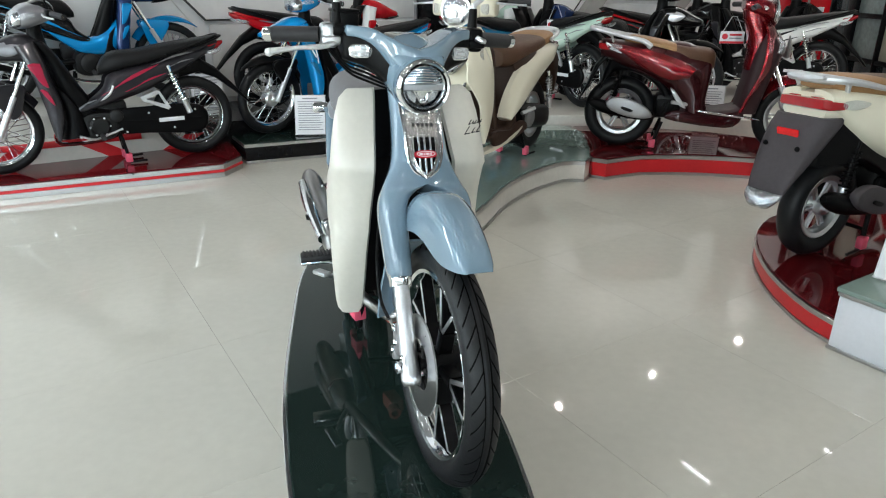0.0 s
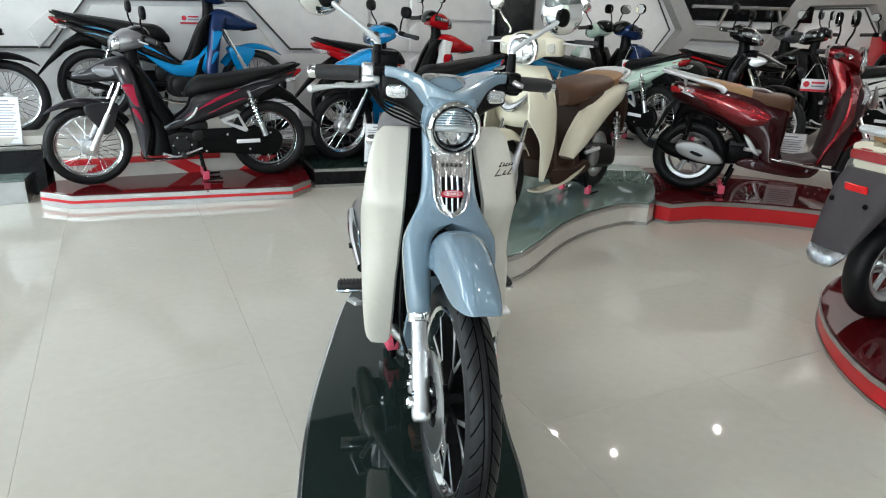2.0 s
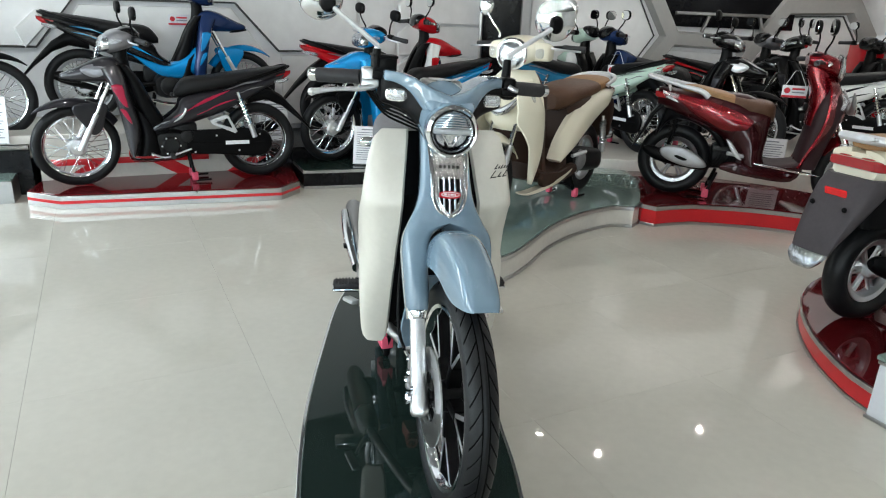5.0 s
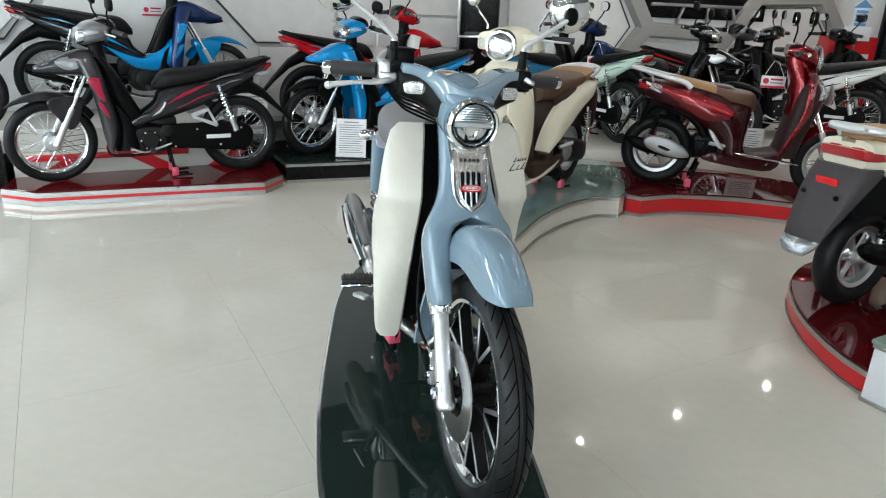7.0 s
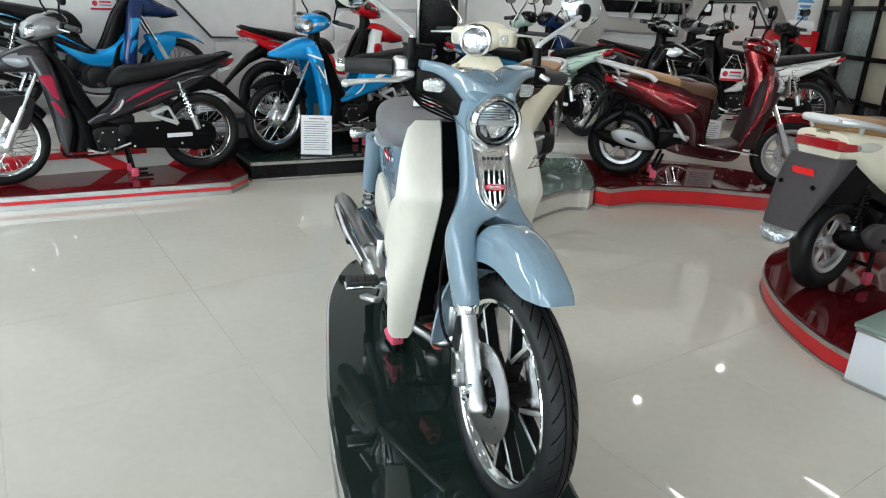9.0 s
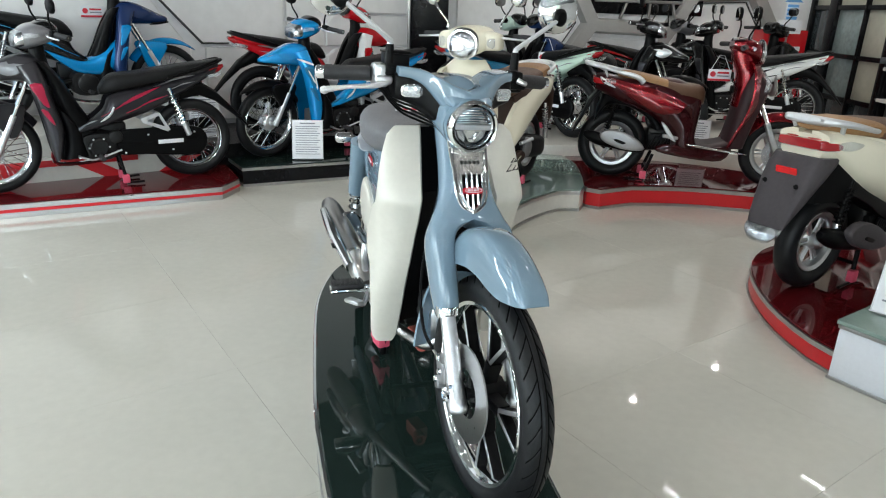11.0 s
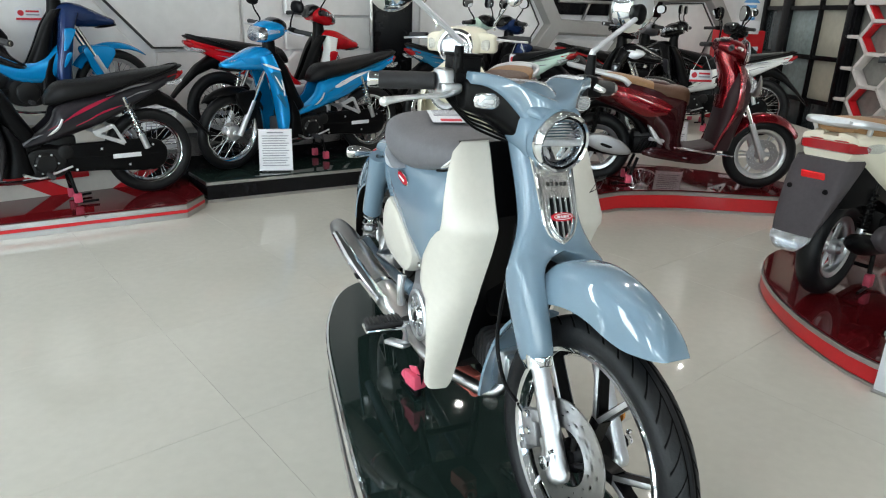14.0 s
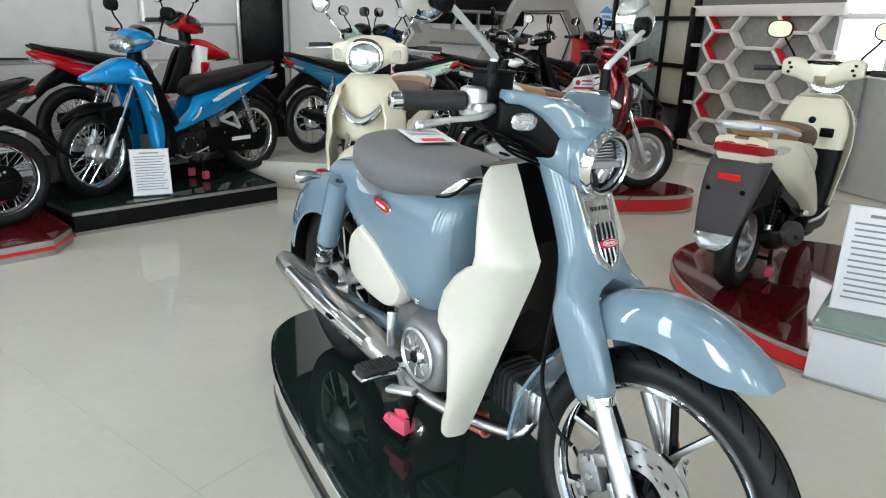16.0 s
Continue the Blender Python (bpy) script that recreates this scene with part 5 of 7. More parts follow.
            part("red_panel", wrap(ribbon([(bx - 0.135, 0.742), (bx - 0.035, 0.736), (bx + 0.055, 0.718), (bx + 0.215, 0.688), (bx + 0.37, 0.640), (bx + 0.475, 0.588)], [(bx - 0.12, 0.700), (bx - 0.035, 0.670), (bx + 0.065, 0.615), (bx + 0.185, 0.560), (bx + 0.305, 0.510), (bx + 0.43, 0.52)], 0.168, 0.197, 4, taper, 3), s), paintm, b, "glossy wine-red side panel")
            part("tail_trim", wrap(panel([(bx - 0.140, 0.748), (bx - 0.085, 0.722), (bx - 0.015, 0.672), (bx - 0.055, 0.680), (bx - 0.125, 0.712)], 0.10, 0.202, 0.3, 3, taper), s), SILVER, b, "silver tail trim")
            part("side_vent", wrap(panel([(bx + 0.323, 0.450), (bx + 0.36, 0.43), (bx + 0.425, 0.345), (bx + 0.44, 0.315), (bx + 0.395, 0.335), (bx + 0.35, 0.395)], 0.12, 0.190, 0.4, 3), s), SILVER, b, "silver corner cover")
            part("wheel_arch", wrap(ribbon([(bx - 0.275, 0.42), (bx - 0.235, 0.54), (bx - 0.14, 0.67), (bx + 0.065, 0.63), (bx + 0.205, 0.555), (bx + 0.305, 0.46), (bx + 0.345, 0.40)], [(bx - 0.255, 0.415), (bx - 0.17, 0.50), (bx - 0.10, 0.540), (bx + 0.025, 0.548), (bx + 0.125, 0.52), (bx + 0.225, 0.46), (bx + 0.285, 0.38)], 0.03, 0.125, 4, lambda x, z: -max(0, bx - x) * 0.22, 4), s), BLACK, b, "black wheel arch")
            continue
        part("body_line", wrap(panel([(bx + 0.50, 0.62), (bx + 0.30, 0.70), (bx - 0.0, 0.755), (bx - 0.24, 0.775), (bx - 0.20, 0.755), (bx + 0.1, 0.70), (bx + 0.40, 0.60), (bx + 0.49, 0.50)], 0.10, 0.17, 0.4, 3, lambda x, z: -max(0, (bx + 0.1) - x) * 0.2), s), paintm, b)
        part("side_sweep", wrap(ribbon([(bx - 0.30, 0.775), (bx - 0.05, 0.768), (bx + 0.22, 0.70), (bx + 0.44, 0.55), (bx + 0.58, 0.36)], [(bx - 0.29, 0.70), (bx - 0.06, 0.565), (bx + 0.16, 0.47), (bx + 0.36, 0.39), (bx + 0.50, 0.30)], 0.11, 0.194, 4, lambda x, z: -max(0, (bx + 0.08) - x) * 0.21), s), paintm, b, "painted sweeping side panel")
    if look_style == "sweep":
        part("seat", loft("x", [(bx + 0.610, 0, 0.630, 0.06, 0.050), (bx + 0.575, 0, 0.642, 0.125, 0.070), (bx + 0.47, 0, 0.664, 0.152, 0.060), (bx + 0.365, 0, 0.690, 0.154, 0.050), (bx + 0.30, 0, 0.703, 0.15, 0.044)], 22, 3.2), seat_front, b, "vinyl rider seat")
        part("pillion_seat", loft("x", [(bx + 0.335, 0, 0.700, 0.153, 0.048), (bx + 0.215, 0, 0.728, 0.146, 0.042), (bx + 0.085, 0, 0.756, 0.12, 0.036), (bx - 0.015, 0, 0.770, 0.06, 0.016)], 22, 3.0), seat_rear, b, "tan vinyl pillion seat")
    else:
        part("seat", loft("x", [(bx + 0.60, 0, 0.69, 0.07, 0.05), (bx + 0.54, 0, 0.705, 0.125, 0.07), (bx + 0.36, 0, 0.735, 0.155, 0.062), (bx + 0.18, 0, 0.752, 0.158, 0.055), (bx + 0.10, 0, 0.762, 0.15, 0.045)], 22, 2.9), seat_front, b, "vinyl rider seat")
        part("pillion_seat", loft("x", [(bx + 0.14, 0, 0.760, 0.152, 0.046), (bx + 0.04, 0, 0.772, 0.148, 0.048), (bx - 0.14, 0, 0.785, 0.12, 0.038), (bx - 0.24, 0, 0.79, 0.07, 0.018)], 22, 2.9), seat_rear, b, "tan vinyl pillion seat")
    rail = [(bx + 0.165, 0.155, 0.722), (bx + 0.105, 0.155, 0.762), (bx - 0.06, 0.145, 0.792), (bx - 0.40, 0.10, 0.832), (bx - 0.45, 0.0, 0.836)]
    if look_style == "sweep":
        part("grab_rail", tube(rail + [(x, -y, z) for x, y, z in rail[-2::-1]], [0.020, 0.018, 0.014, 0.013, 0.013, 0.013, 0.014, 0.018, 0.020], 12), SILVER, b, "silver grab rail")
    else:
        part("grab_rail", tube([(bx + 0.04, 0.162, 0.775), (bx - 0.14, 0.15, 0.803), (bx - 0.28, 0.10, 0.818), (bx - 0.33, 0.0, 0.822), (bx - 0.28, -0.10, 0.818), (bx - 0.14, -0.15, 0.803), (bx + 0.04, -0.162, 0.775)], [0.011, 0.014, 0.017, 0.020, 0.017, 0.014, 0.011], 10), SILVER, b, "silver grab rail")
    part("grab_bridge", loft("x", [(bx - 0.20, 0, 0.79, 0.075, 0.012), (bx - 0.30, 0, 0.818, 0.085, 0.010), (bx - 0.345, 0, 0.826, 0.08, 0.008)], 16, 4), SILVER, b)
    for q in (-1, 1):
        part("rail_post", tube([(bx - 0.16, 0.10 * q, 0.745), (bx - 0.19, 0.115 * q, 0.80)], 0.012, 8, 1), SILVER, b)
        if look_style == "sweep":
            continue
        part("guard_screw", turned([(0.0, 0.0), (0.010, 0.001), (0.012, 0.006)], (bx - (0.44 if long_guard else 0.372), 0.075 * q, 0.545), axis="x", n=10), BLACK, b)
        part("tail_lens", wrap(panel([(bx - 0.31, 0.745), (bx - 0.20, 0.745), (bx - 0.08, 0.73), (bx - 0.02, 0.70), (bx - 0.10, 0.695), (bx - 0.22, 0.695), (bx - 0.30, 0.70)], 0.09, 0.152, 0.4, 3, lambda x, z: -max(0, (bx - 0.05) - x) * 0.26), q), REDLENS, b)
    part("tail_light", loft("x", [(bx - 0.20, 0, 0.712, 0.136, 0.022), (bx - 0.30, 0, 0.718, 0.116, 0.024), (bx - 0.335, 0, 0.722, 0.098, 0.019)], 24, 6), REDLENS, b, "wide red tail light")
    for s in (-1, 1):
        part("rear_indicator", wrap(loft("x", [(bx - 0.05, 0.150, 0.715, 0.012, 0.012), (bx - 0.14, 0.136, 0.715, 0.020, 0.022), (bx - 0.23, 0.118, 0.717, 0.012, 0.020)], 14), s), LENS, b)
    guard_secs = ((0.665, -0.22, 0.12, 0.125), (0.62, -0.27, 0.11, 0.128), (0.55, -0.34, 0.085, 0.122), (0.47, -0.41, 0.055, 0.110), (0.40, -0.470, 0.03, 0.095), (0.350, -0.50, 0.014, 0.084)) if long_guard else ((0.665, -0.20, 0.12, 0.125), (0.62, -0.235, 0.12, 0.128), (0.55, -0.275, 0.095, 0.122), (0.47, -0.315, 0.06, 0.108), (0.40, -0.345, 0.03, 0.095), (0.375, -0.36, 0.012, 0.085))
    if look_style == "sweep":
        guard_secs = ((0.66, -0.20, 0.05, 0.09), (0.58, -0.33, 0.035, 0.09), (0.46, -0.42, 0.022, 0.085), (0.38, -0.49, 0.014, 0.08), (0.33, -0.54, 0.008, 0.07))
    part("rear_mudguard", skin([oval("z", z, bx + x, 0, h, w, 18, 4) for z, x, h, w in guard_secs]), rear_under, b, "broad dark rear mudguard")
    if look_style == "city":
        for q in (-1, 1):
            part("wheel_arch", wrap(panel([(bx - 0.28, 0.655), (bx - 0.08, 0.635), (bx + 0.18, 0.56), (bx + 0.42, 0.44), (bx + 0.50, 0.30), (bx + 0.34, 0.33), (bx + 0.16, 0.42), (bx - 0.02, 0.49), (bx - 0.18, 0.50), (bx - 0.30, 0.46)], 0.06, 0.150, 0.4, 3, lambda x, z: -max(0, (bx - 0.0) - x) * 0.16), q), BLACK, b, "black wheel arch panel")
    if look_style != "sweep":
        part("reflector", block((0.012, 0.10, 0.034), (bx - (0.40 if long_guard else 0.362), 0, 0.60), 0.005, (0, -22, 0)), REDGLOW, b, "red rear reflector")
    if long_guard:
        part("plate_lens", loft("z", [(0.360, bx - 0.500, 0, 0.020, 0.086), (0.335, bx - 0.520, 0, 0.024, 0.084), (0.300, bx - 0.540, 0, 0.014, 0.055), (0.290, bx - 0.545, 0, 0.006, 0.035)], 16, 3), REFLECTOR, b, "clear rear lens")
    elif look_style != "sweep":
        part("plate_lens", loft("x", [(bx - 0.34, 0.065, 0.39, 0.02, 0.03), (bx - 0.385, 0.07, 0.40, 0.05, 0.04), (bx - 0.41, 0.07, 0.40, 0.04, 0.03)], 14, 3), REFLECTOR, b, "clear rear lens")
    wheel(b, (bx, 0, rr), rr, 0.10, 6, ALLOY, name="rear_wheel")
    part("engine", joined(loft("x", [(bx + 0.40, 0.06, 0.30, 0.07, 0.08), (bx + 0.20, 0.085, 0.28, 0.07, 0.085), (bx - 0.02, 0.10, rr, 0.05, 0.075), (bx - 0.09, 0.105, rr, 0.02, 0.04)], 18, 3), block((0.2, 0.16, 0.14), (bx + 0.34, -0.02, 0.33), 0.03)), ENGINEBLACK, b, "black swing engine")
    part("drive_cover", turned([(0.0, 0.012), (0.05, 0.01), (0.066, 0.0), (0.07, -0.02)], (bx + 0.30, 0.148, 0.29), n=24), ENGINE, b)
    cc = part("cooling_cover", block((0.17, 0.05, 0.13), (bx + 0.33, -0.09, 0.30), 0.02), BLACK, b)
    for k in range(6):
        part("rib", block((0.012, 0.014, 0.10), (bx + 0.28 + 0.022 * k, -0.125, 0.30), 0.003, (0, 25, 0)), BLACK, cc)
    part("muffler", tube([(bx + 0.22, -0.15, 0.255), (bx + 0.16, -0.158, 0.26), (bx - 0.08, -0.165, 0.30), (bx - 0.18, -0.162, 0.33), (bx - 0.22, -0.16, 0.34)], [0.025, 0.040, 0.046, 0.036, 0.016], 18), BLACK, b, "black muffler")
    part("heat_shield", panel([(bx - 0.105, 0.350), (bx - 0.07, 0.295), (bx + 0.053, 0.252), (bx + 0.165, 0.243), (bx + 0.22, 0.262), (bx + 0.160, 0.328), (bx + 0.053, 0.376), (bx - 0.05, 0.384)], -0.195, -0.24, 0.8, 4), guard or MUFFLERGREY, b, "muffler guard")
    part("guard_slot", panel([(bx + 0.085, 0.300), (bx + 0.01, 0.325), (bx - 0.0, 0.310), (bx + 0.06, 0.288)], -0.232, -0.2445, 0.3, 2), BLACK, b)
    for s in (-1, 1):
        shock(b, (bx - 0.02, 0.135 * s, 0.56), (bx - 0.07, 0.135 * s, rr + 0.05), 0.022, spring)
        part("footrest", tube([(bx + 0.46, 0.15 * s, 0.34), (bx + 0.34, 0.19 * s, 0.36)], 0.013, 8, 1), SILVER, b)
    part("centre_stand", joined(*[tube([(bx + 0.30, 0.07 * s, 0.20), (bx + 0.24, 0.10 * s, 0.012)], 0.012, 8, 1) for s in (-1, 1)], tube([(bx + 0.27, -0.09, 0.10), (bx + 0.27, 0.09, 0.10)], 0.01, 8, 1), *[tube([(bx + 0.24, 0.10 * s, 0.012), (bx + 0.12, 0.115 * s, 0.012)], 0.008, 6, 1) for s in (-1, 1)]), BLACK, b)
    for s in (-1, 1):
        part("stand_lock", block((0.045, 0.035, 0.06), (bx + 0.245, 0.10 * s, 0.045), 0.006), PINK, b, "pink plastic stand foot")
    # the tail ends close behind the rear wheel
    tails = ("rear_body", "side_leaf", "side_sweep", "body_line", "pillion_seat", "grab_rail", "grab_bridge", "rail_post", "guard_screw", "tail_lens", "tail_light", "rear_indicator", "rear_mudguard", "wheel_arch", "reflector", "plate_lens")
    for ob in b.children:
        if ob.name.split(".")[0] in tails:
            for v in ob.data.vertices:
                if v.co.x < bx:
                    v.co.x = bx + (v.co.x - bx) * (0.56 if look_style == "sweep" else 0.76)
    return b

# ---- the grey-blue motorcycle: x ahead of the front axle, y to its left, z up from its stand ----
BADGERED = material("badge_red", (0.50, 0.015, 0.03), 0.2, coat=0.8, var=0.05)
PLATEGREY = material("warm_silver_plate", (0.50, 0.48, 0.46), 0.25, 0.8, coat=0.3, var=0.04)


def step_motorcycle(m):
    b = thing("motorcycle", m, "grey-blue step-through motorcycle with ivory leg shields and chrome trim", "motorcycle", "motorcycles")
    R = 0.283
    rad = math.radians(29.0)
    fxx = 0.045
    ax = Vector((-math.sin(rad), 0, math.cos(rad)))

    def along(t, y=0.0, ahead=0.0):
        """t metres up the fork from the axle."""
        return Vector((fxx, y, R)) + ax * t + Vector((math.cos(rad), 0, math.sin(rad))) * ahead

    # front wheel with cast spokes and brake disc
    wh = part("front_wheel", turned([(0.0, 0.055), (0.016, 0.055), (0.018, 0.045), (0.036, 0.038), (0.040, 0.0), (0.036, -0.038), (0.018, -0.045), (0.016, -0.055), (0.0, -0.055)], n=28), BLACK, b)
    wh.matrix_basis = Matrix.Translation((fxx, 0, R))
    spoke_wheel(wh, R, True)
    # fork
    for s in (-1, 1):
        part("fork_leg", tube([along(-0.045, 0.077 * s), along(-0.03, 0.077 * s), along(0.02, 0.077 * s), along(0.20, 0.077 * s)], [0.018, 0.024, 0.021, 0.0185], 16, 3), ALLOY, b, "silver fork leg")
        part("axle_nut", turned([(0.0, 0.012), (0.010, 0.012), (0.013, 0.004), (0.015, -0.004)], (fxx, 0.105 * s, R), n=8), CHROME, b)
        part("fork_collar", tube([along(0.185, 0.077 * s), along(0.215, 0.077 * s)], 0.027, 16, 1), CHROME, b)
    cal = part("brake_caliper", joined(block((0.050, 0.030, 0.078), (-0.045, -0.072, R + 0.020), 0.008, (0, -24, 0)), block((0.034, 0.044, 0.028), (-0.020, -0.072, R + 0.064), 0.006, (0, -24, 0)), block((0.026, 0.040, 0.030), (-0.055, -0.070, R - 0.022), 0.006, (0, -24, 0))), ENGINE, b, "grey brake caliper")
    for x, z in ((-0.052, 0.050), (-0.040, 0.018), (-0.058, -0.012)):
        part("caliper_bolt", turned([(0.0, -0.094), (0.007, -0.094), (0.009, -0.090), (0.009, -0.084)], (x, 0, R + z), n=8), CHROME, cal)
    part("pad_pin", tube([(-0.075, -0.080, R + 0.035), (-0.080, -0.094, R + 0.06)], 0.004, 6, 1), CHROME, cal)
    for s in (-1, 1):
        part("axle_lug", joined(block((0.050, 0.034, 0.046), (fxx - 0.004, 0.078 * s, R - 0.004), 0.010, (0, -29, 0)), block((0.024, 0.024, 0.040), (fxx - 0.030, 0.078 * s, R + 0.012), 0.007, (0, -29, 0))), ALLOY, b, "cast axle lug")
        part("drain_screw", turned([(0.0, 0.105), (0.005, 0.104), (0.006, 0.097)], (fxx + 0.010, 0, R + 0.030), n=8) if s > 0 else turned([(0.0, -0.105), (0.005, -0.104), (0.006, -0.097)], (fxx + 0.010, 0, R + 0.030), n=8), CHROME, b)
    part("axle_end", tube([(fxx, 0.092, R), (fxx, 0.100, R), (fxx, 0.114, R)], [0.008, 0.013, 0.011], 14, 1), BLACK, b, "black axle end cap")
    part("brake_hose", tube([(-0.085, -0.095, 0.345), (-0.13, -0.102, 0.371), (-0.172, -0.102, 0.443), (-0.175, -0.100, 0.542), (-0.180, -0.085, 0.620), (-0.21, -0.06, 0.70)], 0.0045, 8), BLACK, b)
    part("front_reflector", turned([(0.0, 0.006), (0.018, 0.004), (0.02, -0.004)], along(0.06, 0.10), n=14), AMBER, b)
    # blue fork cover: two pressed halves, each a leg below that widens to a shoulder and narrows to the neck
    fwd = Vector((math.cos(rad), 0, math.sin(rad)))

    def cover_half(s, secs, n=26):
        """secs: up the fork, outer half width, inner edge, front, back, and how far the section closes round its inner side."""
        line = catmull([Vector(q[:3]) for q in secs], 2)
        depth = catmull([Vector(q[3:]) for q in secs], 2)
        rings = []
        for q, h in zip(line, depth):
            t, w, yi = q
            f, bk, k = h
            yc, hw, ac, hd = (w + yi) / 2, (w - yi) / 2, (f + bk) / 2, (f - bk) / 2
            r = []
            for i in range(n):
                a = 2 * math.pi * i / n
                ca, sa = math.cos(a), math.sin(a)
                e = math.copysign(abs(sa) ** 0.72, sa)
                y = k * (yc + hw * e) + (1 - k) * (yi + (w - yi) * max(0.0, e))
                r.append(along(t, max(y, 0.0) * s) + fwd * (ac + hd * math.copysign(abs(ca) ** 0.72, ca)))
            rings.append(r)
        return skin(rings)

    secs = ((0.203, 0.101, 0.052, 0.031, -0.043, 1), (0.215, 0.104, 0.050, 0.037, -0.048, 1), (0.26, 0.108, 0.049, 0.043, -0.050, 1), (0.31, 0.111, 0.049, 0.047, -0.048, 1),
            (0.345, 0.113, 0.048, 0.049, -0.046, 1), (0.37, 0.1125, 0.045, 0.050, -0.044, 1), (0.388, 0.110, 0.037, 0.0495, -0.044, 0.9), (0.402, 0.106, 0.020, 0.049, -0.044, 0.55), (0.414, 0.101, 0.0, 0.048, -0.044, 0),
            (0.432, 0.092, 0, 0.047, -0.042, 0), (0.46, 0.078, 0, 0.049, -0.039, 0), (0.49, 0.069, 0, 0.053, -0.034, 0), (0.53, 0.064, 0, 0.056, -0.031, 0), (0.60, 0.061, 0, 0.058, -0.029, 0), (0.68, 0.060, 0, 0.057, -0.029, 0), (0.75, 0.055, 0, 0.050, -0.030, 0))
    for s in (-1, 1):
        part("fork_cover", cover_half(s, secs), MISTBLUE, b, "grey-blue fork and neck cover half")
        part("cover_edge", cover_half(s, ((0.184, 0.094, 0.058, 0.024, -0.032, 1), (0.187, 0.098, 0.055, 0.028, -0.038, 1), (0.204, 0.1015, 0.0515, 0.0325, -0.0445, 1), (0.206, 0.100, 0.053, 0.031, -0.043, 1))), CHROME, b, "chromed fork cover edge")

    def front_of(t):
        """How far the neck's front stands out, t metres up the fork."""
        return float(np.interp(t, (0.42, 0.46, 0.49, 0.53, 0.60, 0.70), (0.047, 0.049, 0.053, 0.056, 0.058, 0.057)))

    # plate with badge
    pl = []
    for t, w in ((0.426, 0.002), (0.434, 0.014), (0.446, 0.026), (0.462, 0.0345), (0.485, 0.038), (0.53, 0.039), (0.60, 0.042), (0.64, 0.043)):
        o = front_of(t) + 0.001
        pl.append([along(t, -w, o - 0.004), along(t, -w * 0.6, o + 0.001), along(t, 0, o + 0.003), along(t, w * 0.6, o + 0.001), along(t, w, o - 0.004), along(t, w * 0.9, o - 0.012), along(t, 0, o - 0.010), along(t, -w * 0.9, o - 0.012)])
    part("front_plate", skin(pl), PLATEGREY, b, "brushed silver front plate")
    shield = ((0.437, 0.0015), (0.444, 0.011), (0.456, 0.0205), (0.474, 0.0265), (0.500, 0.0285), (0.523, 0.0285))
    sh = []
    for t, w in shield:
        o = front_of(t) + 0.006
        sh.append([along(t, -w, o - 0.002), along(t, 0, o), along(t, w, o - 0.002), along(t, w * 0.9, o - 0.006), along(t, 0, o - 0.005), along(t, -w * 0.9, o - 0.006)])
    badge = part("badge", skin(sh), BLACKPANEL, b, "black shield badge with chrome bars")
    for y in (-0.014, 0.0, 0.014):
        t0 = 0.4375 + abs(y) * 0.75
        part("badge_bar", tube([along(t, y, front_of(t) + 0.0062) for t in (t0, 0.47, 0.495, 0.525)], 0.0026, 6), CHROME, badge)
    for s in (-1, 1):
        part("badge_rim", tube([along(t, w * s, front_of(t) + 0.0045) for t, w in shield], 0.0026, 7), CHROME, badge)
        part("plate_line", tube([along(t, w * s, front_of(t) - 0.001) for t, w in ((0.430, 0.006), (0.445, 0.027), (0.463, 0.0365), (0.485, 0.041), (0.53, 0.0425), (0.60, 0.0455), (0.645, 0.047))], [0.003, 0.0035, 0.004, 0.0045, 0.0055, 0.0065, 0.0065], 8), CHROME, b)
    oo = front_of(0.482) + 0.0095
    part("badge_oval", moved(loft("x", [(-0.003, 0, 0, 0.027, 0.0095), (0.0, 0, 0, 0.027, 0.0095), (0.002, 0, 0, 0.0255, 0.008)], 20, 2.6, 1), Matrix.Translation(along(0.482, 0, oo)) @ Matrix.Rotation(-rad, 4, "Y")), BADGERED, badge, "red oval emblem")
    face = Matrix.Translation(along(0.482, 0, oo + 0.0024)) @ Matrix.Rotation(-rad, 4, "Y") @ Matrix(((0, 0, 1, 0), (1, 0, 0, 0), (0, 1, 0, 0), (0, 0, 0, 1)))
    part("emblem_line", moved(joined(*[tube([(0.0225 * math.cos(a0), 0.0058 * math.sin(a0), 0), (0.0225 * math.cos(a1), 0.0058 * math.sin(a1), 0)], 0.0007, 5, 1) for a0, a1 in ((2 * math.pi * k / 16, 2 * math.pi * (k + 1) / 16) for k in range(16))]), face), CARD, badge)
    for k, w in enumerate((0.007, 0.003, 0.007, 0.003)):
        part("emblem_bar", moved(block((w, 0.0050, 0.0008), (-0.0120 + 0.0080 * k, 0, 0), 0.0002), face), CARD, badge)
    for k in range(5):
        part("maker_bar", moved(block((0.002, 0.0062, 0.0085), (0, -0.022 + 0.011 * k, 0), 0.0005), Matrix.Translation(along(0.553, 0, front_of(0.553) + 0.0035)) @ Matrix.Rotation(-rad, 4, "Y")), BLACKINK, b)
    # front mudguard: starts between the fork covers, runs over the wheel to a lipped front end
    guard = ((-0.135, 0.605, 0.560, 0.050), (-0.115, 0.633, 0.556, 0.056), (-0.085, 0.657, 0.562, 0.060), (-0.04, 0.672, 0.578, 0.061), (0.01, 0.680, 0.587, 0.060), (0.06, 0.676, 0.585, 0.0575), (0.11, 0.664, 0.574, 0.054), (0.15, 0.648, 0.569, 0.0495), (0.18, 0.632, 0.572, 0.045), (0.205, 0.614, 0.576, 0.039), (0.2175, 0.600, 0.579, 0.033), (0.2235, 0.5915, 0.581, 0.0295), (0.2265, 0.5842, 0.5826, 0.026))
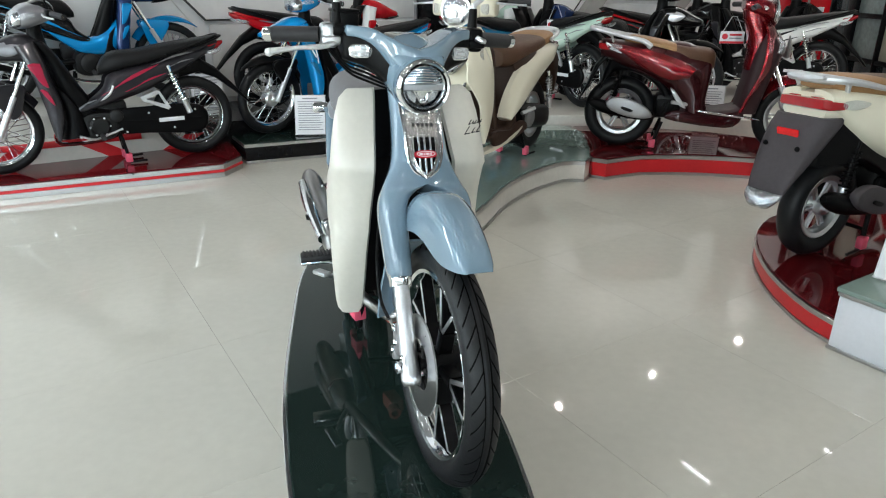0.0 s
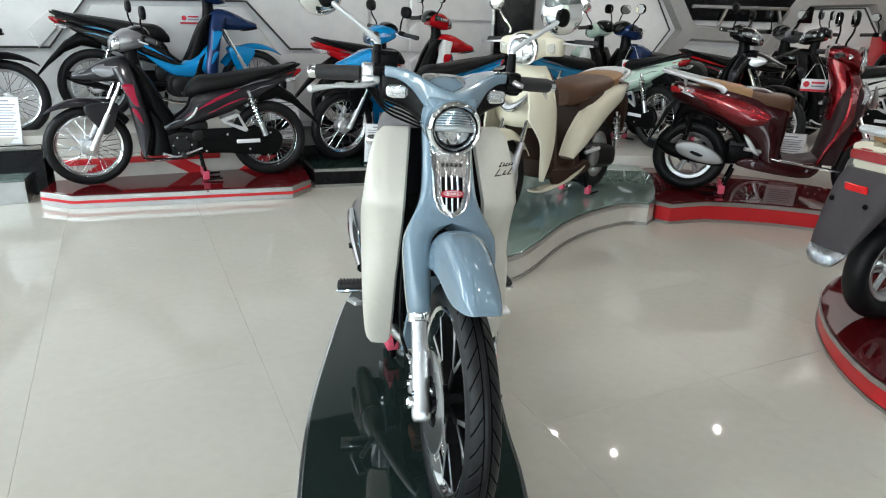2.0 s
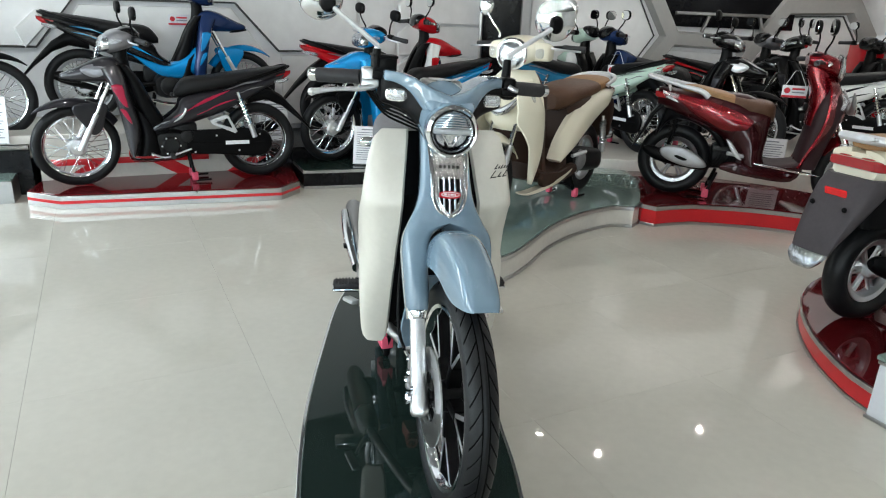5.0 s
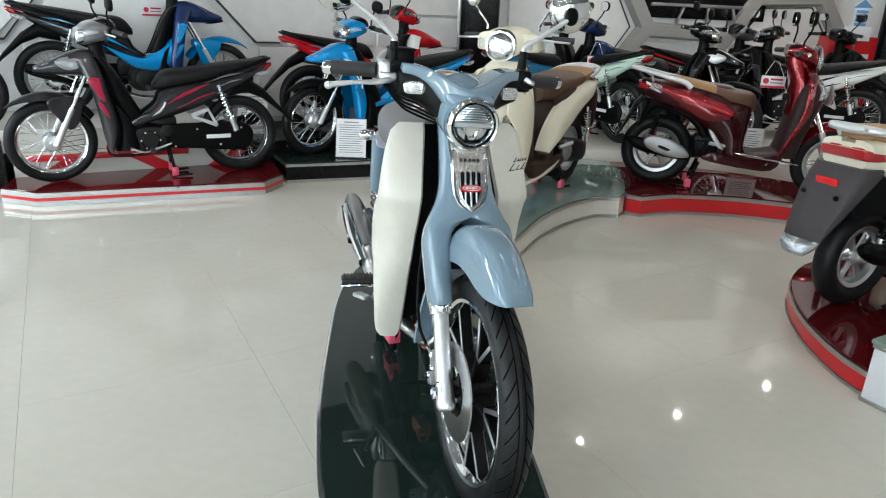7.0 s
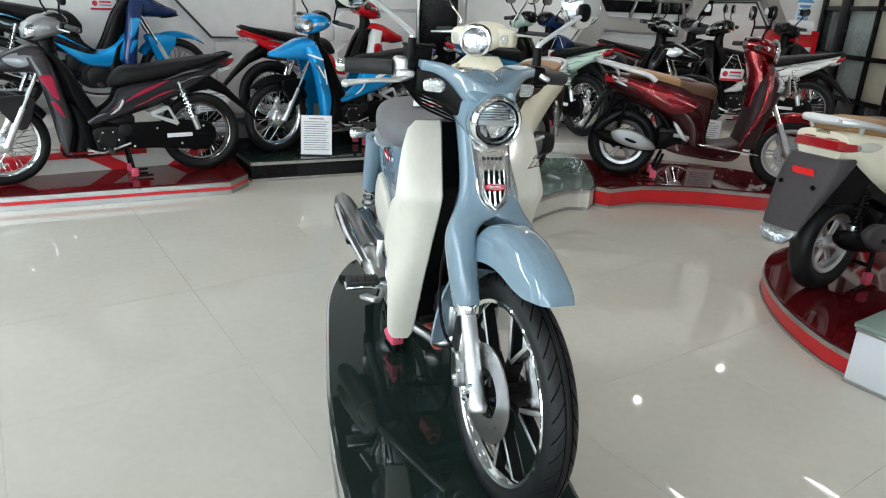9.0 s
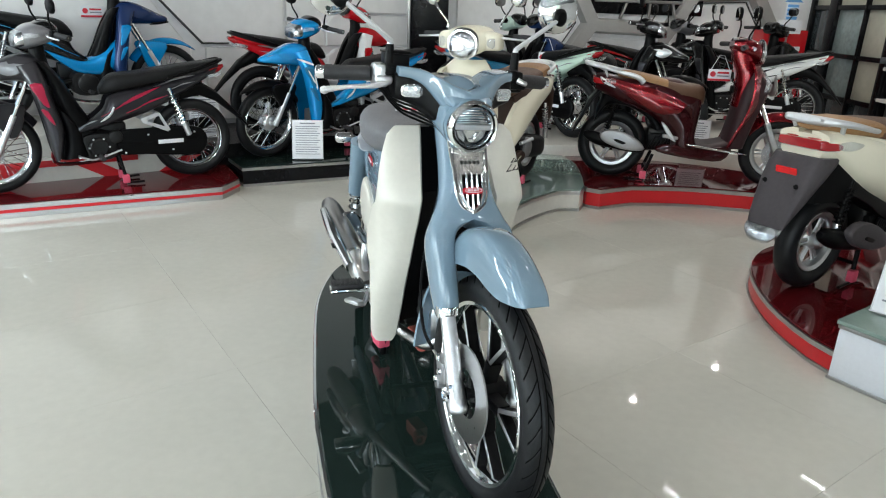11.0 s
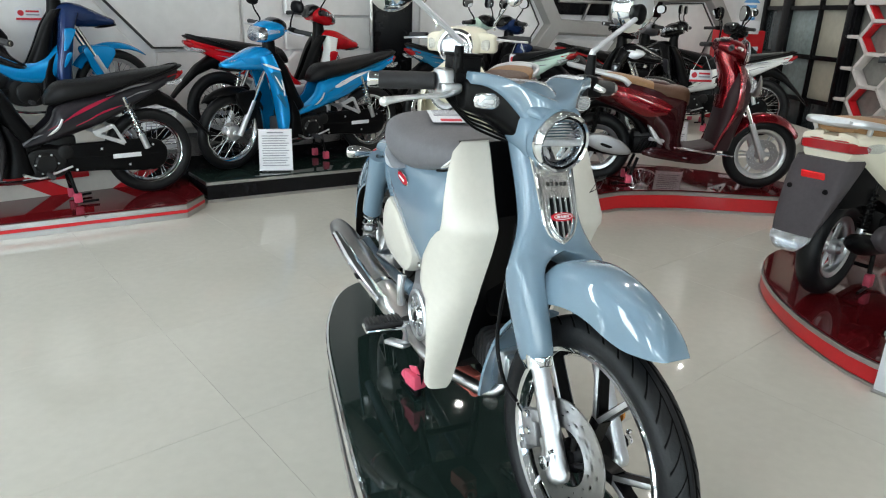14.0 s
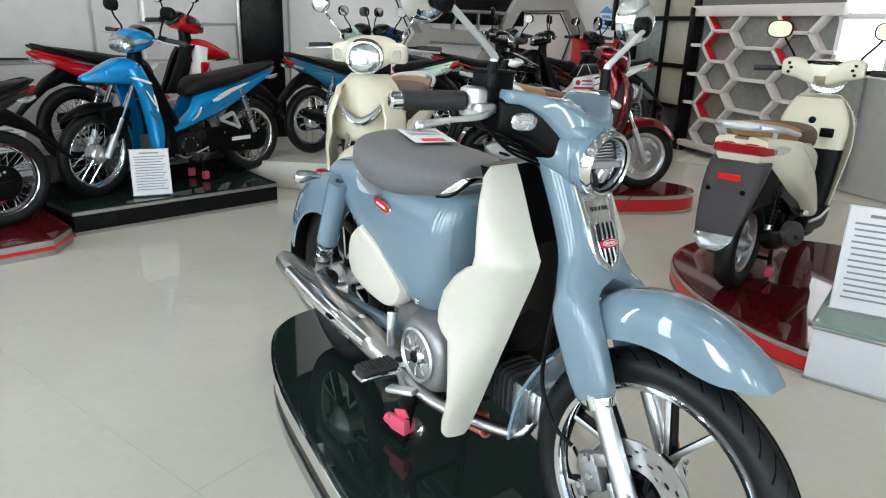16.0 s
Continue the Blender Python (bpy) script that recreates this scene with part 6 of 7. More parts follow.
    crest = catmull([Vector((x, z, 0)) for x, z, lo, w in guard], 3)
    hem = catmull([Vector((lo, w, 0)) for x, z, lo, w in guard], 3)
    rings = []
    for c, h in zip(crest, hem):
        out, inn = [], []
        for j in range(21):
            a = math.pi * j / 20
            ca, sa = math.cos(a), math.sin(a)
            drop = c.y - h.x
            y = h.y * math.copysign(abs(ca) ** 0.62, ca)
            z = h.x + drop * sa ** 0.80
            x = c.x + 0.10 * (z - h.x)
            out.append(Vector((x - 0.10 * drop, y, z)))
            inn.append(Vector((x - 0.10 * drop - 0.001, y * 0.95, h.x + (z - h.x) * 0.95 if sa > 0.05 else z)))
        rings.append(out + list(reversed(inn)))
    part("front_mudguard", skin(rings), MISTBLUE, b, "long grey-blue front mudguard")
    part("mud_flap", arc_shell(fxx, R, R + 0.042, R + 0.056, 138, 186, 0.066, 16, 0.25, 9, 1.12), MISTBLUE, b, "grey-blue rear flap of the front mudguard")
    # headlamp nacelle
    hc = Vector((-0.198, 0, 0.885))
    lampm = Matrix.Translation(hc) @ Matrix.Rotation(radians(6), 4, "Y") @ Matrix.Scale(0.95, 4)
    part("lamp_nacelle", moved(loft("x", [(-0.016, 0, 0.0, 0.060, 0.060), (-0.013, 0, 0.0, 0.0665, 0.0665), (0.020, 0, 0.0, 0.0665, 0.0665), (0.019, 0, 0.0, 0.0655, 0.0655), (-0.008, 0, 0.002, 0.067, 0.067), (-0.009, 0, 0.002, 0.0695, 0.0695), (-0.05, 0, 0.010, 0.073, 0.076), (-0.10, 0, 0.022, 0.074, 0.080), (-0.15, 0, 0.032, 0.066, 0.066)], 28, 2.2), lampm), MISTBLUE, b, "grey-blue lamp housing")
    hl = part("headlight", moved(turned([(0.0, -0.012), (0.03, -0.008), (0.052, 0.006), (0.058, 0.016)], axis="x", n=32), lampm), REFLECTOR, b, "round headlight")
    part("chrome_ring", moved(turned([(0.0665, 0.014), (0.0685, 0.024), (0.067, 0.036), (0.062, 0.042), (0.0575, 0.039), (0.0565, 0.02)], axis="x", n=40, loop=True), lampm), CHROME, hl)
    part("inner_ring", moved(turned([(0.0565, 0.028), (0.0565, 0.037), (0.0545, 0.038), (0.0540, 0.020)], axis="x", n=40, loop=True), lampm), GLOSSBLACK, hl)
    part("lamp_bar", moved(block((0.014, 0.098, 0.014), (0.024, 0, 0.0), 0.003), lampm), SILVER, hl)
    part("inner_bowl", moved(turned([(0.0540, 0.016), (0.0535, 0.031), (0.0495, 0.029), (0.0455, 0.012)], axis="x", n=36, loop=True), lampm), REFLECTOR, hl)
    for k in range(6):
        z = 0.010 + 0.0062 * k
        w = math.sqrt(max(0.0, 0.048 ** 2 - z * z))
        part("lamp_fin", moved(tube([(0.020, -w, z - 0.002), (0.026, 0, z + 0.001), (0.020, w, z - 0.002)], 0.0019, 6), lampm), CHROME, hl)
    part("lower_reflector", moved(skin([[Vector((x, y * k, -0.022 + z * k)) for y, z in ((-0.026, 0.014), (0.026, 0.014), (0.006, -0.016), (-0.006, -0.016))] for x, k in ((0.012, 0.7), (0.026, 1.0), (0.026, 0.8), (0.016, 0.55))]), lampm), CHROME, hl)
    for s in (-1, 1):
        part("lower_reflector", moved(skin([[Vector((x, s * y, z)) for y, z in ((0.012, -0.012), (0.040, -0.010), (0.034, -0.028), (0.016, -0.040))] for x in (0.012, 0.018)]), lampm), REFLECTOR, hl)
    part("lens", moved(turned([(0.0, 0.052), (0.025, 0.050), (0.045, 0.043), (0.056, 0.036)], axis="x", n=36), lampm), material("headlight_glass", (0.95, 0.97, 1.0), 0.02, var=0.0, trans=1.0, ior=1.08), hl, "clear headlight glass")
    # handlebar cover: a shallow V with two wings
    for s in (-1, 1):
        wing = loft("y", [(0.0, -0.272, 0.922, 0.085, 0.042), (0.035, -0.276, 0.932, 0.082, 0.042), (0.065, -0.290, 0.955, 0.072, 0.032), (0.095, -0.308, 0.981, 0.060, 0.020), (0.125, -0.325, 0.992, 0.054, 0.014), (0.150, -0.337, 0.994, 0.048, 0.013), (0.154, -0.339, 0.994, 0.045, 0.010)], 32, 7.0)
        part("bar_cover", wrap(wing, s), MISTBLUE, b, "grey-blue handlebar cover wing")
        lower = loft("y", [(0.035, -0.280, 0.890, 0.046, 0.030), (0.06, -0.285, 0.915, 0.054, 0.040), (0.095, -0.313, 0.945, 0.050, 0.040), (0.13, -0.330, 0.955, 0.046, 0.036), (0.156, -0.341, 0.958, 0.040, 0.032), (0.160, -0.342, 0.958, 0.030, 0.024)], 24, 5.0)
        part("bar_underside", wrap(lower, s), BLACK, b, "black underside of the handlebar cover")
        ind = part("indicator", wrap(moved(loft("x", [(0.0, 0, 0, 0.030, 0.0155), (0.008, 0, 0, 0.029, 0.0145), (0.012, 0, 0, 0.02, 0.008)], 18, 3.4, 1), Matrix.Translation((-0.279, 0.122, 0.950)) @ Matrix.Rotation(radians(14), 4, "Z") @ Matrix.Scale(0.86, 4)), s), LENS, b, "clear oblong indicator")
        part("indicator_rim", wrap(moved(loft("x", [(-0.004, 0, 0, 0.034, 0.019), (0.003, 0, 0, 0.034, 0.019), (0.005, 0, 0, 0.030, 0.016)], 18, 3.4, 1), Matrix.Translation((-0.279, 0.122, 0.950)) @ Matrix.Rotation(radians(14), 4, "Z") @ Matrix.Scale(0.86, 4)), s), CHROME, ind)
        part("indicator_bulb", wrap(moved(block((0.004, 0.026, 0.008), (0.0125, 0, 0), 0.002), Matrix.Translation((-0.279, 0.122, 0.950)) @ Matrix.Rotation(radians(14), 4, "Z") @ Matrix.Scale(0.86, 4)), s), SILVER, ind)
        part("switch_box", wrap(joined(block((0.055, 0.038, 0.058), (-0.352, 0.187, 0.979), 0.01), block((0.03, 0.045, 0.02), (-0.327, 0.185, 0.970), 0.006)), s), ALLOY if s < 0 else BLACK, b)
        gl = [(-0.364 - 0.050 * k / 24, 0.205 + 0.105 * k / 24, 0.980 - 0.006 * k / 24) for k in range(25)]
        part("grip", wrap(tube(gl, [0.0190 if k % 2 and k > 8 else 0.0185 for k in range(25)], 18, 1), s), GRIP, b, "black ribbed rubber grip")
        part("bar_end", wrap(joined(tube([(-0.414, 0.309, 0.974), (-0.422, 0.328, 0.973), (-0.424, 0.333, 0.973)], [0.016, 0.0165, 0.010], 16, 2)), s), CHROME, b)
        part("brake_lever" if s < 0 else "lever_stub", wrap(tube([(-0.322, 0.17, 0.966), (-0.310, 0.21, 0.956), (-0.318, 0.27, 0.950), (-0.333, 0.322, 0.940)] if s < 0 else [(-0.31, 0.18, 0.985), (-0.30, 0.19, 0.98), (-0.30, 0.20, 0.978)], [0.0085, 0.007, 0.0055, 0.0085] if s < 0 else [0.008, 0.007, 0.006], 10), s), ALLOY, b)
        if s < 0:
            part("lever_ball", wrap(turned([(0.0, -0.0105), (0.007, -0.0085), (0.0105, 0.0), (0.007, 0.0085), (0.0, 0.0105)], (-0.335, 0.328, 0.938), n=16), s), ALLOY, b)
        base, head = Vector((-0.325, 0.172, 1.01)), Vector((-0.37, 0.31, 1.165))
        mir = part("mirror", wrap(moved(loft("x", [(0.030, 0, 0, 0.012, 0.012), (0.027, 0, 0, 0.032, 0.032), (0.016, 0, 0, 0.050, 0.050), (0.0, 0, 0, 0.056, 0.056), (-0.006, 0, 0, 0.056, 0.056), (-0.008, 0, 0, 0.052, 0.052)], 28, 2.0), Matrix.Translation(head) @ Matrix.Rotation(radians(-8), 4, "Z")), s), CHROME, b, "round chromed mirror")
        part("mirror_glass", wrap(moved(turned([(0.0, -0.0095), (0.051, -0.0095)], axis="x", n=28), Matrix.Translation(head) @ Matrix.Rotation(radians(-8), 4, "Z")), s), MIRROR, mir)
        part("ball_joint", wrap(moved(loft("x", [(0.026, -0.012, -0.012, 0.016, 0.02), (0.044, -0.014, -0.014, 0.019, 0.023), (0.052, -0.015, -0.015, 0.012, 0.014)], 16, 2.2), Matrix.Translation(head)), s), BLACK, mir)
        part("stalk", wrap(tube([base, base + Vector((0.0, 0.0, 0.045)), base + Vector((0.003, 0.012, 0.062)), head + Vector((0.045, -0.02, -0.02))], [0.011, 0.008, 0.0065, 0.006], 10), s), SILVER, mir)
        part("stalk_boot", wrap(tube([base, base + Vector((0, 0, 0.045))], [0.0125, 0.010], 14, 1), s), BLACK, mir)
    part("instrument", loft("z", [(0.955, -0.335, 0, 0.052, 0.058), (0.984, -0.335, 0, 0.050, 0.055), (0.990, -0.335, 0, 0.044, 0.05)], 26, 2.0), STEEL, b, "round instrument housing")
    part("instrument_face", turned([(0.0, 0.9915), (0.040, 0.9912)], (-0.335, 0, 0), axis="z", n=26), GLOSSBLACK, b)
    part("bar_centre", loft("x", [(-0.182, 0, 0.930, 0.050, 0.010), (-0.21, 0, 0.938, 0.062, 0.020), (-0.29, 0, 0.942, 0.070, 0.024), (-0.36, 0, 0.945, 0.055, 0.018)], 20, 2.6), MISTBLUE, b)
    part("brake_reservoir", joined(block((0.056, 0.060, 0.036), (-0.345, -0.150, 1.018), 0.005), block((0.060, 0.064, 0.008), (-0.345, -0.150, 1.037), 0.003), block((0.03, 0.03, 0.03), (-0.335, -0.165, 0.995), 0.004)), BLACK, b, "black brake reservoir with lid")
    for k in range(4):
        part("cable", tube([(-0.335, -0.172 - 0.008 * k, 0.955), (-0.335 + 0.012 * k, -0.150, 0.922 - 0.007 * k), (-0.325 + 0.01 * k, -0.10, 0.905 - 0.009 * k), (-0.285, -0.050, 0.880 - 0.006 * k)], 0.0030, 7), BLACK, b, "black control cable")
    turn_front(b, Vector((-0.20, 0, 0.72)), ax, 6.2)
    for ob in b.children:
        ob.matrix_basis = Matrix.Translation((0, 0.005, 0)) @ ob.matrix_basis
    # ivory leg shields: curved sheets
    edges = ((0.864, -0.313, 0.083, -0.314, 0.148), (0.845, -0.300, 0.084, -0.309, 0.168), (0.80, -0.271, 0.089, -0.302, 0.182), (0.75, -0.240, 0.095, -0.293, 0.192), (0.695, -0.203, 0.101, -0.283, 0.200), (0.674, -0.207, 0.102, -0.286, 0.203),
             (0.664, -0.210, 0.103, -0.306, 0.204), (0.637, -0.219, 0.104, -0.338, 0.206), (0.59, -0.236, 0.108, -0.376, 0.207), (0.54, -0.254, 0.112, -0.393, 0.207), (0.515, -0.263, 0.113, -0.394, 0.207), (0.498, -0.269, 0.114, -0.380, 0.207), (0.484, -0.274, 0.116, -0.356, 0.206),
             (0.42, -0.297, 0.120, -0.352, 0.206), (0.34, -0.326, 0.124, -0.353, 0.204), (0.27, -0.352, 0.128, -0.375, 0.200), (0.24, -0.362, 0.132, -0.383, 0.195), (0.224, -0.368, 0.140, -0.382, 0.184))
    rows = [(z, [(x0, y0), (x0 + 0.14 * (x1 - x0), y0 + 0.50 * (y1 - y0)), (x0 + 0.50 * (x1 - x0), y0 + 0.86 * (y1 - y0)), (x1, y1)]) for z, x0, y0, x1, y1 in edges]
    for s in (-1, 1):
        outer = [catmull([Vector((x, y, z)) for x, y in pts], 4) for z, pts in rows]
        rings = []
        for r in outer:
            back = [Vector((p.x - 0.010, p.y - 0.006, p.z)) for p in reversed(r)]
            rings.append(r + back)
        sh = part("leg_shield", wrap(skin(rings), s), IVORY, b, "ivory plastic leg shield", 50)
        if s > 0:
            fm = Matrix.Translation((-0.222, 0.152, 0.775)) @ Matrix.Rotation(radians(29), 4, "Z") @ Matrix.Rotation(radians(24), 4, "Y") @ Matrix(((0, 0, 1, 0), (1, 0, 0, 0), (0, 1, 0, 0), (0, 0, 0, 1)))
            for x, y, w, h in ((-0.022, 0.016, 0.008, 0.014), (-0.011, 0.014, 0.007, 0.009), (-0.002, 0.014, 0.007, 0.011), (0.007, 0.014, 0.007, 0.009), (0.016, 0.014, 0.006, 0.009), (-0.008, -0.008, 0.020, 0.023), (0.012, -0.011, 0.012, 0.015), (0.029, -0.009, 0.013, 0.021)):
                slip = Matrix(((1, 0.35, 0, 0), (0, 1, 0, 0), (0, 0, 1, 0), (0, 0, 0, 1)))
                part("script_bar", moved(skin([[slip @ Vector((x + a, y + c, z)) for a, c in ((-w / 2, h / 2), (-w / 2, -h / 2), (w / 2, -h / 2), (w / 2, -h / 2 + 0.003), (-w / 2 + 0.003, -h / 2 + 0.003), (-w / 2 + 0.003, h / 2))] for z in (0, 0.0008)]), fm), BLACKINK, sh)
    part("inner_shield", skin([[Vector((x, y, z)) for x, y in ((-x0, -0.125), (-x0 - 0.02, -0.06), (-x0 - 0.03, 0), (-x0 - 0.02, 0.06), (-x0, 0.125), (-x0 - 0.05, 0.125), (-x0 - 0.08, 0), (-x0 - 0.05, -0.125))] for z, x0 in ((0.855, 0.328), (0.78, 0.290), (0.70, 0.250), (0.60, 0.275), (0.45, 0.325), (0.33, 0.37), (0.27, 0.395))]), BLACK, b, "black inner shield")
    # central tunnel, body and rear mudguard
    part("tunnel", loft("x", [(-0.33, 0, 0.55, 0.06, 0.13), (-0.42, 0, 0.50, 0.075, 0.11), (-0.52, 0, 0.49, 0.085, 0.10), (-0.62, 0, 0.50, 0.09, 0.10)], 20, 2.6), BLACK, b)
    part("body", loft("x", [(-0.50, 0, 0.655, 0.05, 0.085), (-0.535, 0, 0.615, 0.105, 0.145), (-0.60, 0, 0.585, 0.125, 0.175), (-0.70, 0, 0.585, 0.128, 0.180), (-0.82, 0, 0.60, 0.125, 0.160), (-0.95, 0, 0.635, 0.118, 0.118), (-1.06, 0, 0.665, 0.105, 0.08), (-1.16, 0, 0.675, 0.098, 0.055)], 28, 2.8), MISTBLUE, b, "grey-blue pressed body")
    part("rear_mudguard", arc_shell(-1.245, R, R + 0.105, R + 0.085, 60, 165, 0.100, 34, 1.25, 19, 0.9, 4.0), MISTBLUE, b, "grey-blue rear mudguard")
    part("rear_flap", arc_shell(-1.245, R, R + 0.06, R + 0.06, 140, 190, 0.07, 14, 0.3, 9, 1.0), BLACK, b)
    for s in (-1, 1):
        part("side_cover", wrap(panel([(-0.912, 0.588), (-0.880, 0.583), (-0.800, 0.556), (-0.690, 0.487), (-0.680, 0.455), (-0.705, 0.420), (-0.760, 0.398), (-0.870, 0.405), (-0.945, 0.425), (-0.978, 0.470), (-0.965, 0.540)], 0.080, 0.137, 0.5, 4), s), IVORY, b, "ivory side cover")
        part("cover_screw", wrap(turned([(0.0, 0.150), (0.007, 0.149), (0.009, 0.145)], (-0.575, 0, 0.485), n=12), s), CHROME, b)
        lo = part("body_emblem", wrap(moved(loft("y", [(0.0, 0, 0, 0.040, 0.0135), (0.003, 0, 0, 0.038, 0.012)], 20, 2.4, 1), Matrix.Translation((-0.785, 0.1245, 0.674)) @ Matrix.Rotation(radians(10), 4, "Y")), s), BADGERED, b, "red emblem")
        part("emblem_rim", wrap(moved(loft("y", [(-0.001, 0, 0, 0.044, 0.0165), (0.001, 0, 0, 0.043, 0.0155)], 20, 2.4, 1), Matrix.Translation((-0.785, 0.1245, 0.674)) @ Matrix.Rotation(radians(10), 4, "Y")), s), CHROME, lo)
        part("emblem_line", wrap(moved(block((0.046, 0.0015, 0.006), (0, 0.004, 0), 0.0005), Matrix.Translation((-0.785, 0.1245, 0.674)) @ Matrix.Rotation(radians(10), 4, "Y")), s), CARD, lo)
        shock(b, (-1.045, 0.118 * s, 0.685), (-1.215, 0.118 * s, R + 0.02), 0.026, CHROME, MISTBLUE)
        part("swing_arm", tube([(-0.74, 0.10 * s, 0.335), (-1.0, 0.102 * s, 0.31), (-1.27, 0.102 * s, R)], [0.022, 0.021, 0.018], 12), MISTBLUE, b, "grey-blue swing arm")
        ri = part("rear_indicator", wrap(tube([(-1.205, 0.105, 0.665), (-1.215, 0.135, 0.668), (-1.22, 0.175, 0.668), (-1.222, 0.185, 0.668)], [0.010, 0.019, 0.020, 0.008], 14, 2), s), CHROME, b)
        part("lens", wrap(loft("x", [(-1.215, 0.155, 0.668, 0.024, 0.017), (-1.245, 0.155, 0.668, 0.020, 0.013)], 14, 2.2, 1), s), LENS, ri)
        part("footrest", wrap(joined(tube([(-0.615, 0.13, 0.292), (-0.62, 0.275, 0.297)], 0.010, 10, 1)), s), CHROME, b)
        fr = part("footrest_pad", wrap(block((0.052, 0.105, 0.016), (-0.62, 0.232, 0.308), 0.006), s), GRIP, b, "black rubber footrest")
        for k in range(9):
            part("tread_rib", wrap(block((0.046, 0.006, 0.005), (-0.62, 0.19 + 0.0105 * k, 0.3175), 0.0015), s), GRIP, fr)
        part("footrest_edge", wrap(block((0.057, 0.112, 0.012), (-0.62, 0.232, 0.294), 0.005), s), CHROME, fr)
    # seat with pale sides and the paper on it
    part("seat", loft("x", [(-0.512, 0, 0.784, 0.055, 0.022), (-0.530, 0, 0.784, 0.086, 0.038), (-0.62, 0, 0.776, 0.126, 0.054), (-0.74, 0, 0.766, 0.146, 0.066), (-0.84, 0, 0.770, 0.150, 0.070), (-0.935, 0, 0.782, 0.132, 0.062), (-0.985, 0, 0.790, 0.085, 0.036), (-1.0, 0, 0.792, 0.03, 0.012)], 26, 2.7), SEATGREY, b, "grey vinyl solo seat")
    for s in (-1, 1):
        part("seat_side", wrap(panel([(-0.80, 0.700), (-0.87, 0.735), (-0.93, 0.800), (-0.965, 0.828), (-0.990, 0.795), (-0.965, 0.730), (-0.88, 0.697)], 0.085, 0.158, 0.5, 3, lambda x, z: -max(0, -0.87 - x) * 0.62), s), SEATPALE, b, "pale grey seat side")
        part("seat_hinge", wrap(panel([(-0.495, 0.784), (-0.525, 0.756), (-0.56, 0.748), (-0.553, 0.757), (-0.525, 0.782), (-0.50, 0.798)], 0.04, 0.104, 0.4, 3, lambda x, z: -max(0, x + 0.56) * 0.5), s), CHROME, b, "chromed seat front bracket")
        part("hinge_edge", wrap(tube([(-0.492, 0.072, 0.782), (-0.525, 0.089, 0.753), (-0.565, 0.104, 0.744)], 0.0035, 6), s), BLACK, b)
    pp = part("paper_slip", moved(block((0.17, 0.11, 0.0015), (0, 0, 0), 0.0004), pose(-0.805, 0.020, 0.8445, 0, 3, -14)), CARD, b, "printed paper slip under plastic on the seat")
    part("red_print", moved(block((0.03, 0.06, 0.0010), (0.06, 0, 0.0012), 0.0002), pose(-0.805, 0.020, 0.8445, 0, 3, -14)), REDINK, pp)
    for k in range(5):
        part("text_bar", moved(block((0.006, 0.085, 0.0010), (-0.075 + 0.018 * k, 0, 0.0012), 0.0002), pose(-0.805, 0.020, 0.8445, 0, 3, -14)), INK, pp)
    # tail lamp on the mudguard
    part("tail_light", loft("x", [(-1.40, 0, 0.60, 0.04, 0.035), (-1.43, 0, 0.60, 0.045, 0.04), (-1.455, 0, 0.595, 0.03, 0.025)], 18, 2.2), REDLENS, b, "round red tail light")
    rw = part("rear_wheel", turned([(0.0, 0.07), (0.02, 0.07), (0.055, 0.06), (0.07, 0.03), (0.07, -0.03), (0.055, -0.05), (0.02, -0.07), (0.0, -0.07)], n=28), ALLOY, b)
    rw.matrix_basis = Matrix.Translation((-1.245, 0, R))
    spoke_wheel(rw, R, False)
    # engine
    e = part("engine", joined(loft("y", [(-0.150, -0.56, 0.345, 0.055, 0.055), (-0.140, -0.56, 0.345, 0.088, 0.085), (-0.10, -0.565, 0.345, 0.105, 0.098), (0.0, -0.575, 0.34, 0.125, 0.105), (0.10, -0.565, 0.345, 0.105, 0.098), (0.14, -0.56, 0.345, 0.08, 0.08)], 24, 2.8), loft("x", [(-0.62, -0.03, 0.37, 0.09, 0.07), (-0.74, -0.02, 0.37, 0.08, 0.06)], 16, 3)), ENGINE, b, "aluminium engine")
    for q in range(8):
        a = 2 * math.pi * q / 8
        part("cover_rib", moved(block((0.028, 0.008, 0.007), (0.040, 0, 0), 0.002), Matrix.Translation((-0.56, -0.153, 0.345)) @ Matrix.Rotation(a, 4, "Y")), CHROME, e)
    part("cover_ring", turned([(0.068, -0.146), (0.072, -0.154), (0.066, -0.158), (0.060, -0.152)], (-0.56, 0, 0.345), n=30, loop=True), ALLOY, e)
    part("cover_cap", turned([(0.0, -0.162), (0.018, -0.161), (0.026, -0.154), (0.03, -0.148)], (-0.56, 0, 0.345), n=20), CHROME, e)
    fins = []
    for k in range(10):
        for dx, h in ((0.0, 0.045), (0.001, 0.058), (0.006, 0.058), (0.007, 0.045)):
            fins.append(oval("x", -0.47 + 0.0165 * k + dx, 0, 0.337 - 0.0015 * k, h, h * 0.95, 16, 5))
    part("cylinder", skin(fins), material("dark_cylinder_casting", (0.10, 0.10, 0.105), 0.45, 0.7, var=0.15, bump=0.15, bscale=120), e, "finned cylinder")
    part("cylinder_head", joined(block((0.06, 0.11, 0.10), (-0.285, 0, 0.32), 0.016), block((0.03, 0.08, 0.08), (-0.245, 0, 0.32), 0.012)), ALLOY, e)
    part("belly", block((0.20, 0.16, 0.05), (-0.55, 0, 0.245), 0.016), ENGINEBLACK, e)
    part("bracket", tube([(-0.66, -0.165, 0.425), (-0.655, -0.172, 0.385), (-0.665, -0.165, 0.335)], [0.013, 0.010, 0.011], 10), ALLOY, b)
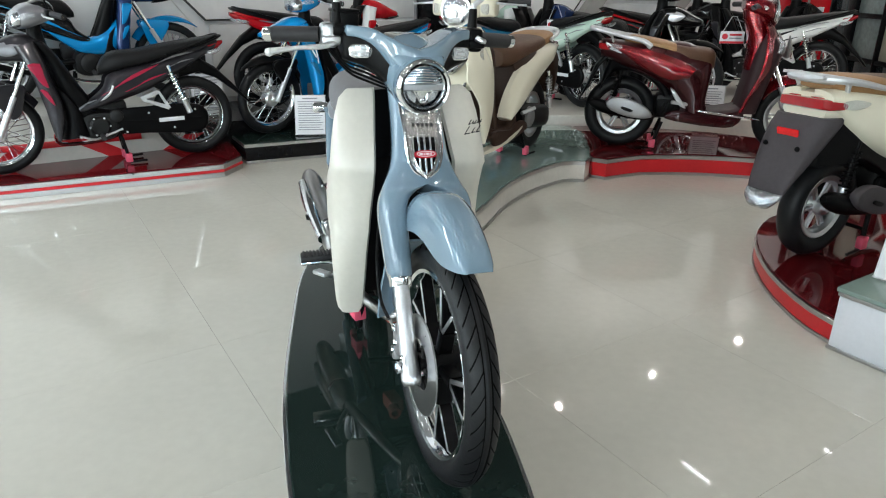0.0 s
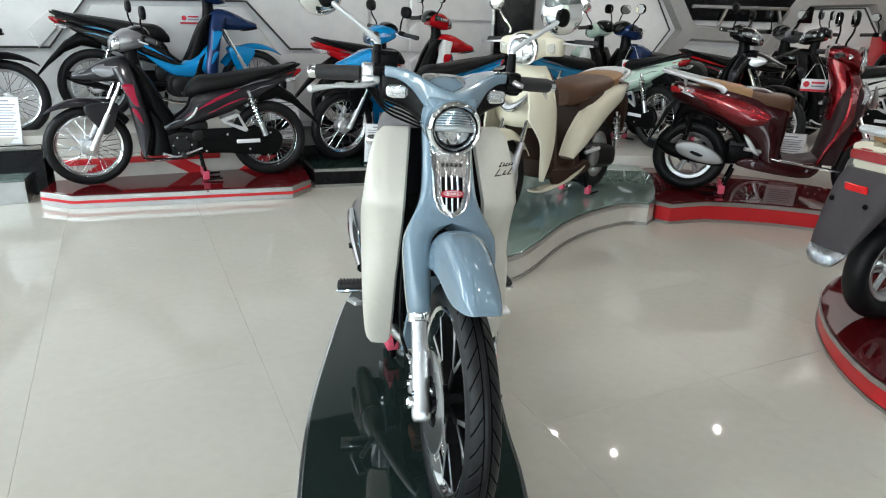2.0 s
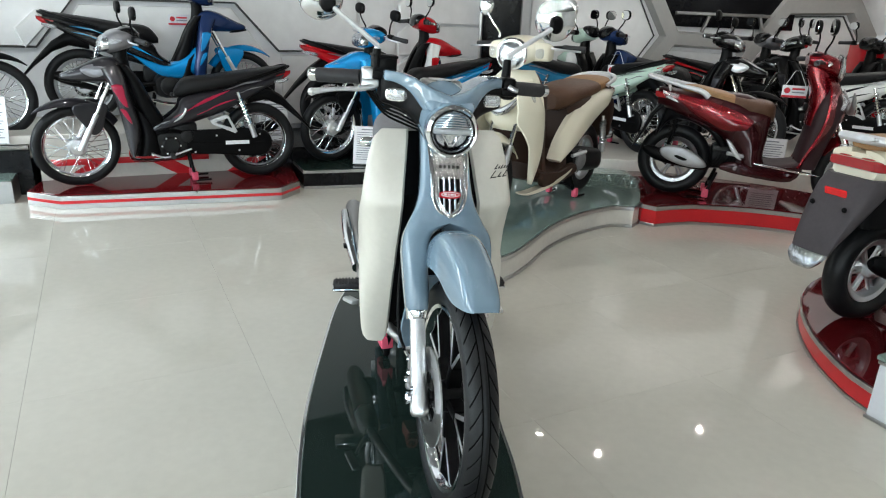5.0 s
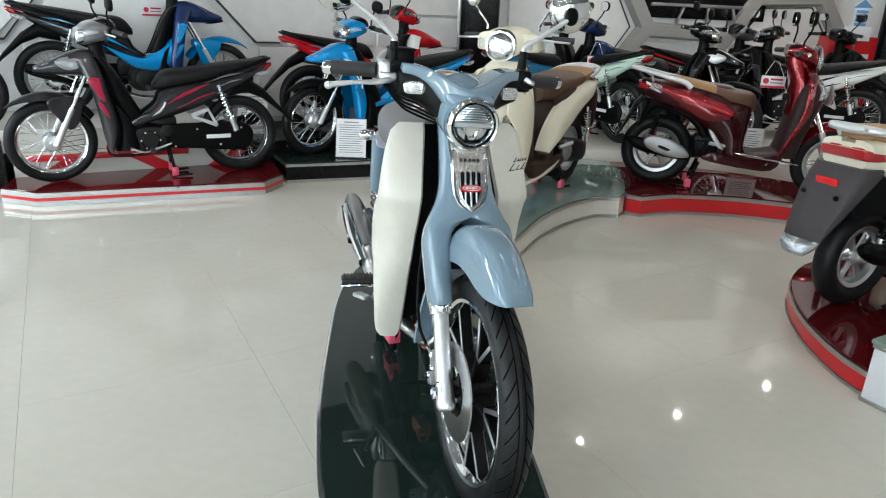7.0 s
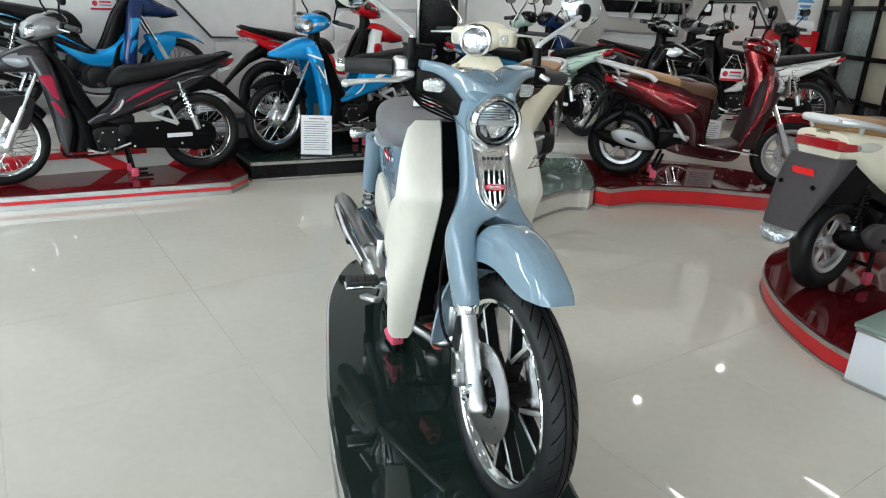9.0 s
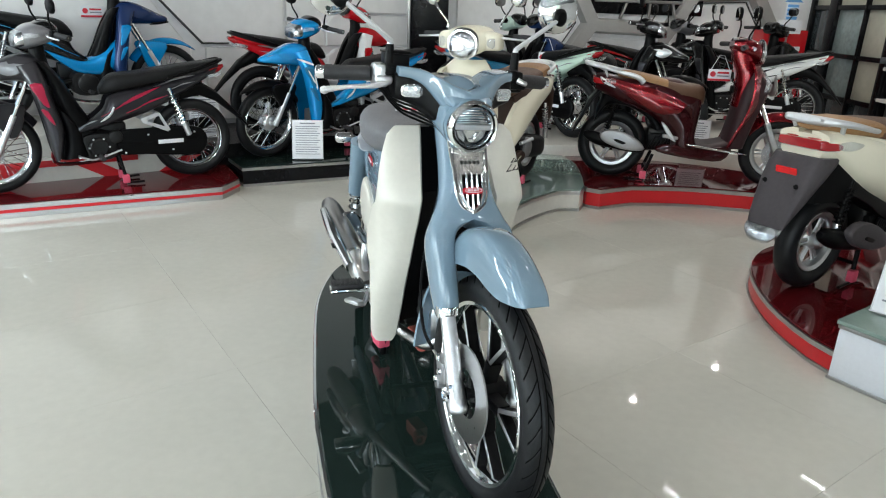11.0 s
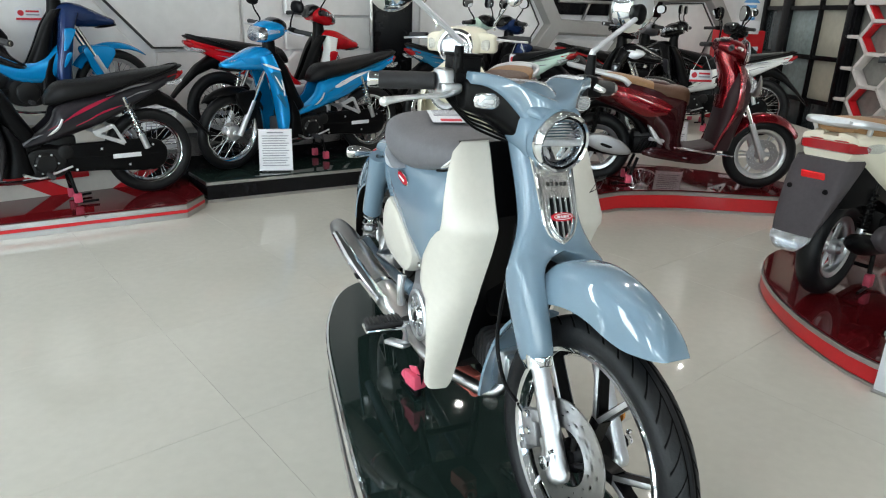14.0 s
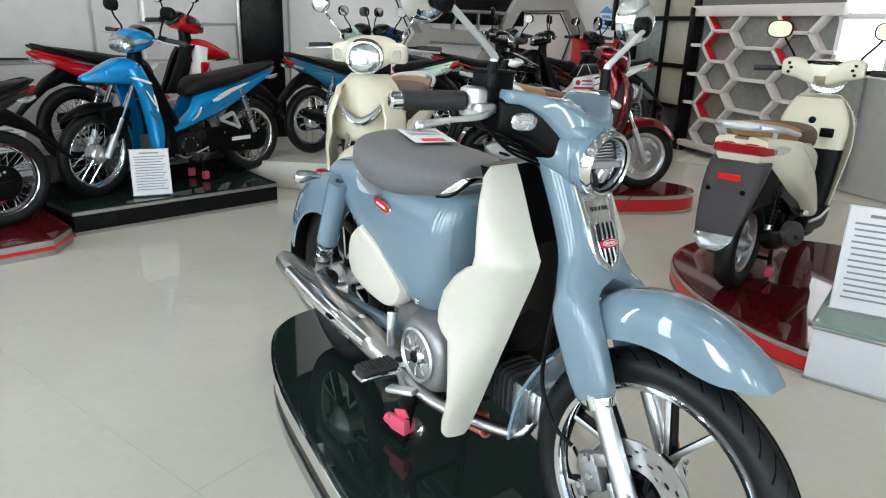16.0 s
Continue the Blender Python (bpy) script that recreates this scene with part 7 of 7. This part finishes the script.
    # exhaust
    part("exhaust_pipe", tube([(-0.27, -0.02, 0.275), (-0.285, -0.05, 0.242), (-0.36, -0.085, 0.235), (-0.50, -0.135, 0.238), (-0.62, -0.158, 0.270), (-0.70, -0.165, 0.30)], 0.0165, 12), STEEL, b, "steel exhaust pipe")
    mf = part("muffler", tube([(-0.64, -0.160, 0.285), (-0.70, -0.165, 0.295), (-0.78, -0.172, 0.312), (-1.10, -0.198, 0.362), (-1.22, -0.208, 0.381), (-1.275, -0.212, 0.390)], [0.025, 0.036, 0.041, 0.043, 0.038, 0.028], 22), STEEL, b, "steel muffler")
    part("muffler_guard", joined(tube([(-0.72, -0.205, 0.325), (-0.95, -0.232, 0.365), (-1.14, -0.245, 0.400)], [0.018, 0.024, 0.016], 12)), CHROME, mf)
    for k in range(3):
        part("guard_slot", block((0.030, 0.010, 0.008), (-0.86 - 0.10 * k, -0.2465 - 0.0035 * k, 0.356 + 0.016 * k), 0.002, (0, 9, 5)), BLACK, mf)
    for x in (-0.80, -1.08):
        part("muffler_clamp", tube([(x, -0.176 + (x + 0.80) * -0.08, 0.318 - (x + 0.80) * 0.155), (x - 0.016, -0.178 + (x + 0.80) * -0.08, 0.321 - (x + 0.80) * 0.155)], 0.0455, 22, 1), CHROME, mf)
    part("muffler_mouth", turned([(0.0, -1.281), (0.016, -1.2805), (0.022, -1.276)], (0, -0.2125, 0.391), axis="x", n=18), BLACK, mf)
    # pedals and stand
    part("brake_pedal", joined(tube([(-0.62, -0.165, 0.275), (-0.56, -0.19, 0.262), (-0.52, -0.215, 0.285)], [0.008, 0.008, 0.007], 9), moved(block((0.085, 0.030, 0.014), (0, 0, 0), 0.006), pose(-0.505, -0.228, 0.298, 0, -12, 20))), ALLOY, b, "aluminium brake pedal")
    part("gear_pedal", joined(tube([(-0.60, 0.165, 0.275), (-0.48, 0.19, 0.275), (-0.44, 0.205, 0.285)], 0.008, 9), block((0.05, 0.05, 0.014), (-0.44, 0.215, 0.288), 0.006)), ALLOY, b)
    part("centre_stand", joined(*[tube([(-0.66, 0.07 * s, 0.235), (-0.675, 0.095 * s, 0.10), (-0.68, 0.105 * s, 0.012)], 0.012, 10, 2) for s in (-1, 1)], tube([(-0.675, -0.09, 0.13), (-0.675, 0.09, 0.13)], 0.010, 8, 1), *[tube([(-0.68, 0.105 * s, 0.012), (-0.80, 0.115 * s, 0.014)], 0.009, 8, 1) for s in (-1, 1)]), BLACK, b)
    part("stand_lock", joined(block((0.060, 0.042, 0.046), (-0.695, -0.108, 0.062), 0.004, (0, 0, 12)), turned([(0.011, -0.020), (0.016, -0.020), (0.016, 0.020), (0.011, 0.020)], (-0.735, -0.118, 0.052), axis="x", n=16, loop=True), block((0.045, 0.006, 0.030), (-0.690, -0.112, 0.095), 0.002, (18, -20, 12))), PINK, b, "pink plastic stand lock")
    part("pipe_sleeve", joined(block((0.075, 0.045, 0.048), (-0.475, -0.030, 0.172), 0.006, (0, 0, 14)), turned([(0.012, -0.016), (0.020, -0.016), (0.020, 0.016), (0.012, 0.016)], (-0.425, -0.035, 0.172), axis="x", n=16, loop=True)), material("salmon_plastic", (0.50, 0.13, 0.10), 0.42, var=0.12), b, "salmon plastic sleeve under the pipe")
    return b


def spoke_wheel(wh, R, front):
    """Tyre, polished rim, six pairs of thin cast spokes, and the drilled disc."""
    w = 0.073 if front else 0.084
    part("tyre", tyre_bm(R, w, 760 if front else 456, 0.0016, 1.5, 38), RUBBER, wh, "black tyre with slanted tread grooves", 50).data.materials.append(GROOVESHADE)
    rr = R - 0.060
    part("rim", turned([(rr, 0.026), (rr - 0.003, 0.0295), (rr - 0.012, 0.027), (rr - 0.022, 0.014), (rr - 0.026, 0), (rr - 0.022, -0.014), (rr - 0.012, -0.027), (rr - 0.003, -0.0295), (rr, -0.026), (rr - 0.006, 0)], n=64, loop=True), CHROME if front else ALLOY, wh, "polished rim")
    for k in range(5):
        a = radians(74 + 72 * k)

        def bar(r0, a0, r1, a1, half, y0, y1):
            """A flat spoke bar between two places in the wheel's plane."""
            p0, p1 = Vector((r0 * math.cos(a0), 0, r0 * math.sin(a0))), Vector((r1 * math.cos(a1), 0, r1 * math.sin(a1)))
            side = (p1 - p0).normalized().cross(Vector((0, 1, 0))) * half
            c = min(0.002, (y1 - y0) * 0.4)
            return skin([[p + side * u + Vector((0, y, 0)) for u, y in ((1, y0 + c), (0.75, y0), (-0.75, y0), (-1, y0 + c), (-1, y1 - c), (-0.75, y1), (0.75, y1), (1, y1 - c))] for p in (p0, p1)])

        sp = part("spoke", joined(bar(0.030, a, 0.098, a, 0.012, -0.018, 0.018), *[bar(0.088, a - 0.03 * q, rr - 0.016, a + 0.245 * q, 0.0062, -0.014, 0.014) for q in (-1, 1)]), BLACK, wh, "black cast spoke with polished faces")
        for f in (-1, 1):
            y0, y1 = sorted((0.0142 * f, 0.0157 * f))
            part("polished_face", joined(*[bar(0.086, a, rr - 0.018, a + 0.245 * q, 0.0055, y0, y1) for q in (-1, 1)]), ALLOY, sp)
    if front:
        part("brake_disc", disc_bm(0.118, -0.052), STEEL, wh, "drilled steel brake disc")
        for k in range(6):
            a = 2 * math.pi * k / 6
            part("disc_arm", tube([(0.030 * math.cos(a), -0.050, 0.030 * math.sin(a)), (0.058 * math.cos(a + 0.25), -0.052, 0.058 * math.sin(a + 0.25))], 0.006, 6, 1), ENGINEBLACK, wh)

# ---- the machines on their stands ----
def by_front(front, ahead, z, wb=1.23):
    """The same from the front wheel's foot and the way ahead."""
    a = Vector((*ahead, 0)).normalized()
    c = Vector((*front, 0)) - a * wb / 2
    return Matrix.Translation((c.x, c.y, z)) @ Matrix.Rotation(math.atan2(a.y, a.x), 4, "Z")


def by_rear(rear, ahead, z, wb=1.23):
    a = Vector((*ahead, 0)).normalized()
    return by_front((rear[0] + a.x * wb, rear[1] + a.y * wb), ahead, z, wb)


G = "motorcycles"
step_motorcycle(Matrix.Translation((-0.007, 1.56, PBLACK)) @ Matrix.Rotation(math.atan2(-0.9613, 0.2756), 4, "Z"))
W = (0.83, 0.555)
underbone(by_front((-2.965, 4.32), (-W[0], -W[1]), PGREY + 0.002), "graphite step-through motorcycle with red stripes on the red stand", G, GUNMETAL, GREYPAINT, CRIMSON, fender=GREYPAINT, shieldm=GUNMETAL, headm=TITANIUM, steer=10, trim=TITANIUM, graphic=TITANIUM)
underbone(by_rear((-3.42, 5.12), W, 0.422), "bright blue and black step-through motorcycle on the raised step", G, NAVY, GLOSSBLACK, BLUE, fender=BLUE, shieldm=NAVY, headm=NAVY, rim=ALLOY, spine=BLUE, graphic=CYAN)
underbone(by_front((-1.485, 5.42), (-0.81, -0.587), PD + 0.002), "bright blue step-through motorcycle with black seat on a black stand", G, BLUE, BLUE, CYAN, fender=BLACK, shieldm=BLUE, headm=BLUE, steer=14, decal=WHITE, graphic=CYAN)
underbone(by_rear((-1.66, 5.98), W, 0.262), "red and white step-through motorcycle with black seat", G, RED, RED, RED, fender=RED, shieldm=WHITE, headm=RED, tail=RED, rim=BLACK, spine=SILVER)
underbone(by_front((-3.72, 4.52), (0.83, 0.555), 0.362), "dark step-through motorcycle on the glass-topped stand", G, BLACK, BLACK, RED, fender=BLACK)
scooter(by_rear((0.50, 5.02), (-0.465, -0.885), PCURVE, 1.28), "ivory scooter with brown and tan seat on a curved stand", "scooters", CREAM, classic=True, look_style="leaf", floorm=DARKBROWN, inner=DARKBROWN, rear_under=DARKBROWN, core=DARKBROWN, leaf=CREAM, shell=CREAM)
scooter(by_rear((1.19, 5.175), (0.983, -0.184), PCURVE - 0.003, 1.17), "wine-red scooter with brown and tan seat on a red stand", "scooters", WINERED, wb=1.17, rf=0.255, rr=0.255, rear_under=BLACK, spring=BLACK, inner=MAROON, floorm=MAROON, core=SHADEDWINE, look_style="sweep")
scooter(by_rear((1.660, 3.120), (0.87, 0.49), 0.110, 1.28), "ivory scooter with silver grab rail on a round red stand", "scooters", CREAM, guard=DARKGREY, inner=CREAM, spring=BLACK, sill=BLACK, floorm=BLACK, rr=0.235, long_guard=True)
underbone(by_rear((1.12, 6.40), (-0.60, 0.80), TIER), "mint green and white step-through motorcycle on the cream step", G, MINT, MINT, WHITE, fender=MINT, shieldm=WHITE, headm=MINT)
underbone(by_rear((0.05, 6.45), (0.86, 0.51), TIER), "blue motorcycle with a red tail light beside the black column", G, NAVY, CYAN, CYAN, fender=NAVY)
underbone(by_front((2.02, 6.25), (0.75, -0.66), TIER), "black step-through motorcycle with silver nose facing the hall", G, GLOSSBLACK, GLOSSBLACK, GREYPAINT, headm=GLOSSBLACK, shieldm=GLOSSBLACK, trim=SILVER, steer=12)
underbone(by_rear((1.62, 7.35), (0.93, 0.36), TIER), "black and red step-through motorcycle on the back step", G, GLOSSBLACK, GLOSSBLACK, RED, tail=RED, headm=TITANIUM, graphic=RED)
underbone(by_rear((2.72, 7.55), (0.93, 0.36), TIER), "black step-through motorcycle with a red tail light", G, GLOSSBLACK, GLOSSBLACK, RED, headm=GLOSSBLACK)
underbone(by_rear((3.38, 6.85), (-0.86, 0.50), TIER), "white and red step-through motorcycle on the cream step", G, GLOSSBLACK, WHITE, GREYPAINT, headm=GLOSSBLACK, shieldm=GLOSSBLACK, fender=BLACK)

# ---- cards, signs and the right-hand side ----
def info_card(m, w=0.20, h=0.27):
    c = thing("information_card", m, "white printed sheet in a clear slanted holder", "sign", "information cards")
    part("sheet", block((w, 0.004, h), (0, 0, h / 2), 0.001), CARD, c)
    part("frame", joined(*[block((w + 0.014, 0.007, 0.007), (0, 0.001, z), 0.002) for z in (0, h)], *[block((0.007, 0.007, h), (x, 0.001, h / 2), 0.002) for x in (-w / 2, w / 2)]), SILVER, c)
    part("foot", block((w * 0.9, 0.10, 0.006), (0, 0.04, -0.004), 0.002), LENS, c)
    part("headline_bar", block((w * 0.5, 0.0015, h * 0.03), (0, -0.0028, h * 0.92), 0.0004), INK, c)
    for k in range(13):
        part("text_bar", block((w * (0.82 - 0.06 * (k % 3)), 0.0012, h * 0.018), (-w * 0.02 * (k % 3), -0.0028, h * (0.84 - 0.06 * k)), 0.0003), INK, c)
    return c


info_card(Matrix.Translation((-1.165, 5.36, PD + 0.012)) @ Matrix.Rotation(radians(6), 4, "Z") @ Matrix.Rotation(radians(-14), 4, "X"), 0.235, 0.30)
info_card(Matrix.Translation((-3.585, 4.265, 0.372)) @ Matrix.Rotation(radians(20), 4, "Z") @ Matrix.Rotation(radians(-10), 4, "X"), 0.24, 0.32)
info_card(Matrix.Translation((-1.98, 5.43, PGREY + 0.2)) @ Matrix.Rotation(radians(28), 4, "Z") @ Matrix.Rotation(radians(-10), 4, "X"), 0.24, 0.32)
info_card(Matrix.Translation((2.05, 5.75, TIER - 0.01)) @ Matrix.Rotation(radians(-10), 4, "Z") @ Matrix.Rotation(radians(-12), 4, "X"), 0.22, 0.30)
tag_card((1.965, 5.27, 0.92), 0.165, 0.085, -8, 0.10)
tag_card((0.86, 6.62, 0.92), 0.16, 0.10, 8)
tag_card(tuple(wall_point(LW0, LW1, S(-2.95, 5.81), 1.215, 0.035)), 0.17, 0.085, 33.5, 0.02)

# white pedestal with a glass slab and a printed sheet
ped = thing("pedestal", Matrix.Translation((1.44, 2.43, 0)) @ Matrix.Rotation(radians(-56), 4, "Z"), "white pedestal with steel base and thick glass top", "pedestal")
part("body", block((1.1, 0.75, 0.205), (0.55, 0.375, 0.115), 0.004), material("white_laminate", (0.66, 0.68, 0.72), 0.35, coat=0.2, var=0.03), ped)
part("base_trim", block((1.11, 0.76, 0.014), (0.55, 0.375, 0.007), 0.003), STEEL, ped)
part("top_trim", block((1.11, 0.76, 0.014), (0.55, 0.375, 0.226), 0.003), STEEL, ped)
part("glass_slab", block((1.12, 0.77, 0.018), (0.55, 0.375, 0.244), 0.003), GREENGLASS, ped, "thick greenish glass slab")
info_card(Matrix.Translation((1.70, 2.40, 0.262)) @ Matrix.Rotation(radians(-47), 4, "Z") @ Matrix.Rotation(radians(-14), 4, "X"), 0.30, 0.42)

# ---- glass partition, hexagonal lattice and window on the right-hand side ----
EASTM = Matrix.Translation((4.5, 7.18, 0)) @ Matrix.Rotation(radians(-90), 4, "Z")
# opaque panes: what the glass shows and reflects is put into their colours
PALE = material("beige_reflection_pane", (0.40, 0.39, 0.32), 0.35, coat=0.3, var=0.10, scale=1.2)
DIM = material("dim_glass", (0.035, 0.045, 0.05), 0.08, coat=0.6, var=0.2, scale=2)
TEAL = material("grey_green_glass", (0.20, 0.25, 0.25), 0.12, coat=0.5, var=0.2, scale=2)
gp_ = thing("glass_partition", Matrix.Translation((4.5, 9.0, 0)) @ Matrix.Rotation(radians(-90), 4, "Z"), "black-framed glass partition, reflections put into its pane colours", "partition")
for _x, _w in ((0.04, 0.06), (0.52, 0.16), (1.17, 0.03), (1.74, 0.10)):
    part("post", block((_w, 0.07, 2.6), (_x, 0, 1.3), 0.006), BLACKPANEL, gp_)
for _z in (0.05, 0.48, 0.95, 1.48, 2.0):
    part("rail", block((1.76, 0.05, 0.05), (0.90, 0, _z), 0.005), BLACKPANEL, gp_)
for _i, (_x, _w) in enumerate(((0.255, 0.37), (0.877, 0.555), (1.437, 0.505))):
    for _k, (_z0, _z1) in enumerate(((0.075, 0.455), (0.505, 0.925), (0.975, 1.455), (1.505, 1.975))):
        part("pane", block((_w, 0.008, _z1 - _z0), (_x, 0.02, (_z0 + _z1) / 2), 0.001), (DIM, TEAL, PALE)[_i] if _k in (1, 2) else (DIM, DIM, DIM, PALE)[_k], gp_)
part("kick_board", block((1.76, 0.05, 0.10), (0.90, -0.03, 0.05), 0.004), STEEL, gp_)

lat = thing("hexagon_lattice", EASTM, "white hexagonal lattice screen with red and grey cells", "lattice screen")
HEXWHITE = material("lattice_white_paint", (0.66, 0.62, 0.60), 0.45, var=0.05)
part("backing", block((2.15, 0.02, 1.55), (1.05, 0.06, 0.86), 0.004), material("grey_tinted_board", (0.24, 0.24, 0.225), 0.25, coat=0.4, var=0.15, scale=1.5), lat, "grey backing board")
part("top_bar", block((2.0, 0.10, 0.11), (0.88, -0.01, 1.555), 0.01), HEXWHITE, lat)
part("upper_panel", block((1.9, 0.05, 0.62), (0.88, 0.02, 1.92), 0.01), material("dark_grey_board", (0.16, 0.16, 0.155), 0.5, var=0.08), lat)
part("bottom_bar", block((2.0, 0.10, 0.07), (0.88, -0.01, 0.10), 0.008), HEXWHITE, lat)
part("edge_post", block((0.10, 0.12, 1.6), (-0.10, 0.0, 0.80), 0.008), BLACKPANEL, lat)


def lattice_bar(x0, z0, x1, z1, mat=HEXWHITE, name="lattice_bar", wide=0.034, deep=0.10):
    ang = math.degrees(math.atan2(z1 - z0, x1 - x0))
    part(name, block((math.hypot(x1 - x0, z1 - z0) + 0.012, deep, wide), ((x0 + x1) / 2, -0.01, (z0 + z1) / 2), 0.004, (0, -ang, 0)), mat, lat)


for _c in (0.40, 1.42):
    for _j, _z in enumerate((0.565, 0.88, 1.195)):
        corners = [(_c + u, _z + v) for u, v in ((-0.13, 0.157), (0.13, 0.157), (0.275, 0.0), (0.13, -0.157), (-0.13, -0.157), (-0.275, 0.0))]
        for q in (0, 1, 2, 4, 5) + ((3,) if _j == 0 else ()):
            lattice_bar(*corners[q], *corners[(q + 1) % 6])
        lattice_bar(_c + 0.275, _z, _c + 0.745 if _c < 1 else 1.86, _z)
        if _c < 1:
            lattice_bar(-0.08, _z, _c - 0.275, _z)
        lining = ((4, 5), (), (4, 5, 0), (1,), (), (3, 4))[_j + (3 if _c > 1 else 0)]
        inner = [(_c + (x - _c) * 0.86, _z + (z - _z) * 0.82) for x, z in corners]
        for q in lining:
            lattice_bar(*inner[q], *inner[(q + 1) % 6], REDBAND, "cell_lining", 0.012, 0.085)
    for q in (-1, 1):
        lattice_bar(_c + 0.13 * q, 1.352, _c + 0.265 * q, 1.50)
        lattice_bar(_c + 0.13 * q, 0.408, _c + 0.275 * q, 0.25)
        lattice_bar(_c + 0.275 * q, 0.25, _c + 0.13 * q, 0.12)
    lattice_bar(_c - 0.105, 1.372, _c - 0.225, 1.49, REDBAND, "cell_lining", 0.014, 0.085)

# bright window beyond the lattice
SKYGLOW = material("daylit_outside", (0.92, 0.96, 1.0), 0.5, emit=2.2)
win = tagged(part("window_1", block((1.0, 0.02, 0.66), (0, 0, 0), 0.002), SKYGLOW, None), "tall bright shop window with white frame", "window", kind="structure")
win.matrix_world = Matrix.Translation((4.56, 4.85, 1.38)) @ Matrix.Rotation(radians(-90), 4, "Z")
for _x in (-0.52, 0.0, 0.52):
    part("window_frame", block((0.05, 0.06, 0.76), (_x, -0.02, 0), 0.006), WHITEPLASTIC, win)
for _z in (-0.35, 0.12, 0.35):
    part("window_frame", block((1.1, 0.06, 0.05), (0, -0.022, _z), 0.006), WHITEPLASTIC, win)

# red cabinet with an arrow sign by the back wall
rc = thing("red_cabinet", Matrix.Translation((3.73, 8.12, 0)) @ Matrix.Rotation(radians(14), 4, "Z"), "tall red cabinet with pale lettering bars", "cabinet")
part("body", block((0.46, 0.34, 1.0), (0, 0, 0.72), 0.012), RED, rc)
part("plinth", block((0.5, 0.36, 0.2), (0, 0, 0.12), 0.006), BLACK, rc)
for _k in range(3):
    part("text_bar", block((0.26 - 0.05 * _k, 0.004, 0.05), (0.02, -0.173, 1.02 - 0.1 * _k), 0.001), CARD, rc)
sg = thing("arrow_sign", Matrix.Translation((3.72, 7.92, 1.20)) @ Matrix.Rotation(radians(10), 4, "Z"), "white sign with a striped blue arrow", "sign")
part("board", block((0.30, 0.008, 0.14), (0, 0, 0.05), 0.002), CARD, sg)
for _k in range(4):
    part("arrow_bar", block((0.13, 0.006, 0.03), (0, -0.004, 0.145 + 0.042 * _k), 0.001), BLUEINK, sg)
part("arrow_head", skin([[Vector((x, y, z)) for x, z in ((-0.11, 0.31), (0.11, 0.31), (0.0, 0.39))] for y in (-0.006, 0.002)]), BLUEINK, sg)
part("arrow_back", block((0.16, 0.004, 0.26), (0, 0.003, 0.21), 0.001), CARD, sg)
part("stem", block((0.02, 0.02, 0.4), (0, 0.02, -0.2), 0.002), STEEL, sg)

# ---- floor tiles, last: 0.8 m polished tiles with hairline joints ----
_ta, _tb = Vector((0.826, 0.564)), Vector((-0.564, 0.826))
_tile_me = bpy.data.meshes.new("tile")
_bm = block((0.7994, 0.7994, 0.010), (0, 0, -0.005), 0.0004, None, 1)
_bm.to_mesh(_tile_me)
_bm.free()
_tile_me.materials.append(TILE)
for _i in range(-13, 14):
    for _j in range(-9, 17):
        _c = _ta * (0.62 + 0.4 + 0.8 * _i) + _tb * (1.65 + 0.4 + 0.8 * _j)
        if -6.2 < _c.x < 4.5 and -5.1 < _c.y < 8.6:
            _o = new("tile", _tile_me)
            _o.parent = floor
            _o.matrix_basis = Matrix.Translation((_c.x, _c.y, 0)) @ Matrix.Rotation(math.atan2(_ta.y, _ta.x), 4, "Z")
